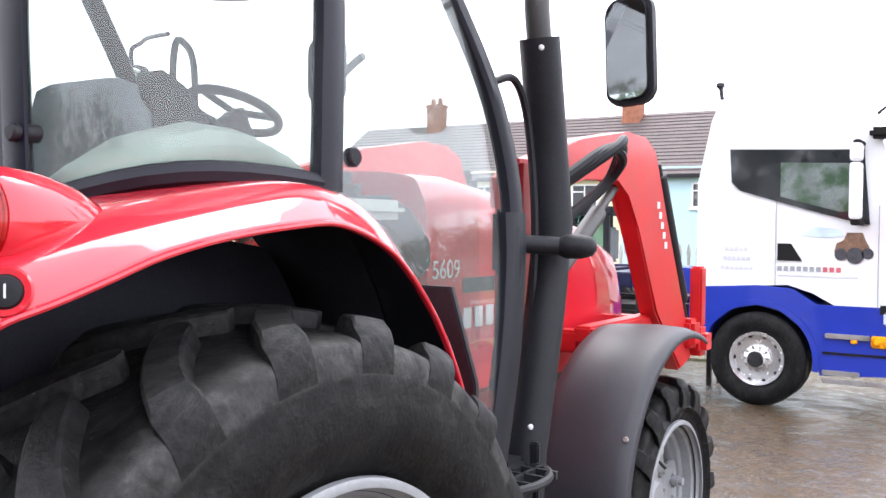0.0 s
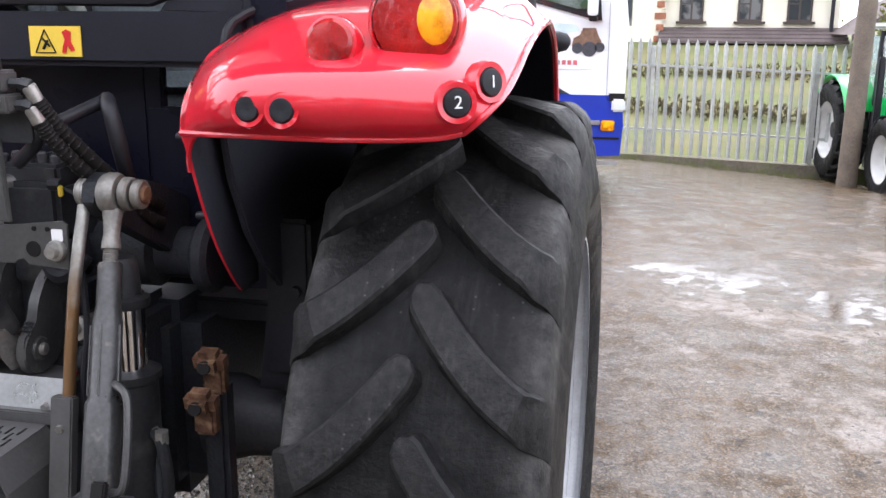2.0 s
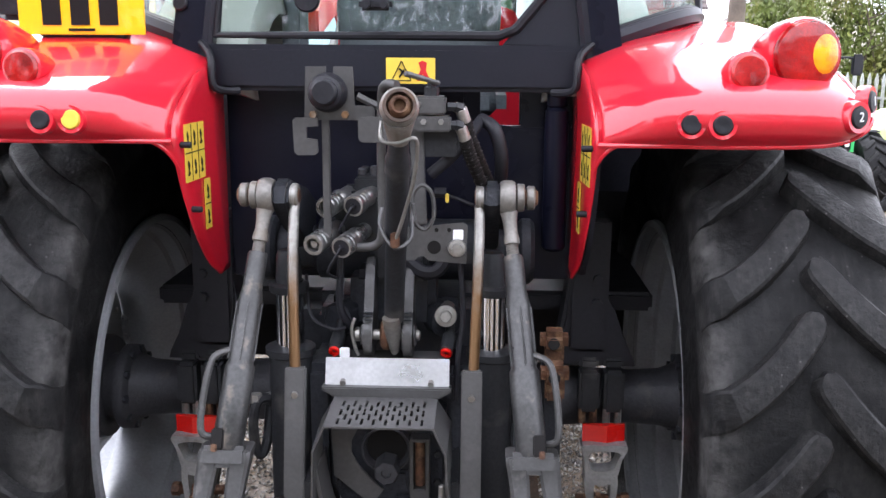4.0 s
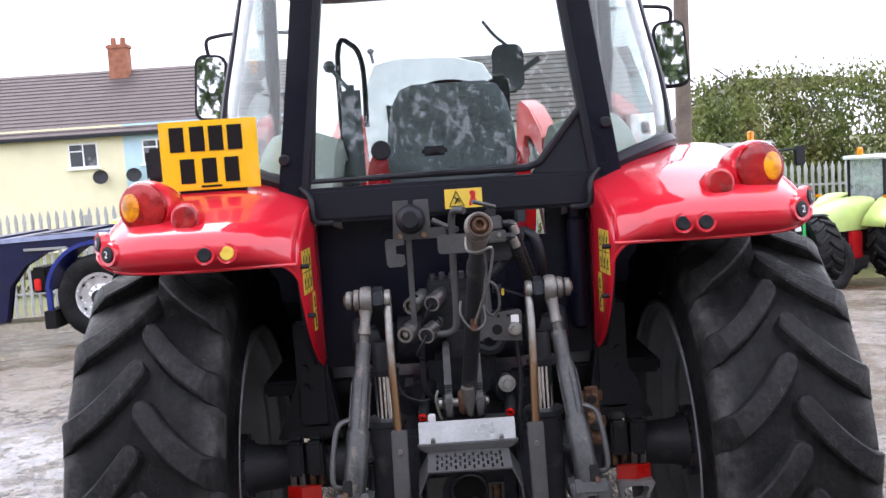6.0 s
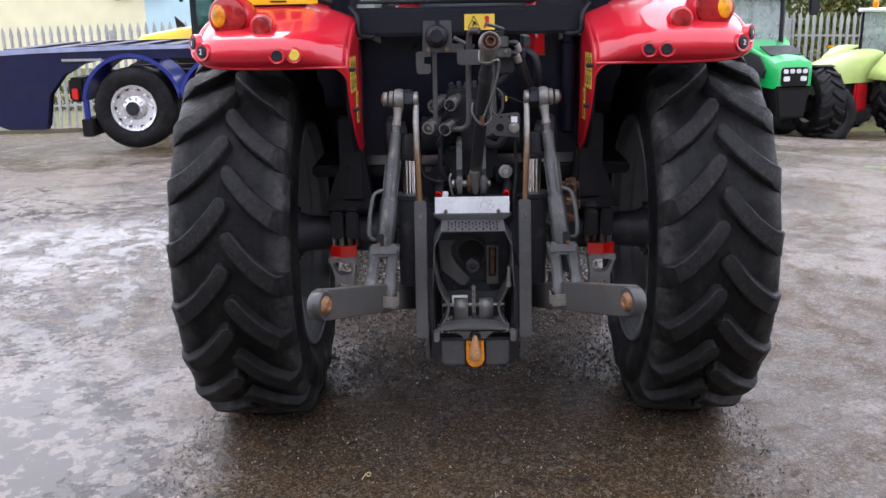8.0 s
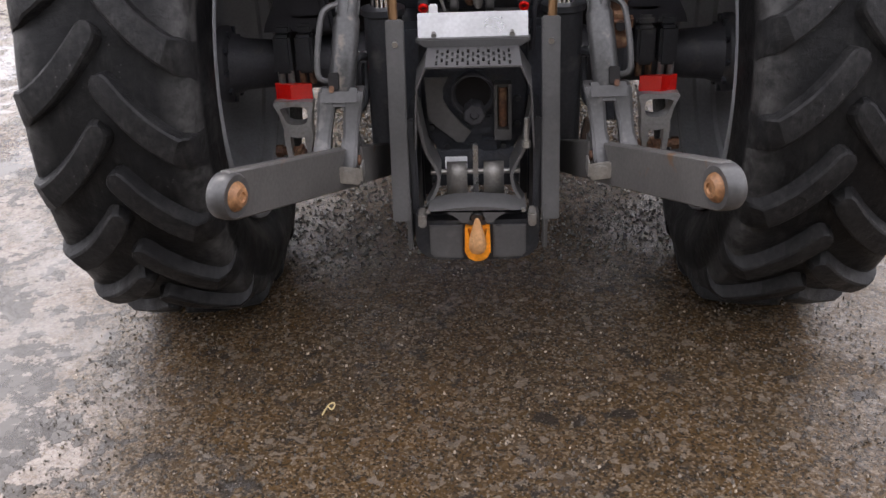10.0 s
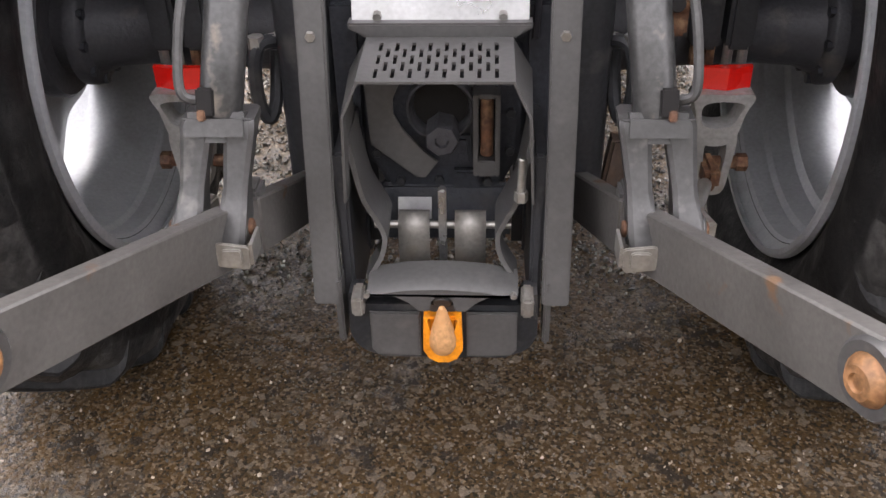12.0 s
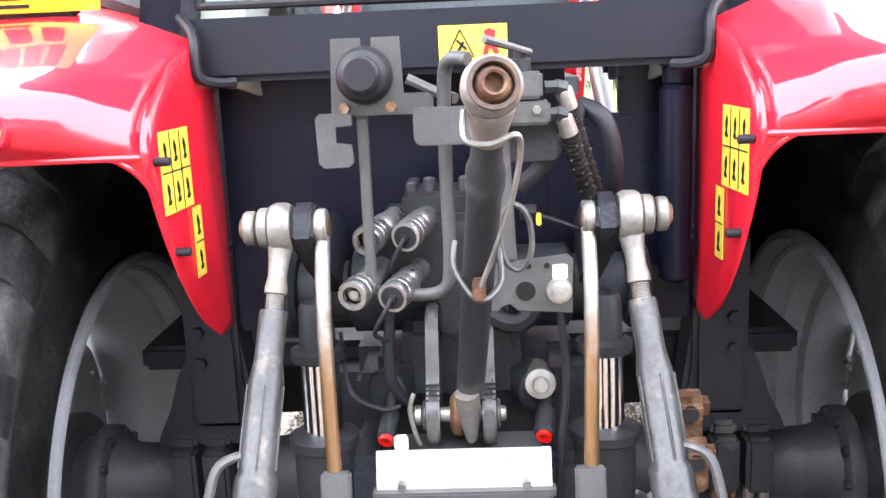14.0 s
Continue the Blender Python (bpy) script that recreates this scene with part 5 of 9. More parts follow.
    add_box(bm, (a0 + a1) / 2, (0.044, 0.024, (a1 - a0).length), turn=Matrix.Rotation(math.atan2(a1.y - a0.y, a0.z - a1.z), 4, "X"), bev=0.003)
    sb = part("stay_bar", bm, GREY, tractor, "grey flat stay bar")
    bm = bmesh.new()
    add_cyl(bm, (s * 0.187, -0.50, 0.855), (s * 0.187, -0.514, 0.853), 0.008, n=6)
    part("bolt", bm, ZINC, sb)
    # lift cylinder
    bm = bmesh.new()
    add_lathe(bm, [(0, 0.50), (0.045, 0.50), (0.05, 0.53), (0.05, 0.885), (0.057, 0.89), (0.057, 0.905), (0.034, 0.91), (0, 0.91)], (s * 0.229, -0.335, 0), (0, 0, 1), 26)
    cy = part("lift_cylinder", bm, CHARCOAL, tractor, "dark hydraulic lift cylinder with chrome rod")
    bm = bmesh.new()
    add_cyl(bm, (s * 0.229, -0.335, 0.9), (s * 0.229, -0.33, 1.06), 0.032, n=24)
    part("piston_rod", bm, CHROME, cy)
    bm = bmesh.new()
    add_lathe(bm, [(0, 1.035), (0.043, 1.035), (0.045, 1.04), (0.045, 1.052), (0.03, 1.057), (0.027, 1.12), (0.022, 1.13), (0, 1.13)], (s * 0.229, -0.335, 0), (0, 0, 1), 22)
    part("rod_cap", bm, CHARCOAL, cy)
    bm = bmesh.new()
    add_tube(bm, spline([(s * 0.27, -0.34, 0.78), (s * 0.30, -0.37, 0.785), (s * 0.312, -0.375, 0.74), (s * 0.312, -0.37, 0.68), (s * 0.30, -0.365, 0.65), (s * 0.287, -0.355, 0.68), (s * 0.282, -0.33, 0.76)], 5), 0.012, 8)
    part("pipe_loop", bm, CHARCOAL, cy)
    bm = bmesh.new()
    add_cyl(bm, (s * 0.275, -0.345, 0.785), (s * 0.31, -0.375, 0.785), 0.012, n=6)
    add_cyl(bm, (s * 0.305, -0.37, 0.775), (s * 0.305, -0.37, 0.80), 0.014, n=6)
    part("pipe_fitting", bm, ZINC, cy)
    # lower link
    bm = bmesh.new()
    a0, a1, a2 = Vector((s * 0.16, -0.05, 0.40)), Vector((s * 0.287, -0.60, 0.583)), Vector((s * 0.475, -1.085, 0.718))
    up = Vector((0, 0.05, 1)).normalized()
    for u, v, h0, h1 in ((a0, a1, 0.04, 0.048), (a1, a2, 0.05, 0.05)):
        dd = (v - u).normalized()
        sd = dd.cross(up).normalized() * 0.014
        pr = [[u - up * h0 - sd, u + up * h0 - sd, u + up * h0 + sd, u - up * h0 + sd], [v - up * h1 - sd, v + up * h1 - sd, v + up * h1 + sd, v - up * h1 + sd]]
        vs = add_grid(bm, pr, wrap=True)
        bm.faces.new(vs[0][::-1])
        bm.faces.new(vs[1])
    bmesh.ops.bevel(bm, geom=list(bm.edges), offset=0.003, segments=1, affect="EDGES", clamp_overlap=True)
    dd = (a2 - a1).normalized()
    nn = dd.cross(up).normalized()
    lk = part("lower_link", bm, LINK_GREY, tractor, "grey flat lower link arm")
    bm = bmesh.new()
    add_lathe(bm, [(0.03, -0.02), (0.042, -0.021), (0.046, -0.016), (0.0475, 0), (0.046, 0.016), (0.042, 0.021), (0.03, 0.02)], a2, nn, 30)
    part("eye_ring", bm, GREY_CAST, lk)
    bm = bmesh.new()
    add_lathe(bm, [(0, -0.03), (0.009, -0.03), (0.011, -0.034), (0.019, -0.033), (0.028, -0.024), (0.033, -0.01), (0.034, 0), (0.033, 0.01), (0.028, 0.024), (0.019, 0.033), (0.011, 0.034), (0.009, 0.03), (0, 0.03)], a2, nn, 22)
    part("ball_end", bm, RUST_ORANGE, lk, "rusty orange ball end")
    bm = bmesh.new()
    add_box(bm, a1 + Vector((s * 0.012, 0.03, 0.0)), (0.05, 0.05, 0.115), bev=0.006)
    part("link_joint", bm, GREY, lk)
    # clamps over the axle with reflector and cast bracket below
    cl = None
    for k in (0, 1):
        bm = bmesh.new()
        add_box(bm, (s * (0.478 + 0.062 * k), -0.115, 0.735), (0.05, 0.06, 0.11), bev=0.008)
        add_box(bm, (s * (0.478 + 0.062 * k), -0.04, 0.80), (0.05, 0.16, 0.03), bev=0.008)
        cl = part("axle_clamp", bm, CHARCOAL, tractor)
        for j in (-1, 1):
            bm = bmesh.new()
            add_cyl(bm, (s * (0.478 + 0.062 * k) + j * 0.014, -0.118, 0.645), (s * (0.478 + 0.062 * k) + j * 0.014, -0.118, 0.69), 0.010, n=8)
            part("stud", bm, RUST if (k + j) % 2 else ZINC, cl)
    bm = bmesh.new()
    rows = [[(s * 0.568, -0.155, z), (s * 0.522, -0.170, z), (s * 0.462, -0.162, z), (s * 0.462, -0.152, z), (s * 0.568, -0.146, z)] for z in (0.612, 0.656)]
    vs = add_grid(bm, [[Vector(p) for p in r] for r in rows], wrap=True)
    bm.faces.new(vs[0][::-1]); bm.faces.new(vs[1])
    part("reflector", bm, REFLECTOR, tractor, "red plastic reflector", 15)
    bm = bmesh.new()
    M = at(0, -0.165, 0) @ XZ
    def frame_of(outline, hole, depth):
        outline = [(p.x, p.y) for p in spline([(x, y, 0) for x, y in outline], 4, True)]
        hole = [(p.x, p.y) for p in spline([(x, y, 0) for x, y in hole], 4, True)]
        k = len(outline)
        for w0, w1 in ((-depth / 2, depth / 2),):
            o1 = [bm.verts.new(M @ Vector((x, y, w0))) for x, y in outline]
            i1 = [bm.verts.new(M @ Vector((x, y, w0))) for x, y in hole]
            o2 = [bm.verts.new(M @ Vector((x, y, w1))) for x, y in outline]
            i2 = [bm.verts.new(M @ Vector((x, y, w1))) for x, y in hole]
            for i in range(k):
                j = (i + 1) % k
                bm.faces.new((o1[i], o1[j], i1[j], i1[i]))
                bm.faces.new((o2[j], o2[i], i2[i], i2[j]))
                bm.faces.new((o1[j], o1[i], o2[i], o2[j]))
                bm.faces.new((i1[i], i1[j], i2[j], i2[i]))
    frame_of([(s * 0.572, 0.61), (s * 0.52, 0.612), (s * 0.462, 0.61), (s * 0.466, 0.575), (s * 0.474, 0.52), (s * 0.51, 0.505), (s * 0.545, 0.52), (s * 0.56, 0.575)], [(s * 0.554, 0.592), (s * 0.52, 0.598), (s * 0.484, 0.593), (s * 0.477, 0.574), (s * 0.484, 0.55), (s * 0.51, 0.543), (s * 0.538, 0.55), (s * 0.549, 0.572)], 0.05)
    frame_of([(s * 0.55, 0.53), (s * 0.51, 0.54), (s * 0.47, 0.53), (s * 0.477, 0.46), (s * 0.49, 0.405), (s * 0.515, 0.395), (s * 0.54, 0.405), (s * 0.548, 0.46)], [(s * 0.533, 0.51), (s * 0.513, 0.516), (s * 0.494, 0.507), (s * 0.494, 0.47), (s * 0.501, 0.436), (s * 0.515, 0.43), (s * 0.528, 0.436), (s * 0.534, 0.47)], 0.044)
    part("check_bracket", bm, CAST_PALE, tractor, "grey cast check-chain bracket with two openings")
    bm = bmesh.new()
    add_cyl(bm, (s * 0.45, -0.16, 0.455), (s * 0.575, -0.16, 0.455), 0.013, n=12, bev=0.003)
    add_cyl(bm, (s * 0.565, -0.16, 0.455), (s * 0.585, -0.16, 0.455), 0.018, n=6)
    add_box(bm, (s * 0.505, -0.2, 0.455), (0.03, 0.08, 0.05), bev=0.01)
    part("check_pin", bm, RUST, tractor)
    bm = bmesh.new()
    add_cyl(bm, (s * 0.49, -0.24, 0.45), (s * 0.40, -0.52, 0.53), 0.014, n=10, bev=0.003)
    add_box(bm, (s * 0.43, -0.44, 0.5), (0.03, 0.1, 0.035), turn=Matrix.Rotation(s * 0.3, 4, "Z"), bev=0.005)
    part("check_link", bm, ZINC, tractor)
    # black bracket from the cab down to the axle
    bm = bmesh.new()
    add_box(bm, (s * 0.47, -0.06, 1.0), (0.1, 0.12, 0.34), bev=0.01)
    add_prism(bm, [(s * 0.39, 0.79), (s * 0.595, 0.79), (s * 0.59, 0.81), (s * 0.53, 0.93), (s * 0.51, 1.0), (s * 0.42, 1.0)], at(0, -0.06, 0) @ XZ, 0.1, 0.01)
    add_cyl(bm, (s * 0.49, -0.12, 1.02), (s * 0.49, -0.135, 1.02), 0.012, n=6)
    add_cyl(bm, (s * 0.49, -0.12, 0.96), (s * 0.49, -0.135, 0.96), 0.012, n=6)
    part("cab_mount", bm, BLACK, tractor)

# rusty lugs on the right of the linkage
for y, z in ((-0.29, 0.918), (-0.335, 0.852)):
    bm = bmesh.new()
    add_box(bm, (0.374, y, z), (0.064, 0.05, 0.052), turn=Matrix.Rotation(0.25, 4, "X"), bev=0.014)
    add_box(bm, (0.376, y + 0.015, z - 0.04), (0.045, 0.03, 0.06), bev=0.006)
    lg = part("rusty_lug", bm, RUST, tractor, "rusty pierced lug")
    bm = bmesh.new()
    add_lathe(bm, [(0, 0.002), (0.013, 0.002), (0.014, -0.002)], (0.372, y - 0.027, z - 0.004), (0, -1, 0.25), 16)
    part("lug_hole", bm, INK, lg)
bm = bmesh.new()
add_box(bm, (0.372, -0.26, 0.72), (0.05, 0.05, 0.3), bev=0.01)
stay = part("rockshaft_stay", bm, CAST, tractor)
bm = bmesh.new()
add_prism(bm, [(0.30, 0.57), (0.345, 0.57), (0.36, 0.42), (0.29, 0.42), (0.285, 0.46)], at(0, -0.27, 0) @ XZ, 0.04, 0.006)
part("stay_foot", bm, RUST_DARK, stay, "rust-stained steel foot")

# centre housing behind the linkage
bm = bmesh.new()
add_box(bm, (0, -0.13, 0.85), (0.36, 0.2, 0.28), bev=0.03)
add_box(bm, (0, -0.2, 1.0), (0.2, 0.16, 0.14), bev=0.02)
part("hitch_housing", bm, CAST, tractor, "dark cast hydraulic lift housing")
bm = bmesh.new()
add_cyl(bm, (-0.33, -0.12, 1.09), (0.33, -0.12, 1.09), 0.055, n=22, bev=0.01)
add_lathe(bm, [(0.055, -0.2), (0.075, -0.19), (0.075, 0.19), (0.055, 0.2)], (0, -0.12, 1.09), (1, 0, 0), 22)
part("rock_shaft", bm, CAST, tractor)
for s in (1, -1):
    bm = bmesh.new()
    add_cyl(bm, (s * 0.29, -0.13, 1.09), (s * 0.33, -0.13, 1.09), 0.08, n=22, bev=0.01)
    part("shaft_collar", bm, CAST, tractor)
    bm = bmesh.new()
    add_cyl(bm, (s * 0.13, -0.29, 0.955), (s * 0.09, -0.22, 0.955), 0.04, n=16, bev=0.006)
    part("end_boss", bm, CAST, tractor)
    bm = bmesh.new()
    add_box(bm, (s * 0.16, -0.27, 0.62), (0.08, 0.2, 0.5), bev=0.02)
    part("side_casting", bm, CAST, tractor)
bm = bmesh.new()
add_lathe(bm, [(0, 0.014), (0.012, 0.014), (0.0135, 0.01), (0.0135, 0.004), (0.024, 0.003), (0.0255, 0)], (0.126, -0.345, 0.985), (0, -1, 0.1), 24)
add_cyl(bm, (0.126, -0.347, 0.985), (0.126, -0.364, 0.987), 0.0115, n=6)
add_cyl(bm, (0.126, -0.345, 0.985), (0.126, -0.25, 0.975), 0.02, n=20, bev=0.004)
part("large_bolt", bm, ZINC, tractor, "large plated bolt and washer")
bm = bmesh.new()
add_tube(bm, spline([(0.155, -0.36, 1.14), (0.165, -0.37, 1.0), (0.155, -0.38, 0.9), (0.15, -0.38, 0.8)], 5), 0.006)
add_tube(bm, spline([(-0.02, -0.2, 1.16), (0.05, -0.3, 1.09), (0.10, -0.32, 1.08), (0.13, -0.3, 1.12)], 5), 0.016)
add_tube(bm, spline([(-0.11, -0.32, 1.12), (-0.115, -0.33, 1.0), (-0.09, -0.32, 0.95)], 5), 0.009)
add_tube(bm, spline([(-0.2, -0.28, 1.06), (-0.18, -0.34, 0.98), (-0.13, -0.36, 0.955), (-0.1, -0.35, 0.955)], 6), 0.004)
part("small_hose", bm, BLACK, tractor)

# top link with its brackets, pin and lock spring
T0, T1 = Vector((0.010, -0.362, 0.945)), Vector((0.057, -0.725, 1.472))
d = (T1 - T0).normalized()
L = (T1 - T0).length
bm = bmesh.new()
add_lathe(bm, [(0, 0.05), (0.018, 0.05), (0.0215, 0.06), (0.0215, 0.08), (0.0222, L - 0.16), (0.0245, L - 0.15), (0.0245, L - 0.12), (0.02, L - 0.105), (0.017, L - 0.03), (0, L - 0.03)], T0, d, 24)
tl = part("top_link", bm, CHARCOAL, tractor, "dark grey top link raised on its hook")
bm = bmesh.new()
ax = Vector((0.12, -1, 0.25)).normalized()
add_lathe(bm, [(0.024, -0.016), (0.028, -0.02), (0.034, -0.014), (0.035, 0.0), (0.034, 0.012), (0.03, 0.018), (0.0265, 0.018), (0.025, 0.012)], T1, ax, 36)
add_cyl(bm, T1 - d * 0.022, T1 - d * 0.075, 0.03, 0.019, n=18)
part("link_eye", bm, WORN, tl, "worn pale eye of the top link")
bm = bmesh.new()
add_lathe(bm, [(0.0305, 0.016), (0.029, 0.0215), (0.024, 0.0215), (0.0225, 0.016)], T1, ax, 30)
part("eye_face", bm, RUST_DARK, tl)
bm = bmesh.new()
add_lathe(bm, [(0.01, -0.022), (0.017, -0.02), (0.023, -0.01), (0.0245, 0), (0.023, 0.01), (0.018, 0.02), (0.014, 0.027), (0.011, 0.026), (0.01, 0.01), (0, 0.008)], T1, ax, 26)
part("eye_ball", bm, RUST, tl, "rusty ball")
bm = bmesh.new()
E0 = T0 + Vector((-0.008, 0, 0))
add_lathe(bm, [(0, -0.012), (0.026, -0.012), (0.034, -0.006), (0.036, 0.004), (0.03, 0.014), (0, 0.016)], E0 + Vector((-0.009, 0, 0)), (1, 0, 0), 24)
part("ball_socket", bm, RUST, tl, "rusty orange ball of the top link")
bm = bmesh.new()
rows = []
for f, r, wx in ((0.0, 0.036, 0.012), (0.3, 0.034, 0.016), (0.62, 0.026, 0.019), (0.85, 0.02, 0.0195), (1.0, 0.0185, 0.0185)):
    p = E0 + Vector((0.012 * (1 - f), -0.004, -0.026)) + d * 0.1 * f
    rows.append([p + Vector((wx * math.cos(a), r * math.sin(a) * 0.9, 0.3 * r * math.sin(a))) for a in np.linspace(0, 2 * math.pi, 17)[:-1]])
vs = add_grid(bm, rows, wrap=True)
bm.faces.new(vs[0][::-1])
bm.faces.new(vs[-1])
part("forged_end", bm, WORN, tl, "scuffed forged end of the top link", 50)
for x, top in ((-0.045, 1.11), (0.043, 1.09)):
    bm = bmesh.new()
    out = spline([(-0.405, 0.945, 0), (-0.402, 0.915, 0), (-0.375, 0.898, 0), (-0.31, 0.90, 0), (-0.25, 0.98, 0), (-0.27, top - 0.02, 0), (-0.305, top, 0), (-0.335, top - 0.03, 0), (-0.355, 1.03, 0), (-0.37, 0.99, 0), (-0.398, 0.975, 0)], 3, True)
    add_prism(bm, [(p.x, p.y) for p in out], at(x, 0, 0) @ YZ, 0.021, 0.004)
    ck = part("top_link_bracket", bm, GREY_CAST, tractor, "grey notched top link bracket")
    for k in range(6):
        bm = bmesh.new()
        add_box(bm, (x, -0.373 - 0.0047 * k, 0.998 - 0.007 * k), (0.0225, 0.004, 0.0028), bev=0.0005)
        part("cast_notch", bm, CAST, ck)
    bm = bmesh.new()
    add_cyl(bm, (x + 0.010 * (1 if x > 0 else -1), -0.366, 0.945), (x + 0.018 * (1 if x > 0 else -1), -0.366, 0.945), 0.024, n=20, bev=0.003)
    part("pin_boss", bm, GREY_CAST, ck)
bm = bmesh.new()
add_cyl(bm, (-0.072, -0.365, 0.945), (0.07, -0.365, 0.945), 0.012, n=14, bev=0.003)
add_cyl(bm, (-0.078, -0.365, 0.945), (-0.062, -0.365, 0.945), 0.016, n=16, bev=0.004)
add_tube(bm, spline([(-0.075, -0.375, 0.985), (-0.082, -0.38, 0.96), (-0.075, -0.38, 0.92), (-0.068, -0.378, 0.90)], 4), 0.004)
part("link_pin", bm, ZINC, tractor)
# wire lock spring along the top link
p = T0.lerp(T1, 0.88)
side = Vector((1, 0.1, 0))
rear = Vector((0, -0.9, -0.5)).normalized() * 0.034
bm = bmesh.new()
add_tube(bm, spline([T0.lerp(T1, 0.96) + side * -0.03 + rear * 0.2, T0.lerp(T1, 0.925) + side * -0.028 + rear, T0.lerp(T1, 0.92) + side * 0.0 + rear * 1.2, T0.lerp(T1, 0.93) + side * 0.03 + rear, T0.lerp(T1, 0.87) + side * 0.036 + rear * 0.9, T0.lerp(T1, 0.76) + side * 0.03 + rear, T0.lerp(T1, 0.62) + side * 0.014 + rear, T0.lerp(T1, 0.52) + side * 0.0 + rear], 6), 0.0036, 8)
part("lock_spring", bm, ZINC, tl)
bm = bmesh.new()
q = T0.lerp(T1, 0.5)
add_tube(bm, spline([(0.004, -0.53, 1.26), (0.003, -0.555, 1.228), (0.033, -0.578, 1.19), (0.063, -0.555, 1.205), (0.064, -0.53, 1.25), (0.067, -0.525, 1.29), (0.085, -0.525, 1.307), (0.104, -0.525, 1.288), (0.107, -0.525, 1.242), (0.09, -0.525, 1.217), (0.071, -0.53, 1.232), (0.066, -0.53, 1.27)], 6), 0.0042, 8)
part("linch_loop", bm, GREY_CAST, tl)
bm = bmesh.new()
add_box(bm, q + rear * 0.9 + d * 0.015, (0.018, 0.02, 0.03), bev=0.003)
part("spring_stop", bm, RUST, tl)

# couplers and valve block
bm = bmesh.new()
add_box(bm, (-0.03, -0.22, 1.19), (0.2, 0.14, 0.13), bev=0.012)
add_box(bm, (-0.012, -0.21, 1.268), (0.15, 0.12, 0.04), bev=0.008)
vb = part("valve_block", bm, CHARCOAL, tractor, "dark grey hydraulic valve block")
for i in range(5):
    bm = bmesh.new()
    add_cyl(bm, (-0.072 + i * 0.029, -0.245, 1.284), (-0.072 + i * 0.029, -0.245, 1.304 + 0.006 * (i % 2)), 0.0095, n=10, bev=0.003)
    part("valve_bolt", bm, CAST_GREY, vb)
    bm = bmesh.new()
    add_box(bm, (-0.072 + i * 0.029, -0.19, 1.292), (0.018, 0.05, 0.015), bev=0.002)
    part("valve_rib", bm, CHARCOAL, vb)
bm = bmesh.new()
add_box(bm, (0.02, -0.25, 1.1), (0.12, 0.1, 0.1), bev=0.01)
part("lower_valve", bm, CHARCOAL, tractor)
for i, (c, capped) in enumerate((((-0.136, -0.375, 1.232), False), ((-0.076, -0.372, 1.236), True), ((-0.155, -0.43, 1.161), False), ((-0.096, -0.42, 1.154), True))):
    c = Vector(c)
    d = Vector((-0.28, -1, -0.12)).normalized()
    bm = bmesh.new()
    prof = [(0.0145, -0.008), (0.0155, 0.0), (0.0225, 0.0), (0.024, -0.004), (0.024, -0.016), (0.0225, -0.018), (0.024, -0.02), (0.024, -0.03), (0.0225, -0.032), (0.0235, -0.034), (0.0235, -0.05), (0.019, -0.054), (0.022, -0.058), (0.022, -0.08), (0.018, -0.084), (0.018, -0.13), (0, -0.13)]
    add_lathe(bm, prof, c, d, 24)
    cp = part("quick_coupler", bm, STEEL, tractor, "plated hydraulic quick coupler")
    bm = bmesh.new()
    add_lathe(bm, [(0, -0.006), (0.007, -0.006), (0.009, -0.012), (0.0145, -0.014)] if not capped else [(0, 0.006), (0.006, 0.006), (0.007, 0.001), (0.018, 0.001), (0.019, -0.004)], c, d, 20)
    part("coupler_cap" if capped else "coupler_core", bm, BLACK if capped else ZINC, cp)
    if capped:
        bm = bmesh.new()
        add_tube(bm, spline([c + d * 0.005, c + Vector((-0.012, -0.01, -0.02)), c + Vector((-0.03, 0.0, -0.055)), c + Vector((-0.012, 0.03, -0.075))], 4), 0.0035)
        part("cap_lanyard", bm, BLACK, cp)
# trailer socket on its bracket
bm = bmesh.new()
pts = [(-0.17, 1.425), (-0.064, 1.425), (-0.064, 1.455), (-0.067, 1.535), (-0.107, 1.535), (-0.108, 1.515), (-0.122, 1.515), (-0.123, 1.535), (-0.165, 1.535)]
add_prism(bm, pts, at(0, -0.41, 0) @ XZ, 0.006, 0.001)
add_prism(bm, [(-0.064, 1.425), (-0.064, 1.455), (-0.03, 1.455), (-0.022, 1.448), (-0.022, 1.432), (-0.03, 1.425)], at(0, -0.41, 0) @ XZ, 0.006)
add_prism(bm, [(-0.187, 1.43), (-0.14, 1.43), (-0.14, 1.413), (-0.164, 1.411), (-0.164, 1.388), (-0.142, 1.385), (-0.14, 1.36), (-0.147, 1.353), (-0.183, 1.352), (-0.191, 1.359), (-0.193, 1.424)], at(0, -0.42, 0) @ XZ, 0.006)
sk = part("socket_bracket", bm, GREY, tractor, "dark steel socket bracket")
bm = bmesh.new()
add_lathe(bm, [(0.04, 0), (0.041, 0.012), (0.036, 0.02), (0.034, 0.04), (0.027, 0.045), (0.026, 0.062), (0.022, 0.066), (0, 0.066)], (-0.118, -0.413, 1.482), (0, -1, 0.05), 26)
for a in (0.6, 1.57, 2.5):
    add_cyl(bm, (-0.118 + 0.033 * math.cos(a), -0.42, 1.482 + 0.033 * math.sin(a)), (-0.118 + 0.03 * math.cos(a), -0.445, 1.482 + 0.03 * math.sin(a)), 0.006, n=8)
part("trailer_socket", bm, BLACK, sk, "round black trailer socket")
for x in (-0.15, -0.083):
    bm = bmesh.new()
    add_cyl(bm, (x, -0.412, 1.437), (x, -0.424, 1.437), 0.008, n=6)
    part("bolt", bm, BRASSY, sk)
bm = bmesh.new()
add_box(bm, (-0.128, -0.395, 1.30), (0.016, 0.012, 0.26), bev=0.002)
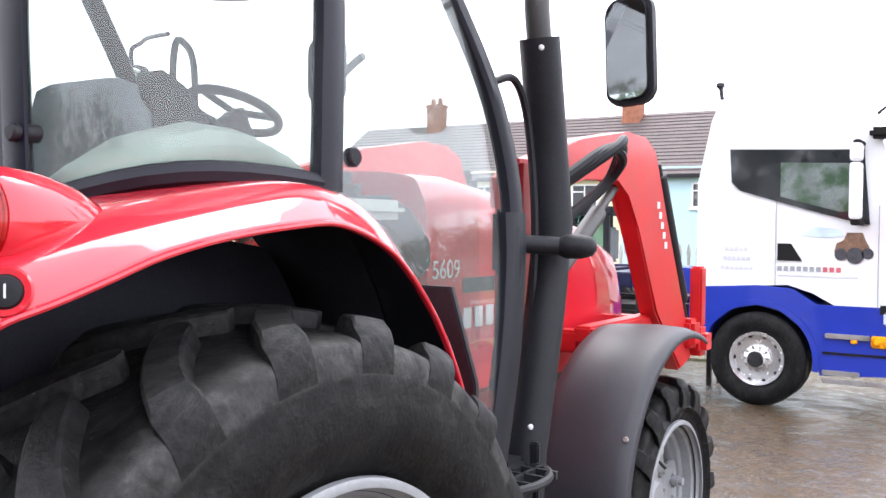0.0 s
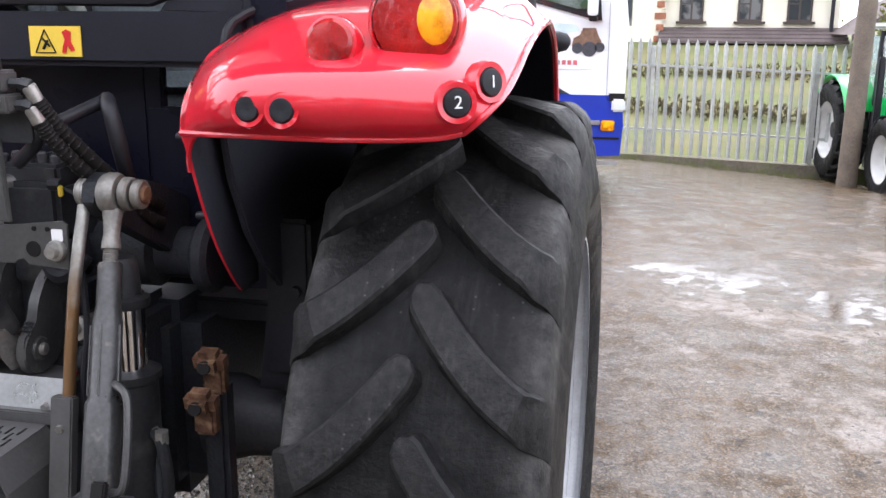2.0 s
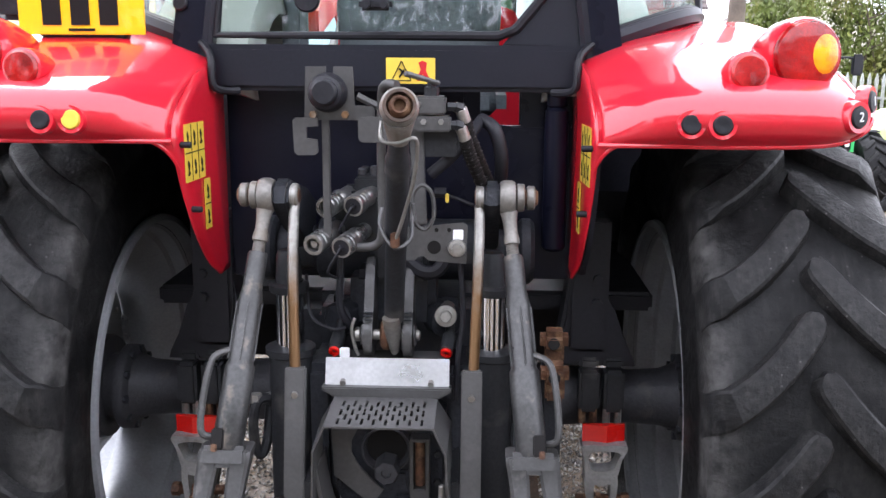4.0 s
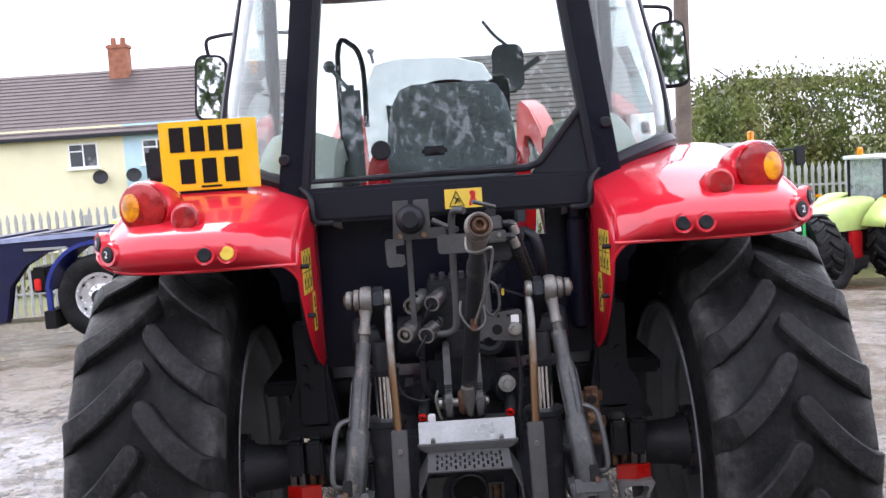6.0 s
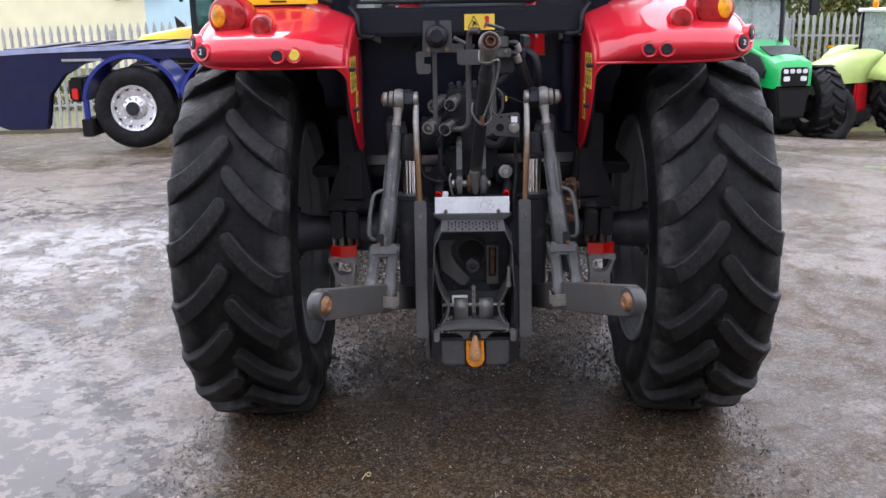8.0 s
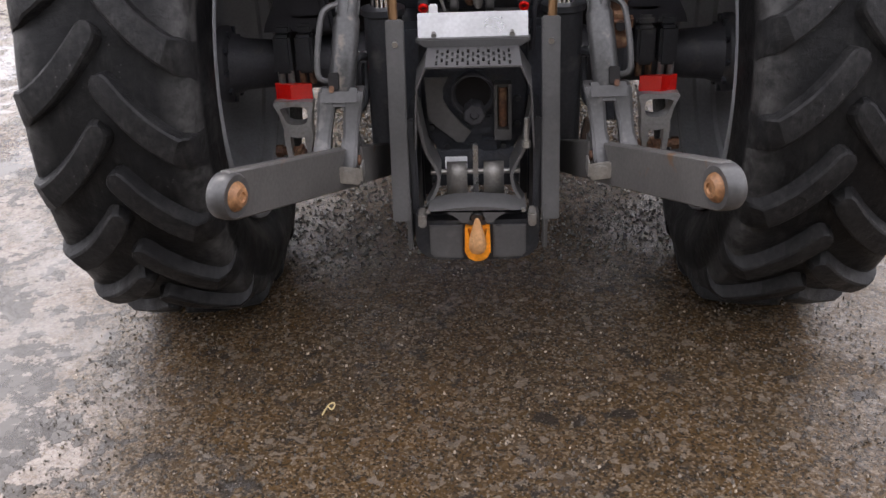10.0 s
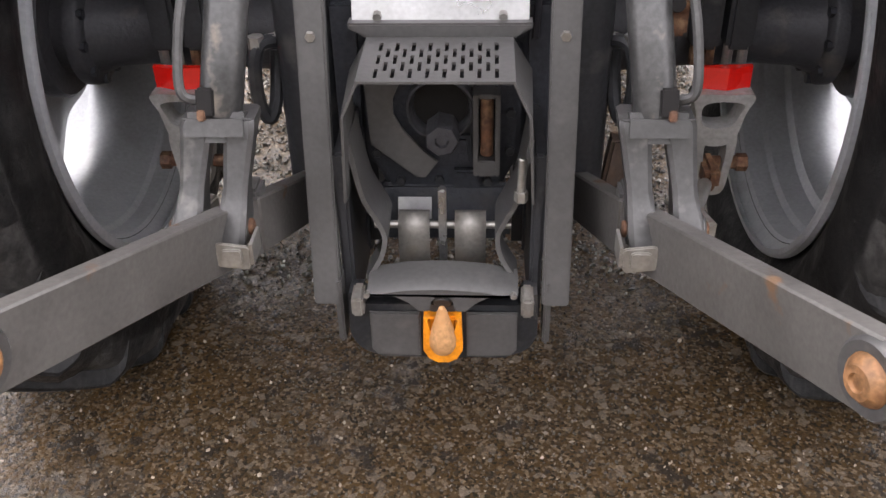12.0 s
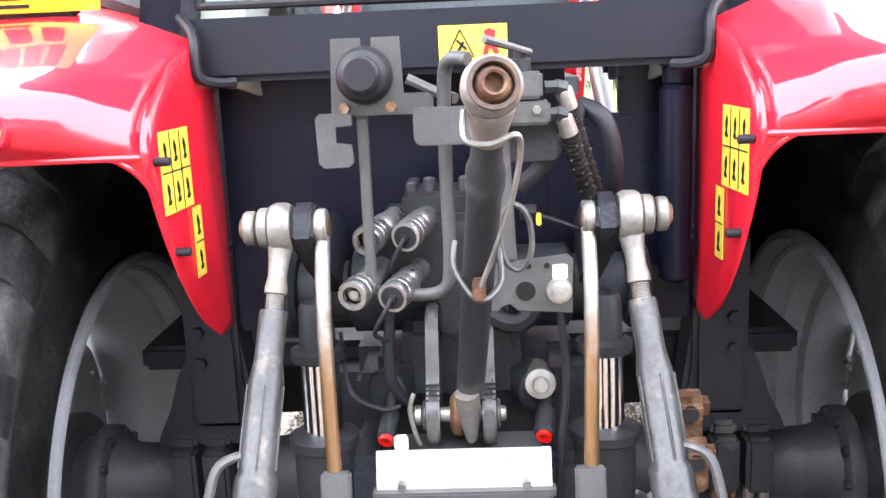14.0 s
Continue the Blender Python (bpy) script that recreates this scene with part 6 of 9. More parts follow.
add_tube(bm, spline([(-0.06, -0.40, 1.475), (-0.02, -0.4, 1.455), (0.01, -0.42, 1.445)], 4), 0.008)
add_tube(bm, spline([(0.03, -0.47, 1.50), (0.005, -0.45, 1.50), (-0.005, -0.43, 1.47), (-0.008, -0.42, 1.35), (-0.008, -0.41, 1.2), (-0.02, -0.4, 1.16), (-0.06, -0.39, 1.15), (-0.12, -0.38, 1.155)], 6), 0.010, 10)
part("bracket_rod", bm, GREY, tractor)
bm = bmesh.new()
add_prism(bm, rounded(0.085, 0.052, 0.012), at(-0.005, -0.485, 1.412) @ XZ, 0.006, 0.001)
part("stowage_hook", bm, GREY, tractor)
# right hand plate with a hole, label and knob
bm = bmesh.new()
outline = [(0.030, 1.128), (0.062, 1.128), (0.068, 1.137), (0.08, 1.14), (0.09, 1.128), (0.172, 1.122), (0.174, 1.205), (0.165, 1.212), (0.06, 1.20), (0.03, 1.2)]
M = at(0, -0.415, 0) @ XZ
add_prism(bm, outline, M, 0.006, 0.001)
pt = part("valve_plate", bm, GREY, tractor, "dark grey steel plate with a hole and label")
bm = bmesh.new()
add_prism(bm, disc(0.0145), at(0.103, -0.4195, 1.158) @ XZ, 0.002)
part("plate_hole", bm, INK, pt)
for x in (0.108, 0.135):
    bm = bmesh.new()
    add_prism(bm, disc(0.0045, 12), at(x, -0.4195, 1.196) @ XZ, 0.002)
    part("plate_hole", bm, INK, pt)
bm = bmesh.new()
add_prism(bm, rounded(0.022, 0.022, 0.003), at(0.154, -0.4195, 1.186) @ XZ, 0.002)
part("white_label", bm, WHITE_INK, pt)
bm = bmesh.new()
add_lathe(bm, [(0.019, 0.0), (0.02, 0.006), (0.018, 0.012), (0.012, 0.013), (0.011, 0.026), (0, 0.027)], (0.152, -0.418, 1.158), (0, -1, 0), 20)
part("plate_knob", bm, ZINC, pt)
# small spool valve beside the top link eye, its bracket and the braided hoses
bm = bmesh.new()
add_box(bm, (0.098, -0.475, 1.462), (0.062, 0.05, 0.036), bev=0.004)
add_box(bm, (0.104, -0.475, 1.425), (0.07, 0.046, 0.032), bev=0.004)
add_box(bm, (0.072, -0.47, 1.44), (0.024, 0.04, 0.06), bev=0.004)
spv = part("spool_valve", bm, GREY, tractor, "small grey spool valve with fittings")
bm = bmesh.new()
add_cyl(bm, (0.1, -0.475, 1.478), (0.1, -0.475, 1.498), 0.015, n=8, bev=0.002)
add_cyl(bm, (0.1, -0.475, 1.495), (0.1, -0.475, 1.508), 0.009, n=8, bev=0.002)
part("valve_cap", bm, CHARCOAL, spv)
bm = bmesh.new()
add_cyl(bm, (0.115, -0.478, 1.505), (0.052, -0.53, 1.525), 0.0045, 0.006, n=8, bev=0.001)
part("valve_lever", bm, GREY, spv)
for x, z in ((0.075, 1.465), (0.12, 1.43), (0.085, 1.43)):
    bm = bmesh.new()
    add_cyl(bm, (x, -0.498, z), (x, -0.506, z), 0.006, n=6)
    part("valve_bolt", bm, ZINC, spv)
bm = bmesh.new()
add_prism(bm, [(0.052, 1.42), (0.082, 1.42), (0.09, 1.215), (0.066, 1.215)], at(0, -0.455, 0) @ XZ, 0.012, 0.002)
part("valve_bracket", bm, GREY, tractor)
bm = bmesh.new()
add_prism(bm, rounded(0.07, 0.06, 0.008), at(0.115, -0.452, 1.385) @ XZ, 0.006, 0.001)
part("valve_tab", bm, CHARCOAL, spv)
for z in (1.458, 1.422):
    bm = bmesh.new()
    add_cyl(bm, (0.13, -0.475, z), (0.15, -0.47, z), 0.0095, n=6, bev=0.001)
    add_cyl(bm, (0.147, -0.47, z), (0.162, -0.466, z - 0.004), 0.012, n=6, bev=0.001)
    fit_ = part("hose_fitting", bm, CHARCOAL, spv)
    bm = bmesh.new()
    add_cyl(bm, (0.158, -0.466, z - 0.003), (0.168, -0.458, z - 0.032), 0.0125, n=14, bev=0.002)
    part("crimp_sleeve", bm, ZINC, fit_)
    pts = spline([(0.168, -0.459, z - 0.028), (0.176, -0.44, z - 0.06), (0.194, -0.40, z - 0.11), (0.225, -0.32, z - 0.19), (0.25, -0.22, z - 0.25)], 6)
    bm = bmesh.new()
    add_tube(bm, pts, 0.013, 10)
    for i in range(2, len(pts) - 2):
        dv = (pts[i + 1] - pts[i - 1]).normalized()
        add_lathe(bm, [(0.013, -0.003), (0.0142, 0), (0.013, 0.003)], pts[i], dv, 10)
    bh = part("braided_hose", bm, INK, tractor, "black braided hydraulic hose with pale flecks")
    bm = bmesh.new()
    for i in range(3, len(pts) - 3):
        for k in range(4):
            a = 1.57 * k + 0.8 * i
            dv = (pts[i + 1] - pts[i - 1]).normalized()
            add_box(bm, pts[i] + basis(dv).to_3x3() @ Vector((math.cos(a), math.sin(a), 0)) * 0.0138, (0.002, 0.002, 0.002))
    tagged(part("braid_flecks", bm, GREY, bh), kind="stuff")
bm = bmesh.new()
add_tube(bm, spline([(0.20, -0.3, 1.42), (0.23, -0.34, 1.40), (0.245, -0.34, 1.33), (0.235, -0.3, 1.24), (0.22, -0.3, 1.18)], 6), 0.015, 10)
add_tube(bm, spline([(0.095, -0.43, 1.315), (0.13, -0.43, 1.345), (0.16, -0.43, 1.378), (0.2, -0.3, 1.42)], 5), 0.0125, 10)
part("return_hose", bm, BLACK, tractor)
bm = bmesh.new()
add_tube(bm, spline([(0.12, -0.35, 1.262), (0.16, -0.36, 1.25), (0.2, -0.36, 1.235), (0.25, -0.3, 1.22)], 5), 0.004)
add_cyl(bm, (0.10, -0.35, 1.265), (0.125, -0.35, 1.265), 0.012, n=8)
part("control_cable", bm, BLACK, tractor)
bm = bmesh.new()
add_box(bm, (0.128, -0.36, 1.255), (0.008, 0.01, 0.02), bev=0.002)
part("yellow_tag", bm, YELLOW, tractor)
# two small couplers with red caps
for s, x in ((-1, -0.123), (1, 0.128)):
    bm = bmesh.new()
    add_cyl(bm, (x, -0.375, 0.91), (x + 0.006, -0.33, 0.935), 0.016, n=14, bev=0.003)
    add_cyl(bm, (x + 0.006, -0.33, 0.93), (x + 0.006, -0.30, 0.955), 0.011, n=10)
    cpl = part("brake_coupler", bm, CHARCOAL, tractor)
    bm = bmesh.new()
    add_lathe(bm, [(0.006, -0.004), (0.007, 0.003), (0.0125, 0.003), (0.013, -0.004)], (x, -0.378, 0.908), (-0.15, -0.85, -0.5), 16)
    part("red_cap", bm, REFLECTOR, cpl, "small red cap")
bm = bmesh.new()
add_box(bm, (-0.098, -0.385, 0.907), (0.022, 0.01, 0.026), bev=0.003)
part("white_clip", bm, WHITE_INK, tractor)

# shield over the power take-off
bm = bmesh.new()
t = Matrix.Rotation(radians(-18), 4, "X")
add_box(bm, (0, -0.412, 0.873), (0.274, 0.004, 0.062), turn=t, bev=0.0012)
sh = part("shield_plate", bm, ALLOY, tractor, "bare aluminium shield plate")
for x in (-0.097, 0.097):
    bm = bmesh.new()
    add_cyl(bm, (x, -0.418, 0.854), (x, -0.428, 0.851), 0.007, n=8)
    part("bolt", bm, ZINC, sh)
bm = bmesh.new()
add_prism(bm, [(-0.142, 0.846), (0.142, 0.846), (0.142, 0.838), (0.115, 0.822), (-0.115, 0.822), (-0.142, 0.838)], at(0, -0.425, 0) @ XZ, 0.03, 0.003)
add_box(bm, (0, -0.35, 0.885), (0.25, 0.08, 0.012), bev=0.003)
part("shield_lip", bm, GREY, tractor)
# pierced hood: rows of slots left open between strips and bridges
bm = bmesh.new()
H0, H1 = Vector((0, -0.445, 0.825)), Vector((0, -0.60, 0.820))
dv = (H1 - H0)
tilt = Matrix.Rotation(math.atan2(H0.z - H1.z, H0.y - H1.y), 4, "X")
Lh, W, th = dv.length, 0.226, 0.004
def strip(y0, y1, x0, x1):
    c = H0.lerp(H1, (y0 + y1) / 2)
    add_box(bm, (c.x + (x0 + x1) / 2, c.y, c.z), (x1 - x0, (y1 - y0) * Lh, th), turn=tilt)


pitch_, slot_ = 0.0124, 0.0058
at_x = [-7 * pitch_ + pitch_ * k for k in range(15)]
x_prev = -W / 2
for k, x in enumerate(at_x):
    strip(0, 1, x_prev, x - slot_ / 2)
    cuts = (0.14, 0.33, 0.43, 0.62, 0.73, 0.92) if k % 2 == 0 else (0.28, 0.47, 0.58, 0.77)
    ends = (0.0,) + cuts + (1.0,)
    for e in range(0, len(ends), 2):
        strip(ends[e], ends[e + 1], x - slot_ / 2, x + slot_ / 2)
    x_prev = x + slot_ / 2
strip(0, 1, x_prev, W / 2)
for s in (1, -1):
    # bent sides
    a, b = H0 + Vector((s * W / 2, 0, 0)), H1 + Vector((s * W / 2, 0, 0))
    q = [[a, b], [a + Vector((s * 0.03, 0, -0.05)), b + Vector((s * 0.025, 0, -0.055))], [a + Vector((s * 0.036, 0.0, -0.24)), b + Vector((s * 0.034, 0.02, -0.21))]]
    n = Vector((s * 0.004, 0, 0))
    for u, v in zip(q, q[1:]):
        add_grid(bm, [[u[0], u[1], u[1] - n, u[0] - n], [v[0], v[1], v[1] - n, v[0] - n]], wrap=True)
hood = part("pto_hood", bm, GREY, tractor, "grey sheet-metal hood with rows of slots", 25)
# gearbox face, shaft, brackets under the hood
bm = bmesh.new()
octo = [(-0.13, 0.6), (-0.13, 0.78), (0.13, 0.78), (0.13, 0.6), (0.095, 0.53), (-0.095, 0.53)]
add_prism(bm, octo, at(0, -0.36, 0) @ XZ, 0.08, 0.008)
gb = part("gearbox_face", bm, CAST, tractor, "dark cast gearbox face with power take-off shaft")
bm = bmesh.new()
add_box(bm, (0, -0.395, 0.49), (0.23, 0.06, 0.1), turn=Matrix.Rotation(radians(-20), 4, "X"), bev=0.008)
part("lower_housing", bm, CAST, gb)
bm = bmesh.new()
add_prism(bm, [(-0.02, 0.64), (0.045, 0.64), (0.05, 0.585), (-0.03, 0.585)], at(0, -0.405, 0) @ XZ, 0.02, 0.006)
add_prism(bm, [(0.018, 0.575), (0.062, 0.575), (0.062, 0.54), (0.018, 0.54)], at(0, -0.405, 0) @ XZ, 0.02, 0.004)
part("bearing_block", bm, CAST, gb)
bm = bmesh.new()
add_lathe(bm, [(0.056, -0.02), (0.056, 0.026), (0.052, 0.028), (0.048, 0.02), (0.046, -0.02)], (-0.003, -0.40, 0.695), (0, -1, 0), 32)
part("shaft_collar", bm, CAST_GREY, gb)
bm = bmesh.new()
add_lathe(bm, [(0, 0.002), (0.045, 0.002), (0.046, -0.01)], (-0.003, -0.40, 0.695), (0, -1, 0), 32)
part("shaft_recess", bm, INK, gb)
bm = bmesh.new()
add_lathe(bm, [(0.029, 0), (0.029, 0.05), (0.026, 0.055), (0.012, 0.056), (0.01, 0.05), (0, 0.05)], (0.0, -0.40, 0.652), (0, -1, 0), 7)
part("pto_shaft", bm, CAST_GREY, gb)
bm = bmesh.new()
gp = [(-0.125, 0.745), (-0.065, 0.745), (-0.082, 0.715), (-0.082, 0.685), (-0.065, 0.655), (-0.035, 0.62), (-0.008, 0.60), (-0.03, 0.57), (-0.045, 0.57), (-0.12, 0.632)]
add_prism(bm, gp, at(0, -0.425, 0) @ XZ, 0.008, 0.002)
part("guard_plate", bm, GREY, gb)
bm = bmesh.new()
for c, sz in (((0.055, 0, 0.652), (0.008, 0.04, 0.15)), ((0.091, 0, 0.652), (0.008, 0.04, 0.15)), ((0.073, 0, 0.592), (0.028, 0.04, 0.03)), ((0.073, 0, 0.723), (0.028, 0.04, 0.008))):
    add_box(bm, (c[0], -0.418, c[2]), sz, bev=0.002)
part("slot_block", bm, GREY, gb)
bm = bmesh.new()
add_cyl(bm, (0.073, -0.42, 0.612), (0.073, -0.42, 0.715), 0.011, n=10)
part("slot_rod", bm, RUST, gb)
for x, z in ((-0.075, 0.55), (-0.008, 0.552), (0.075, 0.55), (0.112, 0.61), (-0.112, 0.605), (0.112, 0.68)):
    bm = bmesh.new()
    add_cyl(bm, (x, -0.398, z), (x, -0.41, z), 0.0085, n=6, bev=0.001)
    part("bolt", bm, CHARCOAL, gb)
bm = bmesh.new()
add_box(bm, (-0.05, -0.432, 0.512), (0.058, 0.003, 0.038), turn=Matrix.Rotation(radians(-20), 4, "X"))
part("maker_label", bm, ALLOY, gb, "small pale metal label")
# bent flat-bar brackets either side of the hitch
for s in (1, -1):
    bm = bmesh.new()
    line = spline([(s * 0.142, -0.54, 0.70), (s * 0.125, -0.54, 0.60), (s * 0.105, -0.54, 0.555), (s * 0.092, -0.545, 0.525), (s * 0.098, -0.55, 0.49), (s * 0.122, -0.56, 0.45)], 5)
    rows = []
    for p, q in zip(line, line[1:] + [line[-1] * 2 - line[-2]]):
        nn = Vector((q.z - p.z, 0, -(q.x - p.x))).normalized() * 0.004
        back = Vector((0, 0.1 if p.z > 0.52 else 0.06, 0))
        rows.append([p - nn, p + nn, p + nn + back, p - nn + back])
    vs = add_grid(bm, rows, wrap=True)
    bm.faces.new(vs[0][::-1])
    bm.faces.new(vs[-1])
    part("bent_bracket", bm, GREY, tractor, "", 25)
bm = bmesh.new()
add_cyl(bm, (0.128, -0.56, 0.68), (0.127, -0.56, 0.61), 0.007, n=10, bev=0.002)
add_cyl(bm, (0.127, -0.56, 0.622), (0.127, -0.56, 0.605), 0.011, n=6)
part("release_cable_end", bm, ZINC, tractor)
for s in (1, -1):
    bm = bmesh.new()
    add_box(bm, (s * 0.155, -0.45, 0.52), (0.02, 0.2, 0.32), bev=0.005)
    part("hitch_cheek", bm, CHARCOAL, tractor)
    # bright worn rollers over curved plates
    bm = bmesh.new()
    rows = []
    for a in range(0, 100, 12):
        c, r = radians(a + 10), 0.034
        rows.append([Vector((s * x, -0.475 - r * math.cos(math.pi / 2 - c) * 1.0, 0.505 + r * math.sin(math.pi / 2 - c))) for x in (0.021, 0.073)])
    rows.append([Vector((s * x, -0.51, 0.42)) for x in (0.021, 0.073)])
    add_grid(bm, rows)
    thicken(part("hitch_roller", bm, WORN, tractor, "bright worn curved steel plate", 50), 0.006)
bm = bmesh.new()
add_box(bm, (0.001, -0.50, 0.51), (0.013, 0.02, 0.165), bev=0.003)
hs = part("hitch_spindle", bm, STEEL, tractor)
bm = bmesh.new()
add_cyl(bm, (-0.115, -0.485, 0.512), (0.115, -0.485, 0.512), 0.007, n=10)
part("cross_rod", bm, ZINC, hs)
# hitch beam, hook and plate
half = spline([(0.126, 0.452, 0), (0.112, 0.4545, 0), (0.08, 0.449, 0), (0.057, 0.436, 0), (0.042, 0.421, 0)], 4)
half = [(p.x, p.y) for p in half] + [(0.027, 0.421), (0.023, 0.428), (0.021, 0.44), (0.012, 0.452)]
beam = [(-0.118, 0.5), (-0.06, 0.511), (0.005, 0.514), (0.07, 0.509), (0.126, 0.497)] + half + [(0.006 - x, y) for x, y in half[::-1]]
bm = bmesh.new()
vs = add_grid(bm, [[Vector((x, -0.54, z if z < 0.48 else z - 0.037)) for x, z in beam], [Vector((x, -0.575, z if z < 0.48 else z - 0.035)) for x, z in beam], [Vector((x, -0.60, z if z < 0.48 else z - 0.04)) for x, z in beam], [Vector((x * 0.985, -0.61, z + 0.003 if z < 0.48 else z - 0.046)) for x, z in beam]], wrap=True)
bm.faces.new(vs[0][::-1])
bm.faces.new(vs[-1])
hb = part("hitch_beam", bm, GREY, tractor, "grey cast hitch beam arched over the hook")
bm = bmesh.new()
add_cyl(bm, (0.003, -0.56, 0.452), (0.003, -0.60, 0.432), 0.0165, n=18, bev=0.003)
part("hook_boss", bm, CHARCOAL, hb)
for s in (1, -1):
    bm = bmesh.new()
    add_cyl(bm, (s * 0.118, -0.606, 0.458), (s * 0.118, -0.616, 0.458), 0.005, n=8)
    part("bolt", bm, ZINC, hb)
plate = [(-0.152, 0.44), (-0.154, 0.385)] + [(-0.102 + 0.052 * math.cos(a), 0.362 + 0.052 * math.sin(a)) for a in np.linspace(math.pi, 1.5 * math.pi, 7)] + [(0.108 + 0.052 * math.cos(a), 0.362 + 0.052 * math.sin(a)) for a in np.linspace(1.5 * math.pi, 2 * math.pi, 7)] + [(0.16, 0.385), (0.158, 0.44)]
bm = bmesh.new()
add_prism(bm, plate[:2] + plate[2:] + [(0.136, 0.442), (0.132, 0.416), (-0.128, 0.416), (-0.13, 0.442)], at(0, -0.565, 0) @ XZ, 0.05, 0.006)
hp = part("hitch_plate", bm, CHARCOAL, tractor, "dark grey pick-up hitch plate with rounded corners")
bm = bmesh.new()
add_prism(bm, [(-0.118, 0.412), (-0.118, 0.333), (-0.108, 0.321), (-0.034, 0.319), (-0.034, 0.412)], at(0, -0.596, 0) @ XZ, 0.008, 0.003)
part("face_plate", bm, GREY, hp)
bm = bmesh.new()
add_prism(bm, [(0.126, 0.412), (0.126, 0.333), (0.116, 0.321), (0.042, 0.319), (0.042, 0.412)], at(0, -0.596, 0) @ XZ, 0.008, 0.003)
part("face_plate", bm, GREY, hp)
for s in (1, -1):
    bm = bmesh.new()
    add_box(bm, (s * 0.138 + 0.003, -0.588, 0.43), (0.02, 0.05, 0.036), bev=0.004)
    part("plate_ear", bm, WORN, hp)
    bm = bmesh.new()
    add_box(bm, (s * 0.172 + 0.003, -0.56, 0.40), (0.012, 0.05, 0.13), bev=0.004)
    part("hitch_ear", bm, GREY, tractor)
    bm = bmesh.new()
    add_cyl(bm, (s * 0.178 + 0.003, -0.565, 0.43), (s * 0.192 + 0.003, -0.565, 0.43), 0.013, n=14, bev=0.003)
    part("ear_pin", bm, RUST, tractor)
HOOK = paint("hook_worn_orange", (0.5, 0.27, 0.12), 0.55, metal=0.1, vary=0.3, scale=30, bump=0.3, tint=(0.3, 0.13, 0.04), tint_at=(0.5, 0.7), tint_scale=30)
bm = bmesh.new()
add_lathe(bm, [(0, 0.006), (0.005, 0.003), (0.009, -0.008), (0.013, -0.024), (0.018, -0.042), (0.0225, -0.06), (0.023, -0.078), (0.018, -0.09), (0, -0.094)], (0.003, -0.617, 0.434), (0, -0.1, 1), 20)
part("tow_hook", bm, HOOK, tractor, "worn rusty orange pointed pick-up hook")
seat = [(-0.028, 0.402), (-0.018, 0.402), (-0.014, 0.345), (0.02, 0.345), (0.024, 0.402), (0.034, 0.402), (0.036, 0.335), (0.026, 0.316), (0.012, 0.308), (-0.006, 0.308), (-0.02, 0.316), (-0.03, 0.335)]
bm = bmesh.new()
add_prism(bm, [(x, z + 0.008) for x, z in seat], at(0, -0.6, 0) @ XZ, 0.03, 0.004)
add_box(bm, (0.003, -0.595, 0.368), (0.05, 0.02, 0.08), bev=0.004)
part("hook_seat", bm, ORANGE, tractor, "orange painted hook seat")


# ---- the yard: ground, fence, hedge, houses, other vehicles ----
def ground_z(x, y):
    """Flat round the tractor, falling away to the fence, rising behind it."""
    f = max(0.0, min(y, 15.2) - 3.0)
    k = max(0.0, min((y - 0.4) / 1.4, 1.0))
    z = -0.055 + 0.045 * k * k * (3 - 2 * k) - 0.00507 * f * f
    if x > 1:
        z -= 0.085 * (min(x, 6.5) - 1) * min(f / 9.5, 1.0)
    if x < -2:
        z -= 0.032 * (min(-x, 8) - 2) * min(f / 5, 1.0)
    if y > 15.6:
        k = max(0.0, min((x + 5) / 4, 1.0))
        z += min(y - 15.6, 15) * 0.125 * k * k * (3 - 2 * k)
        if x > 1:
            z += 0.085 * (min(x, 6.5) - 1) * min((y - 15.6) / 8, 1.0)
    return z


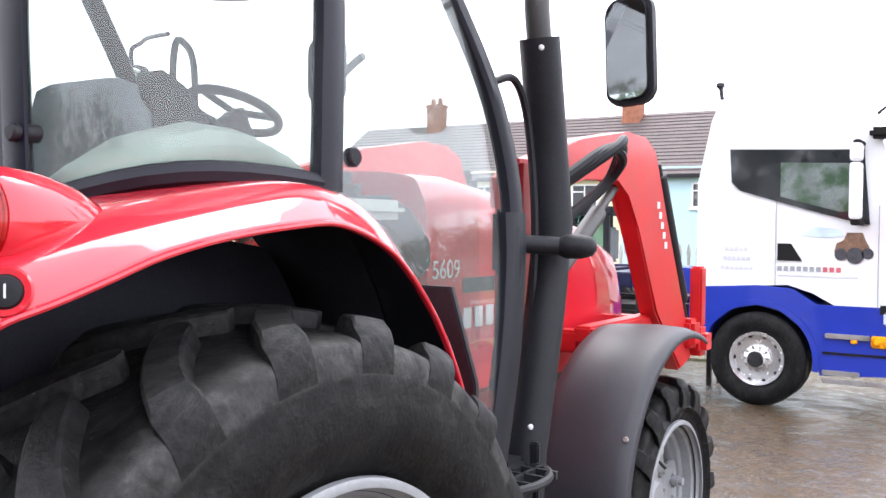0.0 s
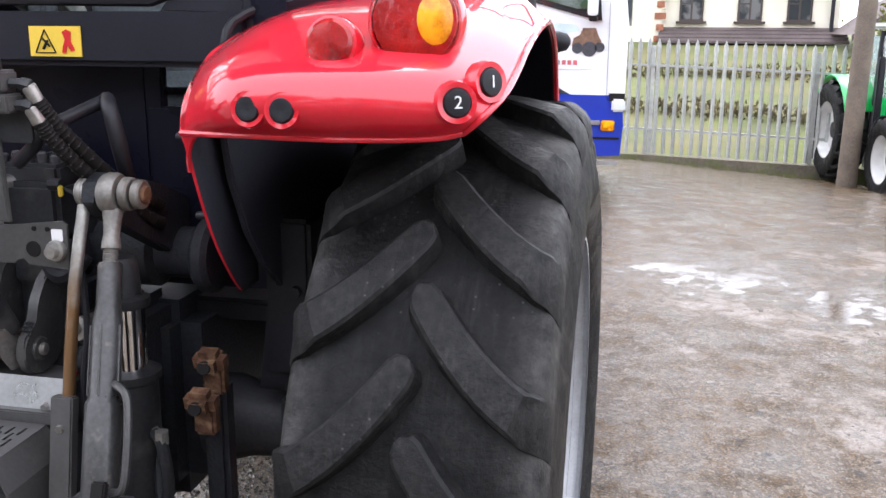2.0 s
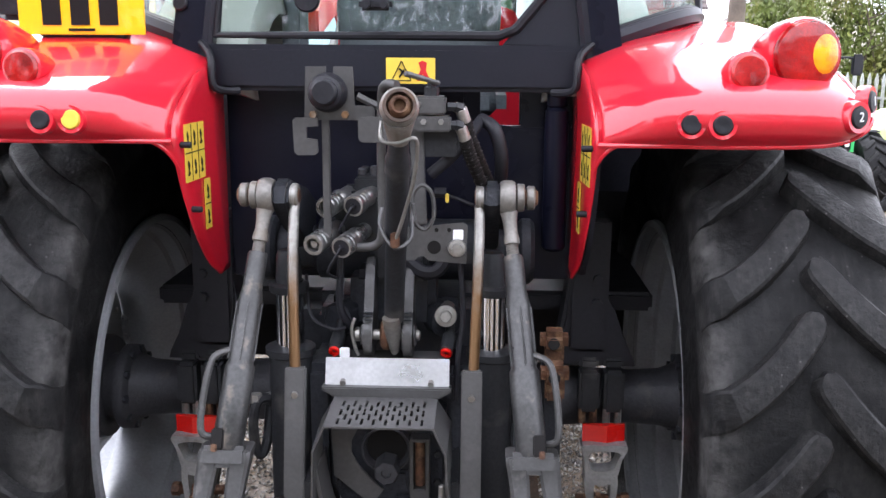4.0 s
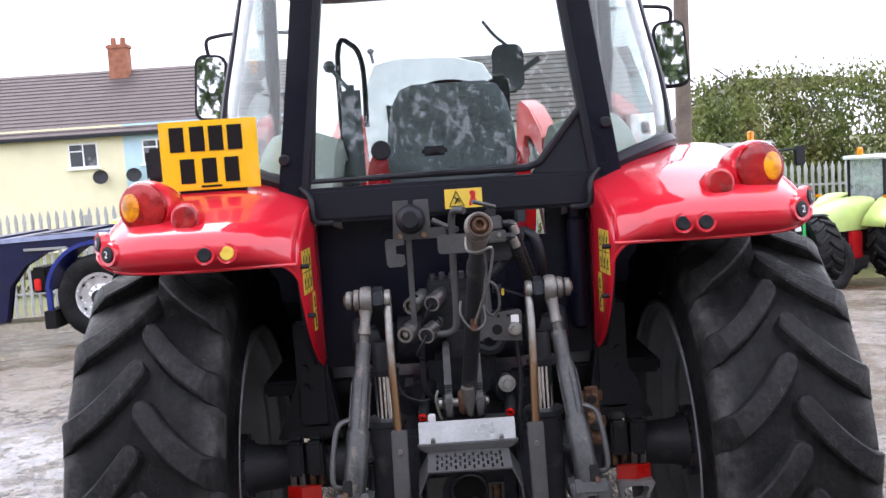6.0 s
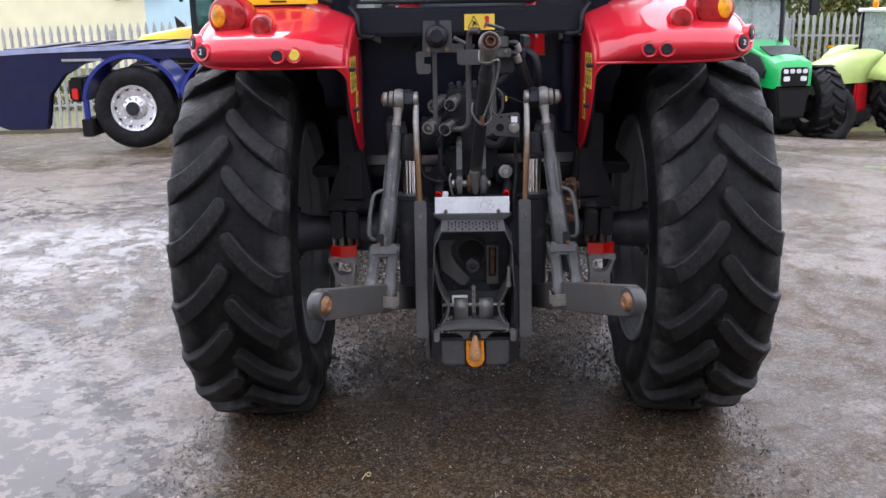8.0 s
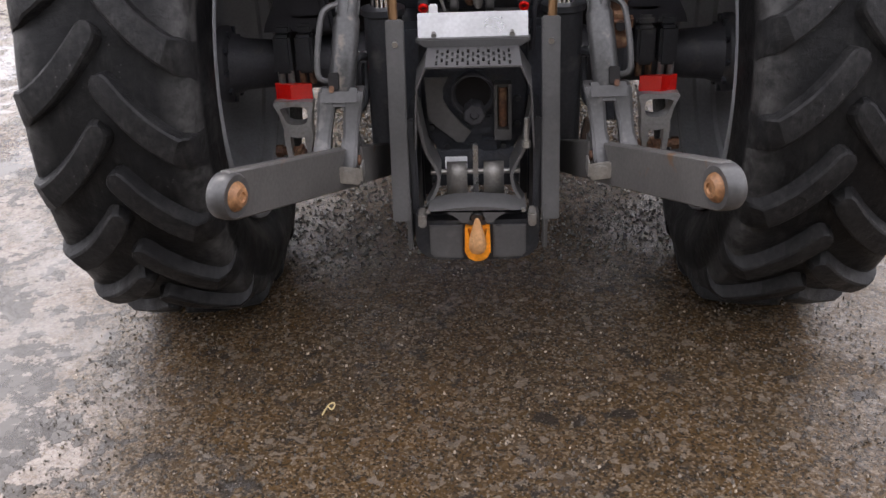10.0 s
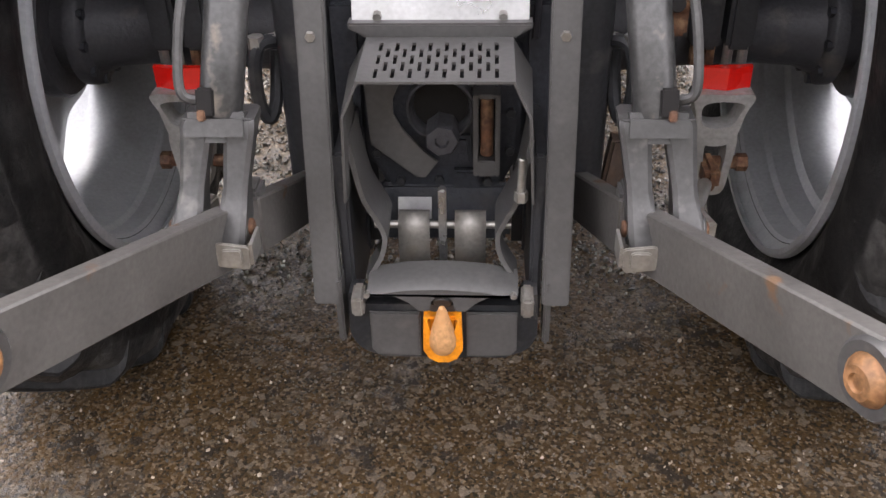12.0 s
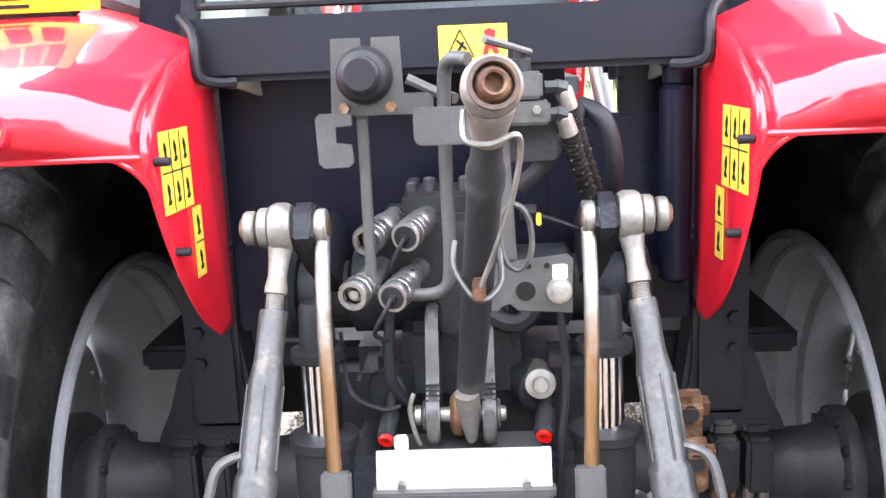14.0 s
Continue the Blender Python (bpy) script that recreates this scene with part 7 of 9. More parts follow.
def ground_material():
    mt = bpy.data.materials.new("wet_gravel")
    mt.use_nodes = True
    n, l = mt.node_tree.nodes, mt.node_tree.links
    bsdf = n["Principled BSDF"]
    co = n.new("ShaderNodeTexCoord").outputs["Object"]

    def noisy(sc, detail=5.0, rough=0.55):
        t = n.new("ShaderNodeTexNoise")
        t.inputs["Scale"].default_value, t.inputs["Detail"].default_value, t.inputs["Roughness"].default_value = sc, detail, rough
        l.new(co, t.inputs["Vector"])
        return t.outputs["Fac"]

    def ramp(fac, lo, hi, a, b):
        r = n.new("ShaderNodeMapRange")
        for k, v in zip((1, 2, 3, 4), (lo, hi, a, b)):
            r.inputs[k].default_value = v
        l.new(fac, r.inputs[0])
        return r.outputs[0]

    def mixed(fac, a, b):
        m = n.new("ShaderNodeMix")
        m.data_type = "RGBA"
        l.new(fac, m.inputs[0])
        for k, v in ((6, a), (7, b)):
            if isinstance(v, tuple):
                m.inputs[k].default_value = (*v, 1)
            else:
                l.new(v, m.inputs[k])
        return m.outputs[2]

    def math2(op, a, b):
        m = n.new("ShaderNodeMath")
        m.operation = op
        for k, v in ((0, a), (1, b)):
            if isinstance(v, (int, float)):
                m.inputs[k].default_value = v
            else:
                l.new(v, m.inputs[k])
        return m.outputs[0]

    def cells(sc):
        v = n.new("ShaderNodeTexVoronoi")
        v.inputs["Scale"].default_value = sc
        l.new(co, v.inputs["Vector"])
        g = n.new("ShaderNodeSeparateColor")
        l.new(v.outputs["Color"], g.inputs[0])
        return v.outputs["Distance"], g.outputs[0], g.outputs[1]

    # grit of two sizes over a brown and grey binder
    dist, grit, grit2 = cells(150)
    dist2, stone, _ = cells(55)
    base = mixed(ramp(noisy(0.8, 7, 0.6), 0.38, 0.62, 0, 1), (0.089, 0.048, 0.0145), (0.062, 0.036, 0.0135))
    base = mixed(ramp(noisy(7, 7, 0.7), 0.42, 0.68, 0, 0.55), base, (0.035, 0.026, 0.017))
    speck = mixed(ramp(grit, 0.55, 1.0, 0, 0.85), base, (0.19, 0.145, 0.1))
    speck = mixed(ramp(grit2, 0.55, 0.9, 0, 0.9), speck, (0.014, 0.011, 0.008))
    speck = mixed(ramp(stone, 0.86, 0.98, 0, 0.7), speck, (0.17, 0.14, 0.11))
    speck = mixed(ramp(noisy(210, 3, 0.7), 0.45, 0.3, 0, 0.8), speck, (0.012, 0.009, 0.006))
    # water level: hollows whose middles are given, and the unevenness of the yard
    level = noisy(4.2, 12, 0.74)
    for cx, cy, rad in ((-2.5, -0.3, 1.7), (-3.3, 2.6, 2.6), (-1.95, -0.8, 1.1), (2.4, 3.6, 0.5), (2.75, 4.2, 0.4), (1.65, 4.35, 0.9), (4.6, 5.0, 1.3), (3.2, 1.2, 0.9), (6.0, 7.5, 1.2), (-6.5, 5.5, 3.0)):
        vd = n.new("ShaderNodeVectorMath")
        vd.operation = "DISTANCE"
        l.new(co, vd.inputs[0])
        vd.inputs[1].default_value = (cx, cy, 0)
        level = math2("ADD", level, ramp(vd.outputs["Value"], 0.3 * rad, rad, 0.17, 0.0))
    level = math2("ADD", level, math2("MULTIPLY", math2("SUBTRACT", noisy(38, 6, 0.75), 0.5), 0.22))
    pool = ramp(level, 0.58, 0.65, 0, 1)
    # pale grit drifts with wet sky sheen painted in, broken by dark clods of mud
    drift = math2("ADD", noisy(0.9, 6, 0.6), math2("MULTIPLY", math2("SUBTRACT", noisy(2.6, 8, 0.65), 0.5), 0.5))
    for cx, cy, rad in ((-3.2, -0.6, 2.6), (-1.95, -0.75, 1.15), (-4.5, 4.5, 4.0), (4.6, 3.2, 3.6), (7.0, 8.5, 5.0)):
        vd = n.new("ShaderNodeVectorMath")
        vd.operation = "DISTANCE"
        l.new(co, vd.inputs[0])
        vd.inputs[1].default_value = (cx, cy, 0)
        drift = math2("ADD", drift, ramp(vd.outputs["Value"], 0.2 * rad, 1.1 * rad, 0.36, 0.0))
    drift = math2("ADD", drift, math2("MULTIPLY", math2("SUBTRACT", noisy(11, 8, 0.7), 0.5), 0.5))
    grit_sheen = math2("MULTIPLY", ramp(drift, 0.66, 0.79, 0, 0.85), ramp(noisy(70, 6, 0.75), 0.36, 0.56, 0.35, 1.0))
    speck = mixed(grit_sheen, speck, (0.25, 0.212, 0.188))
    lumpy = noisy(11, 9, 0.68)
    for cx, cy, rad in ((-2.8, -1.2, 2.6), (-1.95, -0.9, 1.2), (-3.6, 2.2, 3.4)):
        vd = n.new("ShaderNodeVectorMath")
        vd.operation = "DISTANCE"
        l.new(co, vd.inputs[0])
        vd.inputs[1].default_value = (cx, cy, 0)
        lumpy = math2("ADD", lumpy, ramp(vd.outputs["Value"], 0.5 * rad, rad, 0.085, 0.0))
    clod = ramp(math2("ADD", lumpy, math2("MULTIPLY", math2("SUBTRACT", noisy(0.7, 3, 0.5), 0.5), 0.12)), 0.61, 0.635, 0, 0.92)
    speck = mixed(clod, speck, (0.022, 0.017, 0.013))
    damp = ramp(level, 0.40, 0.60, 0, 1)
    col = mixed(math2("MULTIPLY", pool, 0.4), speck, (0.06, 0.05, 0.04))
    l.new(col, bsdf.inputs["Base Color"])
    bsdf.inputs["Roughness"].default_value = 0.6
    bsdf.inputs["Specular IOR Level"].default_value = 0.1
    l.new(ramp(damp, 0, 1, 0.22, 1.0), bsdf.inputs["Coat Weight"])
    bsdf.inputs["Coat IOR"].default_value = 1.46
    rgh = math2("MULTIPLY", ramp(damp, 0, 1, 0.2, 0.1), ramp(pool, 0, 1, 1.0, 0.2))
    l.new(rgh, bsdf.inputs["Coat Roughness"])
    h = math2("ADD", math2("MULTIPLY", noisy(48, 7, 0.7), 0.55), math2("MULTIPLY", dist, -0.12))
    h = math2("ADD", h, math2("MULTIPLY", dist2, -0.25))
    h = math2("ADD", math2("ADD", h, math2("MULTIPLY", noisy(14, 6, 0.6), 0.7)), math2("MULTIPLY", clod, 0.5))
    h = math2("MULTIPLY", h, ramp(pool, 0, 1, 1.0, 0.08))
    b = n.new("ShaderNodeBump")
    b.inputs["Strength"].default_value, b.inputs["Distance"].default_value = 0.6, 0.02
    l.new(h, b.inputs["Height"])
    l.new(b.outputs[0], bsdf.inputs["Normal"])
    film = n.new("ShaderNodeBump")
    film.inputs["Strength"].default_value, film.inputs["Distance"].default_value = 0.3, 0.02
    l.new(h, film.inputs["Height"])
    l.new(film.outputs[0], bsdf.inputs["Coat Normal"])
    return mt


WET = ground_material()
GRASS = paint("grass", (0.085, 0.1, 0.022), 0.8, vary=0.35, scale=0.7, fine=9, bump=0.6, tint=(0.13, 0.115, 0.035), tint_at=(0.45, 0.65), tint_scale=0.5)
bm = bmesh.new()
xs = [-400, -150, -60, -30, -20] + [-14 + 0.5 * i for i in range(61)] + [22, 30, 60, 150, 400]
ys = [-400, -150, -60, -30, -18] + [-12 + 0.5 * i for i in range(56)] + [15.8, 16.5, 18, 20, 24, 27, 30.6, 34, 45, 80, 200, 600]
rows = [[(x, y, ground_z(x, y) + (0.012 * noise.noise(Vector((x * 0.6, y * 0.6, 0))) if y > -10 and abs(x) < 16 and y < 15 and not (-2.2 < x < 2.2 and -2 < y < 3.2) else 0)) for x in xs] for y in ys]
add_grid(bm, rows)
me = mesh_of("ground", bm, [WET, GRASS], 60)
for f in me.polygons:
    if f.center.y > 15.6:
        f.material_index = 1
ground = tagged(new("ground", me), "wet brown-grey gravel yard with puddles, grass beyond the fence", "ground", kind="structure")

# loose stones behind and under the tractor
def stones(count, x0, x1, y0, y1, small, large, seed):
    rnd = random.Random(seed)
    vs, fs = [], []
    for i in range(count):
        r = small + (large - small) * rnd.random() ** 3
        yy = y0 + (y1 - y0) * rnd.random() ** (1.0 if y0 < 0 else 0.65)
        m = Matrix.Translation((rnd.uniform(x0, x1), yy, r * 0.15 + ground_z(0, yy) + 0.002)) @ Euler((rnd.random() * 6, rnd.random() * 6, rnd.random() * 6)).to_matrix().to_4x4() @ Matrix.Diagonal((r * rnd.uniform(0.8, 1.5), r, r * rnd.uniform(0.45, 0.85), 1))
        k = len(vs)
        for p in ((1, 0, 0), (0.2, 0.95, 0.2), (-0.9, 0.3, 0), (-0.3, -0.9, 0.1), (0.6, -0.8, -0.2), (0.2, 0.1, 1), (-0.1, 0, -1)):
            vs.append(m @ (Vector(p) * rnd.uniform(0.75, 1.15)))
        for a, b in ((0, 1), (1, 2), (2, 3), (3, 4), (4, 0)):
            fs.append((k + a, k + b, k + 5))
            fs.append((k + b, k + a, k + 6))
    return vs, fs


va, fa = stones(22000, -1.15, 1.15, -2.1, 0.5, 0.0014, 0.0055, 4)
vb, fb = stones(20000, -0.8, 0.8, 0.05, 2.3, 0.003, 0.0105, 5)
me = bpy.data.meshes.new("loose_gravel")
me.from_pydata(va + vb, [], fa + [tuple(i + len(va) for i in f) for f in fb])
me.materials.append(STONE)
me.materials.append(GRAVEL)
me.polygons.foreach_set("material_index", [0] * len(fa) + [1] * len(fb))
peb = new("loose_gravel", me)
tagged(peb, "small loose stones scattered on the wet ground", "gravel", kind="stuff")
for st, top in ((STONE, 3.8), (GRAVEL, 2.8)):
    st_n = st.node_tree
    geo = st_n.nodes.new("ShaderNodeNewGeometry")
    pwr = st_n.nodes.new("ShaderNodeMath")
    pwr.operation = "POWER"
    pwr.inputs[1].default_value = 7.0 if st is STONE else 3.0
    isl = st_n.nodes.new("ShaderNodeMapRange")
    for k, v in zip((1, 2, 3, 4), (0, 1, 0.55, top)):
        isl.inputs[k].default_value = v
    st_n.links.new(geo.outputs["Random Per Island"], pwr.inputs[0])
    st_n.links.new(pwr.outputs[0], isl.inputs[0])
    mixn = st_n.nodes.new("ShaderNodeMix")
    mixn.data_type, mixn.blend_type = "RGBA", "MULTIPLY"
    mixn.inputs[0].default_value = 1
    src = st_n.nodes["Principled BSDF"].inputs["Base Color"].links[0].from_socket
    st_n.links.new(src, mixn.inputs[6])
    st_n.links.new(isl.outputs[0], mixn.inputs[7])
    st_n.links.new(mixn.outputs[2], st_n.nodes["Principled BSDF"].inputs["Base Color"])
bm = bmesh.new()
add_tube(bm, spline([(-0.40, -0.86, 0.004), (-0.385, -0.80, 0.006), (-0.365, -0.78, 0.008), (-0.355, -0.80, 0.008), (-0.365, -0.825, 0.006), (-0.38, -0.81, 0.009)], 5), 0.0035, 6)
tw = new("straw_twig", mesh_of("straw_twig", bm, paint("straw", (0.5, 0.4, 0.2), 0.7)))
tw.matrix_basis = Matrix.Translation((-0.397, -0.735, -0.053)) @ Matrix.Scale(0.62, 4) @ Matrix.Translation((0.38, 0.815, 0))
tagged(tw, "pale curled straw twig lying on the gravel", "twig")

# palisade fence on a low plinth
FY0 = 15.0
fence = thing("palisade_fence", "galvanised steel palisade fence with pointed pales", "fence", kind="structure")
bm = bmesh.new()
pr = []
for z, k in ((0.0, 1), (1.74, 1), (1.82, 1.25), (1.90, 0.9), (1.98, 0.12)):
    pr.append([Vector((x * k, y, z)) for x, y in ((-0.034, 0.012), (-0.015, -0.012), (0.015, -0.012), (0.034, 0.012), (0.015, -0.006), (-0.015, -0.006))])
add_grid(bm, pr, wrap=True)
pale = mesh_of("pale", bm, GALV, 20)


def fence_base(x):
    return -0.62 - (0.035 * (x - 1) if x > 1 else 0.0) + (0.022 * (x - 0.5) if x < 0.5 else 0)


def fence_y(x):
    return FY0 + (0.35 * (x - 5) if x > 5 else 0.0)


x = -15.0
i = 0
while x < 13.5:
    piece("pale", pale, fence, Matrix.Translation((x, fence_y(x), fence_base(x))))
    if i % 17 == 0:
        bm = bmesh.new()
        add_box(bm, (x + 0.075, fence_y(x) + 0.06, fence_base(x) + 0.9), (0.07, 0.06, 1.9))
        part("fence_post", bm, GALV, fence)
    x += 0.158
    i += 1
for z in (0.42, 1.52):
    bm = bmesh.new()
    add_tube(bm, [(q, fence_y(q) + 0.02, fence_base(q) + z) for q in (-15, -10, -5, 0.5, 1, 5, 9, 13.5)], 0.028, 4)
    part("fence_rail", bm, GALV, fence)
PLINTH = paint("mossy_concrete", (0.14, 0.12, 0.09), 0.9, vary=0.3, scale=2, fine=20, bump=0.5, tint=(0.1, 0.12, 0.04), tint_at=(0.5, 0.7), tint_scale=1.5)
bm = bmesh.new()
add_grid(bm, [[(q, fence_y(q) + a, fence_base(q) + z) for q in (-15, -10, -5, 0.5, 1, 5, 9, 13.5)] for a, z in ((-0.12, -0.9), (-0.12, -0.02), (0.15, -0.02), (0.15, -0.9))])
part("plinth", bm, PLINTH, fence)
bm = bmesh.new()
for i in range(2600):
    px = random.uniform(-12, 13)
    py = fence_y(px) - 0.15 - abs(random.gauss(0, 0.32))
    h = random.uniform(0.03, 0.1)
    z = ground_z(px, py)
    a = random.random() * 6.28
    b0 = bm.verts.new((px - 0.006 * math.cos(a), py - 0.006 * math.sin(a), z - 0.01))
    b1 = bm.verts.new((px + 0.006 * math.cos(a), py + 0.006 * math.sin(a), z - 0.01))
    b2 = bm.verts.new((px + random.uniform(-0.04, 0.04), py + random.uniform(-0.04, 0.04), z + h))
    bm.faces.new((b0, b1, b2))
tagged(new("grass_verge", mesh_of("grass_verge", bm, GRASS, 0)), "strip of short grass along the fence foot", "grass", kind="stuff")
# bare hedge lines in the grass behind
bm = bmesh.new()
for row_y, zr in ((19.5, 0.25), (24.0, 0.25)):
    for i in range(5000):
        px, py = random.uniform(-16, 12), row_y + random.gauss(0, 0.25)
        z = ground_z(px, py) + random.uniform(-0.02, zr + 0.12 * noise.noise(Vector((px * 0.8, py, 0))))
        m = Matrix.Translation((px, py, z)) @ Euler((random.random() * 6, random.random() * 6, random.random() * 6)).to_matrix().to_4x4()
        q = [bm.verts.new(m @ Vector(p)) for p in ((-0.07, 0, 0), (0, -0.03, 0.02), (0.07, 0, 0), (0, 0.03, 0.02))]
        bm.faces.new(q)
tagged(new("low_hedge", mesh_of("low_hedge", bm, paint("brown_hedge", (0.1, 0.08, 0.035), 0.9, vary=0.4, scale=2, fine=9), 0)), "low brown hedge rows on the grass", "hedge", kind="stuff")

# timber pole at the fence
pole = thing("telegraph_pole", "weathered round timber telegraph pole", "pole", (4.1, 13.0, -1.1))
bm = bmesh.new()
add_tube(bm, [(0, 0, -0.3), (0.03, 0, 2), (0.08, 0, 5), (0.13, 0, 8)], [0.15, 0.14, 0.125, 0.11], 16)
part("shaft", bm, TIMBER, pole)


# leafy trees and bushes
def tree(name, label, x, y, z, w, d, h, leaves, mat, trunk_h, size=0.09, seed=1, kind_="tree"):
    rnd = random.Random(seed)
    t = thing(name, label, kind_, (x, y, z))
    bm = bmesh.new()
    limbs = []
    for i in range(9):
        a = rnd.random() * 6.28
        p0 = Vector((rnd.uniform(-w * 0.25, w * 0.25), rnd.uniform(-d * 0.2, d * 0.2), -0.2))
        p2 = Vector((p0.x + math.cos(a) * w * 0.28, p0.y + math.sin(a) * d * 0.25, h * rnd.uniform(0.75, 1.05)))
        p1 = p0.lerp(p2, 0.5) + Vector((rnd.uniform(-0.2, 0.2), rnd.uniform(-0.2, 0.2), 0.1))
        pts = spline([p0, p1, p2], 4)
        add_tube(bm, pts, [0.06 * (1 - 0.85 * k / (len(pts) - 1)) for k in range(len(pts))], 6)
        limbs.append(pts)
        for k in range(6):
            b = pts[rnd.randrange(3, len(pts))]
            e = b + Vector((rnd.uniform(-1, 1) * w * 0.14, rnd.uniform(-1, 1) * d * 0.14, rnd.uniform(0.1, 0.3) * h * 0.5))
            add_tube(bm, [b, b.lerp(e, 0.5) + Vector((0, 0, 0.05)), e], [0.018, 0.012, 0.004], 5)
            limbs.append([b, b.lerp(e, 0.5), e])
    part("trunk", bm, BARK, t)
    bm = bmesh.new()
    clumps = [(rnd.uniform(-0.5, 0.5) * w, rnd.uniform(-0.5, 0.5) * d, trunk_h + (h - trunk_h) * rnd.random() ** 0.8) for _ in range(int(60 * w))]
    clumps = [c for c in clumps if (c[0] / w * 2) ** 4 + max(0, (c[2] / h - 0.55) * 1.9) ** 2 < 1.0]
    for i in range(leaves):
        cx, cy, cz = clumps[int(len(clumps) * rnd.random() ** 1.3)]
        p = Vector((cx + rnd.gauss(0, 0.2), cy + rnd.gauss(0, 0.2), max(0.05, cz + rnd.gauss(0, 0.2))))
        m = Matrix.Translation(p) @ Euler((rnd.random() * 6, rnd.random() * 6, rnd.random() * 6)).to_matrix().to_4x4()
        s = size * rnd.uniform(0.5, 1.2)
        bm.faces.new([bm.verts.new(m @ Vector(q)) for q in ((-s * 0.6, 0, 0), (0, -s * 0.3, s * 0.08), (s * 0.6, 0, 0), (0, s * 0.3, s * 0.08))])
    part("crown", bm, mat, t, "", 0)
    return t


tree("bush", "large yellow-green leafy bush behind the fence", 9.4, 19.6, -0.9, 7.4, 2.6, 4.0, 42000, LEAF, 0.05, 0.105, 3, "bush")
tree("bush", "large yellow-green leafy bush behind the fence", 14.0, 20.5, -1.0, 5.5, 2.6, 3.8, 26000, LEAF, 0.05, 0.105, 5, "bush")
for i, (x, y, w, h) in enumerate(((-12, -11, 6, 6), (-7, -11, 6, 6.5), (-1, -12, 6, 6.0), (4.5, -11.5, 6, 6.2), (10, -11, 6, 6.5))):
    tree("tree", "leafy dark hedge tree behind the yard", x, y, 0, w, 3, h, 8000, LEAF_DARK, 0.2, 0.22, 11 + i)


# ---- houses ----
def window(house, x, z, w, h, y=0.0, mat=UPVC, mullions=1, sill=True):
    bm = bmesh.new()
    t = 0.06
    for c, s in (((x, y, z + h / 2 - t / 2), (w, 0.08, t)), ((x, y, z - h / 2 + t / 2), (w, 0.08, t)), ((x - w / 2 + t / 2, y, z), (t, 0.08, h - 2 * t)), ((x + w / 2 - t / 2, y, z), (t, 0.08, h - 2 * t))):
        add_box(bm, c, s)
    for k in range(mullions):
        add_box(bm, (x - w / 2 + w * (k + 1) / (mullions + 1), y, z), (t, 0.07, h - 2 * t))
    add_box(bm, (x - w / 4, y, z + h * 0.18), (w / 2 - t, 0.07, t * 0.8))
    wf = part("window", bm, mat, house, "white framed upstairs window" if mat == UPVC else "brown framed window")
    bm = bmesh.new()
    add_box(bm, (x, y - 0.012, z), (w - 2 * t, 0.02, h - 2 * t))
    part("pane", bm, PANE, wf)
    if sill:
        bm = bmesh.new()
        add_box(bm, (x, y - 0.06, z - h / 2 - 0.04), (w + 0.2, 0.16, 0.08))
        part("sill", bm, mat, wf)


def tiled_roof(house, x0, x1, y_eave, z_eave, y_ridge, z_ridge, courses=18):
    """Overlapping courses of tiles, each a shallow step."""
    roof = None
    for i in range(courses):
        bm = bmesh.new()
        f0, f1 = i / courses, (i + 1) / courses
        a = Vector((0, y_eave + (y_ridge - y_eave) * f0, z_eave + (z_ridge - z_eave) * f0))
        b = Vector((0, y_eave + (y_ridge - y_eave) * f1, z_eave + (z_ridge - z_eave) * f1))
        up = Vector((0, 0, 0.05))
        rows = [[Vector((x, p.y, p.z)) for x in (x0, x1)] for p in (a - up * 0.5, a + up, b + up * 0.2, b - up * 0.5)]
        add_grid(bm, rows)
        if roof is None:
            roof = part("roof", bm, TILES, house, "brown concrete tiled roof", 20)
        else:
            part("tile_course", bm, TILES, roof, "", 20)


HY = 34.0
terrace = thing("terraced_house", "terrace of rendered houses, cream and pale blue, with brown tiled roof", "house", (0, HY, 0))
bm = bmesh.new()
add_box(bm, (-20.0, 0.6, 1.4), (15.4, 1.2, 5.0))
part("cream_wall", bm, CREAM, terrace)
bm = bmesh.new()
add_box(bm, (-8.8, 0.605, 1.4), (7.0, 1.2, 5.0))
part("blue_wall", bm, PALE_BLUE, terrace, "pale blue rendered wall")
tiled_roof(terrace, -28, -5.0, -0.35, 3.55, 4.0, 6.45)
bm = bmesh.new()
add_box(bm, (-16.5, -0.35, 3.5), (23.0, 0.08, 0.14))
part("gutter", bm, BLACK, terrace)
for x in (-25.5, -22, -18.6, -13.9, -11.0, -8.9):
    window(terrace, x, 2.78, 1.15, 0.95)
for x in (-13.0, -12.6):
    bm = bmesh.new()
    add_lathe(bm, [(0, 0.02), (0.2, 0.06), (0.28, 0.14), (0.29, 0.15), (0.2, 0.08), (0, 0.04)], (x + (0.9 if x > -12.7 else 0) - 0.2, -0.3, 1.85), (0.25, -0.9, 0.35), 20)
    add_cyl(bm, (x + (0.9 if x > -12.7 else 0) - 0.2, -0.3, 1.85), (x + (0.9 if x > -12.7 else 0) - 0.2, 0.05, 1.7), 0.03, n=6)
    part("satellite_dish", bm, CHARCOAL, terrace)
for i, (x, y) in enumerate(((-13.3, 3.6), (-23.5, 3.6))):
    bm = bmesh.new()
    add_box(bm, (x, y, 6.7), (0.8, 0.6, 1.5))
    add_box(bm, (x, y, 7.35), (0.9, 0.7, 0.12))
    ch = part("chimney", bm, BRICK, terrace, "red brick chimney with two pots")
    for k in (-0.2, 0.2):
        bm = bmesh.new()
        add_cyl(bm, (x + k, y, 7.4), (x + k, y, 7.75), 0.13, 0.11, n=12)
        part("chimney_pot", bm, BRICK, ch)

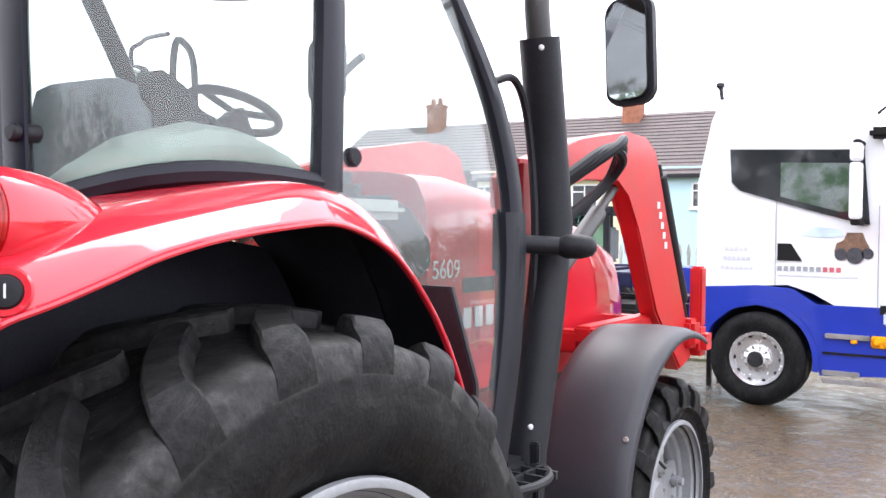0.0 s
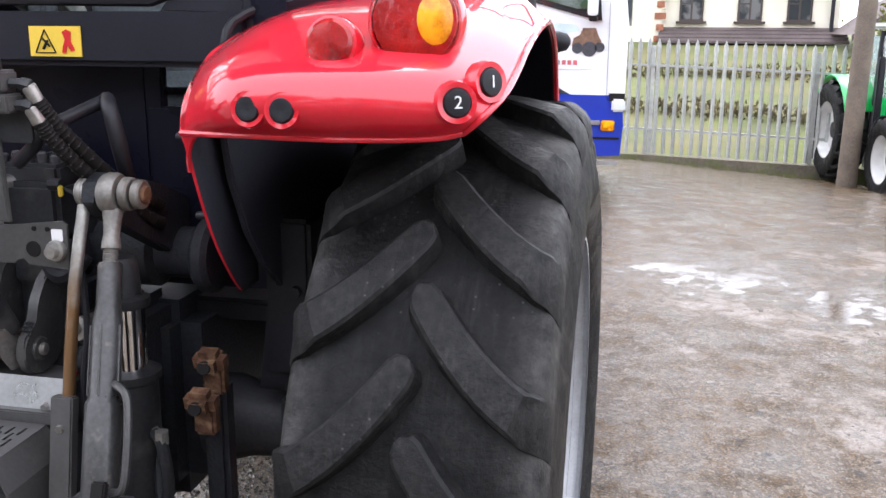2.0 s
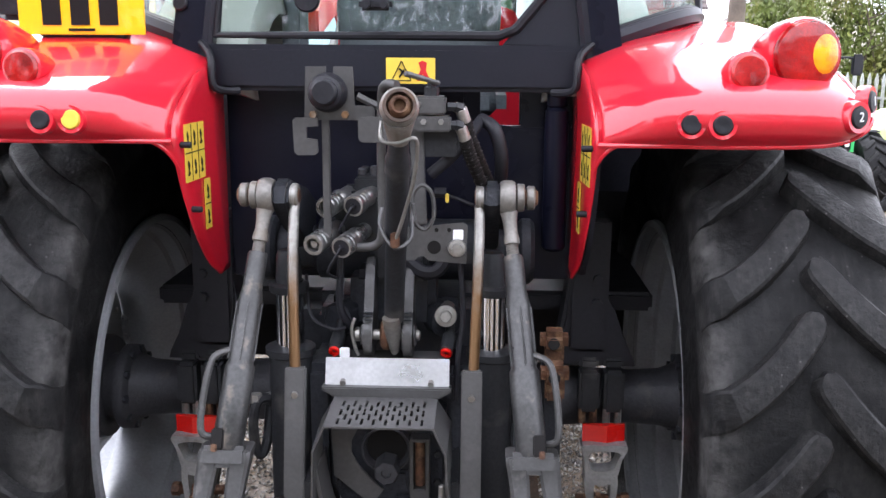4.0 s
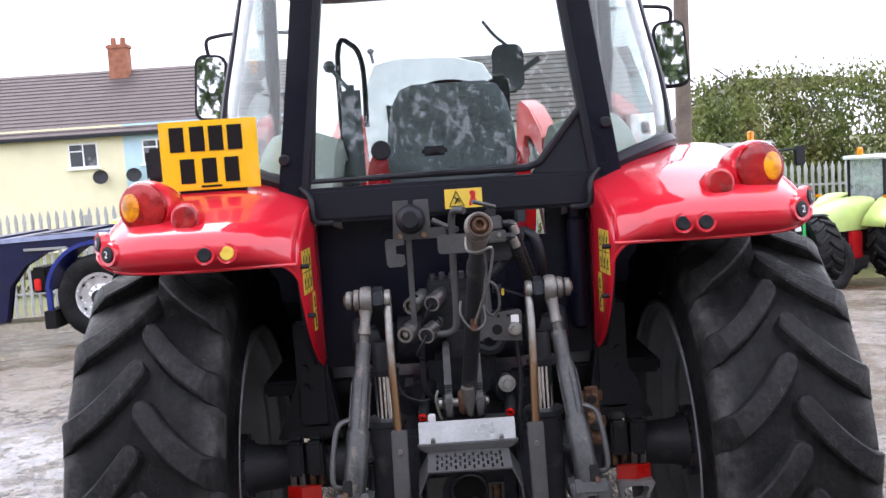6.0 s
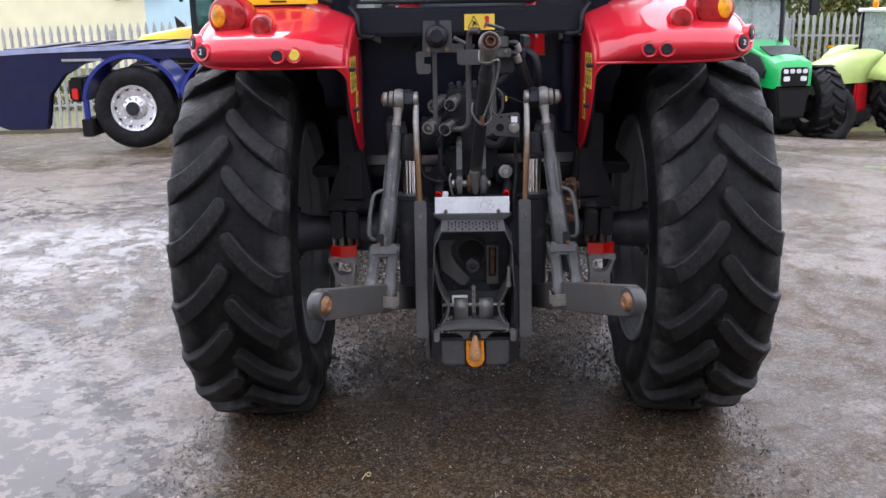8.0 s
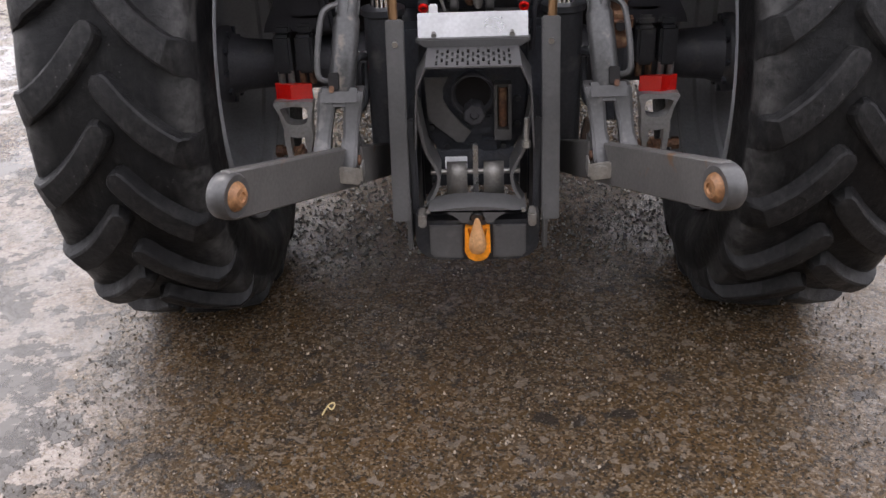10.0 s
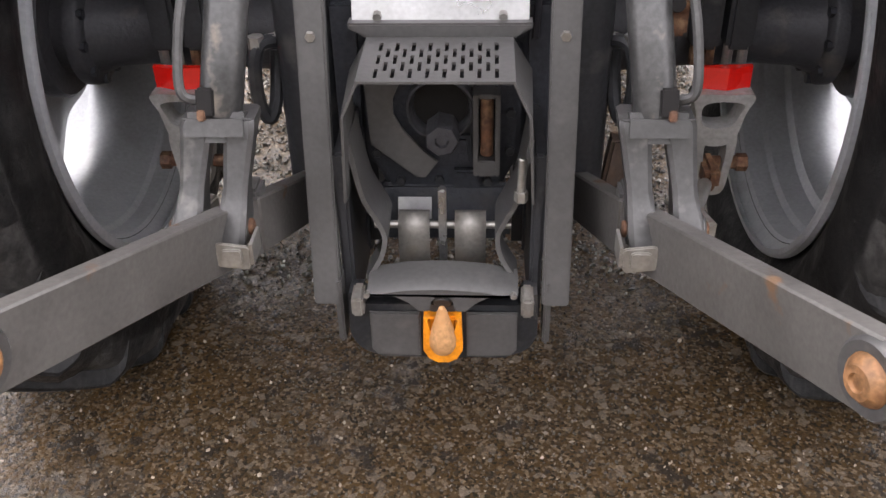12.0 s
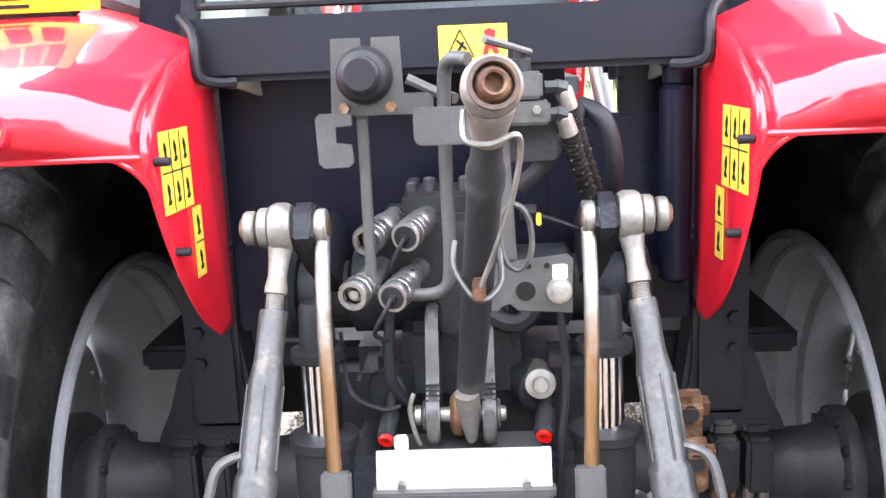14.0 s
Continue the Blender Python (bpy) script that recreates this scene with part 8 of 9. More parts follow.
villa = thing("detached_house", "off-white rendered house with brown tiled roof and dark window frames", "house", (0, 30.0, 0))
bm = bmesh.new()
gab = [(-1.6, -0.5), (1.35, -0.5), (1.35, 2.85), (-0.1, 4.0), (-1.6, 2.85)]
add_prism(bm, gab, at(0, 0.3, 0) @ XZ, 0.6)
part("gable_wall", bm, OFF_WHITE, villa)
bm = bmesh.new()
add_box(bm, (4.0, 1.3, 1.2), (5.6, 2.0, 3.4))
part("front_wall", bm, OFF_WHITE, villa)
tiled_roof(villa, 0.9, 7.6, 0.1, 2.85, 4.0, 5.6, 14)
for s in (1, -1):
    bm = bmesh.new()
    a, b = Vector((-0.1 + s * 1.75, -0.25, 2.62)), Vector((-0.1, -0.25, 4.12))
    add_grid(bm, [[a, b], [a + Vector((0, 1.6, 0)), b + Vector((0, 1.6, 0))], [a + Vector((0, 1.6, 0.14)), b + Vector((0, 1.6, 0.14))], [a + Vector((0, 0, 0.14)), b + Vector((0, 0, 0.14))]])
    part("gable_roof", bm, TILES, villa)
FRAME_BROWN = paint("brown_frame", (0.05, 0.035, 0.03), 0.5)
for x in (2.3, 4.1, 5.6):
    window(villa, x, 2.1, 0.75, 0.8, 0.28, FRAME_BROWN)
bm = bmesh.new()
add_box(bm, (0.35, -0.02, 2.0), (0.18, 0.05, 0.9))
part("slit_window", bm, PANE, villa)
tiled_roof(villa, 1.3, 7.0, -0.6, 1.05, 0.3, 1.5, 4)
for i in range(9):
    bm = bmesh.new()
    add_box(bm, (1.33, 0.1 - 0.13, -0.3 + i * 0.36), (0.24 if i % 2 else 0.36, 0.06, 0.2), bev=0.01)
    part("quoin", bm, BRICK, villa)
bm = bmesh.new()
add_cyl(bm, (6.55, 0.1, -0.3), (6.55, 0.1, 2.8), 0.06, n=8)
part("downpipe", bm, BLACK, villa)
shed = thing("gabled_house", "cream gabled house with dark verge boards behind the bush", "house", (9.2, 27, 0))
bm = bmesh.new()
add_prism(bm, [(-2.4, -1.5), (3.6, -1.5), (3.6, 2.2), (0.4, 3.3), (-2.4, 1.3)], at(0, 0, 0) @ XZ, 0.6)
part("gable_wall", bm, OFF_WHITE, shed)
bm = bmesh.new()
add_grid(bm, [[(-2.7, y, 1.15 + z), (0.4, y, 3.4 + z), (4.0, y, 3.2 + z)] for y, z in ((-0.5, 0), (-0.5, 0.18), (3, 0.18), (3, 0))])
part("roof", bm, TILES, shed)


# ---- the lorry ----
lorry = thing("lorry", "white and blue lorry with a navy loading bed on wet gravel", "lorry", (0, 8.0, 0))


def lorry_wheel(x, z, r, w=0.3):
    bm = bmesh.new()
    add_lathe(bm, [(r * 0.56, 0.02), (r * 0.6, 0.0), (r * 0.78, -0.02), (r * 0.92, -0.005), (r * 0.99, 0.02), (r, 0.05), (r, w), (r * 0.6, w)], (x, 0, z), (0, 1, 0), 40)
    ty = part("lorry_wheel", bm, RUBBER, lorry, "lorry wheel with polished alloy rim")
    bm = bmesh.new()
    add_lathe(bm, [(r * 0.57, 0.0), (r * 0.56, -0.012), (r * 0.5, -0.005), (r * 0.47, 0.05), (r * 0.3, 0.06), (r * 0.28, 0.02), (r * 0.2, 0.0), (r * 0.19, -0.03), (r * 0.12, -0.05), (0, -0.05)], (x, 0, z), (0, 1, 0), 36)
    part("alloy_rim", bm, POLISHED, ty)
    bm = bmesh.new()
    add_cyl(bm, (x, -0.06, z), (x, 0.02, z), r * 0.17, n=20, bev=0.01)
    part("hub_cap", bm, CHARCOAL, ty)
    bm = bmesh.new()
    add_prism(bm, disc(r * 0.045, 10), XZ, 0.012)
    hole = mesh_of("vent_hole", bm, INK)
    bm = bmesh.new()
    add_cyl(bm, (0, 0, 0), (0, -0.025, 0), r * 0.03, n=6)
    nut = mesh_of("lorry_nut", bm, ZINC)
    for i in range(10):
        a = 2 * math.pi * i / 10
        piece("vent_hole", hole, ty, Matrix.Translation((x + r * 0.485 * math.cos(a), 0.028, z + r * 0.485 * math.sin(a))))
        piece("wheel_nut", nut, ty, Matrix.Translation((x + r * 0.245 * math.cos(a), 0.02, z + r * 0.245 * math.sin(a))))


def arch(x, z, r, a0, a1, w, t, mat, name, label=""):
    bm = bmesh.new()
    rows = []
    n = 18
    for i in range(n + 1):
        a = radians(a0 + (a1 - a0) * i / n)
        ca, sa = math.cos(a), math.sin(a)
        rows.append([Vector((x + q * ca, y, z + q * sa)) for q, y in ((r, -0.03), (r + t, -0.03), (r + t, w), (r, w))])
    vs = add_grid(bm, rows, wrap=True)
    bm.faces.new(vs[0][::-1])
    bm.faces.new(vs[-1])
    return part(name, bm, mat, lorry, label)


lorry_wheel(-0.32, 0.31, 0.455)
lorry_wheel(-4.13, 0.315, 0.51)
lorry_wheel(-2.91, 0.315, 0.51)
# cab: side outline lofted to a rounded body 2.4 m deep
def body(outline, y0, y1, inset, mat, name, label="", parent=None):
    bm = bmesh.new()
    cx = sum(p[0] for p in outline) / len(outline)
    cz = sum(p[1] for p in outline) / len(outline)
    rows = []
    for y, k in ((y0, 1 - inset), (y0 + 0.04, 1 - inset * 0.25), (y0 + 0.12, 1), (y1 - 0.12, 1), (y1, 1 - inset)):
        back = 0.1 * max(0.0, y - y0 - 0.1)
        rows.append([Vector((cx + (x - cx) * k - (back if x > 0.5 else 0.0), y, cz + (z - cz) * k)) for x, z in outline])
    vs = add_grid(bm, rows, wrap=True)
    bm.faces.new(vs[0][::-1])
    bm.faces.new(vs[-1])
    return part(name, bm, mat, parent or lorry, label, 45)


body([(-0.93, 0.92), (-0.93, 2.0), (-0.80, 2.62), (-0.72, 2.80), (-0.45, 2.86), (0.2, 2.84), (0.55, 2.74), (0.70, 2.5), (0.86, 2.1), (0.93, 1.55), (0.92, 0.83), (0.40, 0.83), (0.18, 0.95), (-0.05, 1.02), (-0.6, 0.98)], 0.0, 2.4, 0.015, WHITE, "cab", "white lorry cab shell")
body([(-1.0, 0.35), (-0.98, 0.98), (-0.6, 1.0), (-0.32, 1.02), (0.0, 1.0), (0.22, 0.86), (0.40, 0.86), (0.90, 0.86), (0.92, 0.55), (0.90, 0.24), (0.26, 0.20), (0.22, 0.4), (0.1, 0.62), (-0.1, 0.78), (-0.32, 0.83), (-0.55, 0.78), (-0.75, 0.62), (-0.84, 0.35)], -0.01, 2.41, 0.006, BLUE, "skirt", "blue lower bodywork with wheel arch")
arch(-0.32, 0.31, 0.52, -8, 170, 0.5, 0.05, BLUE, "front_arch")
bm = bmesh.new()
add_box(bm, (-0.32, 0.5, 0.62), (1.1, 0.5, 0.44))
part("arch_liner", bm, INK, lorry)
bm = bmesh.new()
wo = [(-0.60, 2.32), (0.60, 2.28), (0.66, 1.60), (0.55, 1.62), (-0.1, 1.80), (-0.50, 1.92), (-0.58, 2.0)]
add_prism(bm, wo, at(0, -0.008, 0) @ XZ, 0.03, 0.004)
part("side_window", bm, paint("lorry_glass", (0.02, 0.022, 0.025), 0.06, vary=0.1, spec=0.7), lorry, "dark side window")
bm = bmesh.new()
add_prism(bm, [(-0.12, 2.18), (0.48, 2.16), (0.52, 1.72), (0.4, 1.72), (-0.12, 1.86)], at(0, -0.03, 0) @ XZ, 0.004)
part("see_through_pane", bm, paint("lorry_glass_pale", (0.16, 0.19, 0.18), 0.06, vary=0.4, scale=3, tint=(0.05, 0.09, 0.05), tint_at=(0.45, 0.6), tint_scale=5), lorry)
bm = bmesh.new()
add_prism(bm, rounded(0.10, 0.5, 0.03), at(0.58, -0.28, 1.9) @ XZ, 0.12, 0.02)
add_prism(bm, rounded(0.10, 0.16, 0.03), at(0.58, -0.28, 2.24) @ XZ, 0.12, 0.02)
part("lorry_mirror", bm, WHITE, lorry)
bm = bmesh.new()
add_box(bm, (0.58, -0.15, 1.62), (0.08, 0.3, 0.05), bev=0.01)
part("mirror_arm", bm, INK, lorry)
bm = bmesh.new()
add_box(bm, (0.58, -0.15, 2.33), (0.06, 0.3, 0.04), bev=0.01)
part("mirror_arm", bm, INK, lorry)
bm = bmesh.new()
add_box(bm, (0.80, -0.02, 2.42), (0.3, 0.2, 0.1), bev=0.03)
part("sun_visor", bm, INK, lorry)
bm = bmesh.new()
add_box(bm, (0.86, -0.02, 0.76), (0.14, 0.06, 0.13), bev=0.02)
part("headlamp", bm, paint("lamp_glass", (0.7, 0.72, 0.75), 0.1, coat=1.0), lorry)
bm = bmesh.new()
add_box(bm, (0.76, -0.025, 0.55), (0.14, 0.03, 0.11), bev=0.012)
part("turn_lamp", bm, LENS_AMBER, lorry)
bm = bmesh.new()
add_box(bm, (0.55, -0.025, 0.54), (0.06, 0.03, 0.04), bev=0.008)
part("side_marker", bm, LENS_AMBER, lorry)
for z, x0, x1 in ((0.58, 0.30, 0.68), (0.24, 0.28, 0.6), (0.165, 0.28, 0.88)):
    bm = bmesh.new()
    add_box(bm, ((x0 + x1) / 2, -0.025, z), (x1 - x0, 0.03, 0.045), bev=0.006)
    part("step_edge", bm, ALLOY, lorry)
bm = bmesh.new()
add_box(bm, (0.58, -0.018, 0.42), (0.6, 0.012, 0.02))
part("panel_gap", bm, INK, lorry)
bm = bmesh.new()
add_box(bm, (0.84, -0.012, 0.84), (0.16, 0.02, 0.08))
part("panel_gap", bm, INK, lorry)
bm = bmesh.new()
add_prism(bm, [(-0.14, 1.42), (-0.02, 1.42), (0.08, 1.26), (-0.14, 1.26)], at(0, -0.006, 0) @ XZ, 0.02)
part("air_vent", bm, INK, lorry)
bm = bmesh.new()
add_box(bm, (0.735, -0.004, 1.3), (0.008, 0.012, 0.95))
GAP = paint("gap_grey", (0.4, 0.41, 0.43), 0.6)
part("door_gap", bm, GAP, lorry)
bm = bmesh.new()
add_box(bm, (-0.16, -0.004, 1.45), (0.006, 0.012, 0.85))
part("door_gap", bm, GAP, lorry)
MARK = paint("grey_lettering", (0.33, 0.34, 0.36), 0.5)
MARKR = paint("red_lettering", (0.55, 0.12, 0.14), 0.5)
for z, x0, n, w, h in ((1.36, -0.62, 5, 0.035, 0.035), (1.27, -0.64, 6, 0.035, 0.035), (1.18, -0.66, 7, 0.035, 0.03)):
    for k in range(n):
        bm = bmesh.new()
        add_box(bm, (x0 + k * 0.045, -0.0035, z), (w, 0.006, h))
        part("lettering_bar", bm, paint("faint_lettering", (0.6, 0.6, 0.64), 0.5) if (k == 0 and n == 5) else bpy.data.materials["faint_lettering"], lorry)
for k in range(10):
    bm = bmesh.new()
    add_box(bm, (-0.12 + k * 0.058, -0.0035, 1.185), (0.04, 0.006, 0.045))
    part("lettering_bar", bm, MARKR if k > 6 else MARK, lorry)
bm = bmesh.new()
add_box(bm, (0.22, -0.0035, 1.12), (0.7, 0.006, 0.012))
part("fine_print_bar", bm, bpy.data.materials["faint_lettering"], lorry)
# picture of a tractor on the door
PIC_A, PIC_B = paint("decal_brown", (0.2, 0.11, 0.07), 0.5, vary=0.3, scale=20), paint("decal_dark", (0.05, 0.05, 0.06), 0.5, vary=0.3, scale=20)
bm = bmesh.new()
add_prism(bm, [(0.36, 1.35), (0.38, 1.43), (0.44, 1.46), (0.47, 1.53), (0.60, 1.53), (0.63, 1.45), (0.66, 1.40), (0.65, 1.33)], at(0, -0.0035, 0) @ XZ, 0.006)
pic = part("tractor_decal", bm, PIC_A, lorry, "printed picture of a brown tractor")
for x, z, r in ((0.42, 1.33, 0.055), (0.54, 1.32, 0.075), (0.645, 1.34, 0.05)):
    bm = bmesh.new()
    add_prism(bm, disc(r), at(x, -0.008, z) @ XZ, 0.004)
    part("decal_wheel", bm, PIC_B, pic)
bm = bmesh.new()
add_prism(bm, [(0.05, 1.5), (0.2, 1.58), (0.4, 1.56), (0.45, 1.5), (0.3, 1.48)], at(0, -0.0045, 0) @ XZ, 0.004)
part("sky_wash", bm, paint("decal_wash", (0.6, 0.72, 0.82), 0.5), pic)
bm = bmesh.new()
add_cyl(bm, (-0.72, 0.1, 2.82), (-0.74, 0.1, 2.95), 0.02, n=8)
add_box(bm, (0.93, 0.4, 2.62), (0.1, 0.1, 0.08))
add_tube(bm, [(0.7, 0.02, 2.6), (0.82, 0.02, 2.7), (0.86, 0.02, 2.5)], 0.015)
add_lathe(bm, [(0, 0.05), (0.04, 0.03), (0.045, 0), (0.02, -0.02)], (-0.74, 0.1, 2.95), (0, 0, 1), 12)
part("roof_horn", bm, CHARCOAL, lorry)
bm = bmesh.new()
add_cyl(bm, (0.90, 0.5, 2.62), (0.90, 0.5, 2.78), 0.06, n=14, bev=0.02)
part("beacon", bm, LENS_AMBER, lorry)
# chassis, bed beam, rear guards
bm = bmesh.new()
add_box(bm, (-2.7, 0.7, 0.62), (4.0, 0.25, 0.25), bev=0.02)
add_box(bm, (-2.7, 1.7, 0.62), (4.0, 0.25, 0.25), bev=0.02)
add_box(bm, (-1.7, 0.35, 0.5), (0.8, 0.5, 0.5), bev=0.06)
part("chassis", bm, INK, lorry)
bm = bmesh.new()
bed = [(-7.2, 0.78), (-6.3, 0.95), (-5.35, 1.06), (-4.7, 1.09), (-1.6, 1.09), (-1.6, 0.93), (-4.5, 0.93), (-4.75, 0.86), (-5.0, 0.74), (-5.2, 0.5), (-5.28, 0.1), (-5.28, 0.06), (-5.75, 0.06), (-6.4, 0.3), (-7.2, 0.35)]
add_prism(bm, bed, at(0, 0.1, 0) @ XZ, 0.16, 0.015)
add_prism(bm, [(-7.2, 0.78), (-6.3, 0.95), (-5.35, 1.06), (-1.6, 1.09), (-1.6, 0.93), (-5.35, 0.92), (-6.3, 0.8), (-7.2, 0.6)], at(0, 2.2, 0) @ XZ, 0.16, 0.015)
bdp = part("loading_bed", bm, NAVY, lorry, "navy blue goose-neck loading bed")
bm = bmesh.new()
add_prism(bm, [(-7.1, 0.88), (-6.3, 1.03), (-5.35, 1.07), (-4.2, 1.085), (-3.3, 1.085), (-3.3, 1.04), (-4.2, 1.035), (-5.3, 1.01), (-6.3, 0.96), (-7.1, 0.83)], at(0, 0.005, 0) @ XZ, 0.02)
part("bright_rail", bm, paint("pale_blue_rail", (0.3, 0.34, 0.5), 0.35, coat=0.4), bdp)
bm = bmesh.new()
add_box(bm, (-4.72, 0.0, 0.92), (0.5, 0.04, 0.03), bev=0.005)
part("lamp_bar", bm, GALV, bdp)
bm = bmesh.new()
add_box(bm, (0, 0, 0), (0.2, 2.0, 0.04))
board = mesh_of("bed_board", bm, NAVY)
for i in range(12):
    piece("bed_board", board, bdp, Matrix.Translation((-7.0 + i * 0.45, 1.15, 1.04 - 0.06 * max(0, 3 - i))))
arch(-4.13, 0.355, 0.59, 8, 172, 0.55, 0.045, BLUE_DEEP, "rear_arch", "blue curved mudguard")
arch(-2.91, 0.355, 0.59, 8, 172, 0.55, 0.045, BLUE_DEEP, "rear_arch", "blue curved mudguard")
bm = bmesh.new()
add_box(bm, (-4.73, 0.02, 0.3), (0.07, 0.05, 0.3), bev=0.01)
part("guard_end", bm, BLUE_DEEP, lorry)
bm = bmesh.new()
add_box(bm, (-4.72, 0.2, 0.08), (0.14, 0.5, 0.22), bev=0.01)
add_box(bm, (-4.85, 0.3, 0.55), (0.2, 0.5, 0.3), bev=0.03)
part("mud_flap", bm, INK, lorry)
bm = bmesh.new()
add_box(bm, (-4.86, 0.03, 0.5), (0.08, 0.03, 0.14), bev=0.01)
part("tail_lamp", bm, REFLECTOR, lorry)

# ---- yellow tractor on the far side of the bed ----
def plain_wheel(parent, x, y, z, r, w, rim_mat, turn=0.0, lug=True):
    m = Matrix.Translation((x, y, z)) @ Matrix.Rotation(turn, 4, "Z")
    bm = bmesh.new()
    add_lathe(bm, [(r * 0.58, -w * 0.45), (r * 0.66, -w * 0.5), (r * 0.85, -w * 0.52), (r * 0.93, -w * 0.46), (r * 0.95, 0), (r * 0.93, w * 0.46), (r * 0.85, w * 0.52), (r * 0.66, w * 0.5), (r * 0.58, w * 0.45)], (0, 0, 0), (1, 0, 0), 36)
    ty = part("wheel", bm, RUBBER, parent)
    ty.matrix_basis = m
    if lug:
        for sd in (1, -1):
            me = lug_mesh(r * 0.95, r * 0.1, r * 0.06, sd, "far_lug", w * 0.5 / 0.25)
            for i in range(16):
                piece("tread_lug", me, ty, Matrix.Rotation(2 * math.pi * (i + (0.5 if sd < 0 else 0)) / 16, 4, "X"))
    bm = bmesh.new()
    add_lathe(bm, [(r * 0.6, -w * 0.44), (r * 0.56, -w * 0.42), (r * 0.5, -w * 0.1), (r * 0.22, -w * 0.05), (r * 0.2, w * 0.0), (r * 0.22, w * 0.05), (r * 0.5, w * 0.1), (r * 0.56, w * 0.42), (r * 0.6, w * 0.44)], (0, 0, 0), (1, 0, 0), 30)
    part("rim", bm, rim_mat, ty)
    bm = bmesh.new()
    add_cyl(bm, (-w * 0.2, 0, 0), (w * 0.2, 0, 0), r * 0.17, n=14, bev=0.01)
    part("hub", bm, CHARCOAL, ty)


yt = thing("yellow_tractor", "yellow tractor with black cab behind the lorry bed", "tractor", (-5.0, 11.2, -0.35))
bm = bmesh.new()
rows = []
for x, w, zt in ((-0.12, 0.36, 1.38), (-0.06, 0.41, 1.43), (0.2, 0.44, 1.48), (0.5, 0.45, 1.53), (0.86, 0.45, 1.58)):
    rows.append([Vector((x, 0.45 + y * w, z)) for y, z in ((-1, 1.28), (-1, zt - 0.1), (-0.9, zt - 0.03), (-0.7, zt), (0.7, zt), (0.9, zt - 0.03), (1, zt - 0.1), (1, 1.28))])
vs = add_grid(bm, rows)
bm.faces.new([v for v in vs[0]])
part("bonnet", bm, YELLOW_PAINT, yt)
bm = bmesh.new()
add_prism(bm, [(0.12, 0.86), (0.45, 0.93), (0.85, 1.0), (0.85, 0.86)], at(0, -0.02, 0) @ XZ, 0.1, 0.01)
part("side_panel", bm, YELLOW_PAINT, yt)
bm = bmesh.new()
add_box(bm, (-0.05, 0.0, 0.92), (0.13, 0.2, 0.13), bev=0.02)
part("front_marker", bm, YELLOW_PAINT, yt)
bm = bmesh.new()
add_box(bm, (0.4, 0.45, 1.1), (1.1, 0.8, 0.36), bev=0.05)
part("engine", bm, INK, yt)
for x in (0.9, 1.35, 1.85):
    for y in (-0.2, 1.1):
        bm = bmesh.new()
        add_box(bm, (x, y, 1.6), (0.08, 0.08, 1.0), bev=0.01)
        part("cab_pillar", bm, BLACK, yt)
bm = bmesh.new()
add_box(bm, (1.38, 0.45, 2.13), (1.2, 1.5, 0.12), bev=0.03)
part("cab_roof", bm, BLACK, yt)
bm = bmesh.new()
add_box(bm, (1.4, 0.45, 1.15), (1.1, 1.4, 0.2), bev=0.03)
part("cab_floor", bm, BLACK, yt)
bm = bmesh.new()
add_box(bm, (1.4, -0.2, 1.65), (0.9, 0.01, 0.9))
part("door_glass", bm, glazing("tinted_glass", (0.45, 0.6, 0.6)), yt)
bm = bmesh.new()
add_box(bm, (0.9, 0.45, 1.65), (0.01, 1.2, 0.9))
part("windscreen", bm, bpy.data.materials["tinted_glass"], yt)
bm = bmesh.new()
add_box(bm, (1.5, 0.45, 1.4), (0.35, 0.4, 0.12), bev=0.05)
add_box(bm, (1.65, 0.45, 1.65), (0.1, 0.38, 0.5), bev=0.04)
part("seat", bm, SEAT, yt)
bm = bmesh.new()
add_box(bm, (0.78, -0.38, 2.02), (0.1, 0.12, 0.16), bev=0.03)
part("cab_mirror", bm, BLACK, yt)
bm = bmesh.new()
add_prism(bm, [(0.48, 1.55), (0.62, 1.55), (0.6, 1.6), (0.46, 1.72)], at(0, 0.3, 0) @ XZ, 0.06, 0.01)
part("air_intake", bm, BLACK, yt)
for x, r in ((0.0, 0.55), (1.6, 0.62)):
    plain_wheel(yt, x + 0.2, 0.0, 0.6, r, 0.4, YELLOW_PAINT, math.pi / 2)
    plain_wheel(yt, x + 0.2, 1.2, 0.6, r, 0.4, YELLOW_PAINT, math.pi / 2)

# ---- machinery stacked between loader and lorry ----
crate = thing("plastic_crate", "blue plastic crate on a steel stand", "crate", (-1.6, 9.6, 0))
bm = bmesh.new()
add_box(bm, (0, 0, 0.95), (0.9, 0.5, 0.3), bev=0.03)
part("box", bm, BLUE, crate)
for sx in (-0.4, 0.4):
    for sy in (-0.2, 0.2):
        bm = bmesh.new()
        add_box(bm, (sx, sy, 0.3), (0.05, 0.05, 1.15))
        part("stand_leg", bm, CHARCOAL, crate)
drum = thing("spreader_hopper", "yellow spreader hopper with grey motor", "machine", (-1.45, 6.3, -0.05))
bm = bmesh.new()
add_lathe(bm, [(0, 0.95), (0.12, 1.0), (0.28, 1.3), (0.28, 1.36), (0.24, 1.4), (0, 1.42)], (0, 0, 0), (0, 0, 1), 24)
part("hopper", bm, YELLOW_PAINT, drum)
bm = bmesh.new()
add_box(bm, (0, 0, 0.8), (0.3, 0.3, 0.3), bev=0.04)
add_box(bm, (0, 0, 0.35), (0.5, 0.4, 0.6), bev=0.03)
part("motor", bm, CHARCOAL, drum)
bm = bmesh.new()
add_tube(bm, spline([(-0.2, -0.3, 1.1), (0.0, -0.35, 1.0), (0.2, -0.3, 1.15), (0.3, -0.2, 1.0), (0.1, -0.3, 0.8)], 5), 0.025)
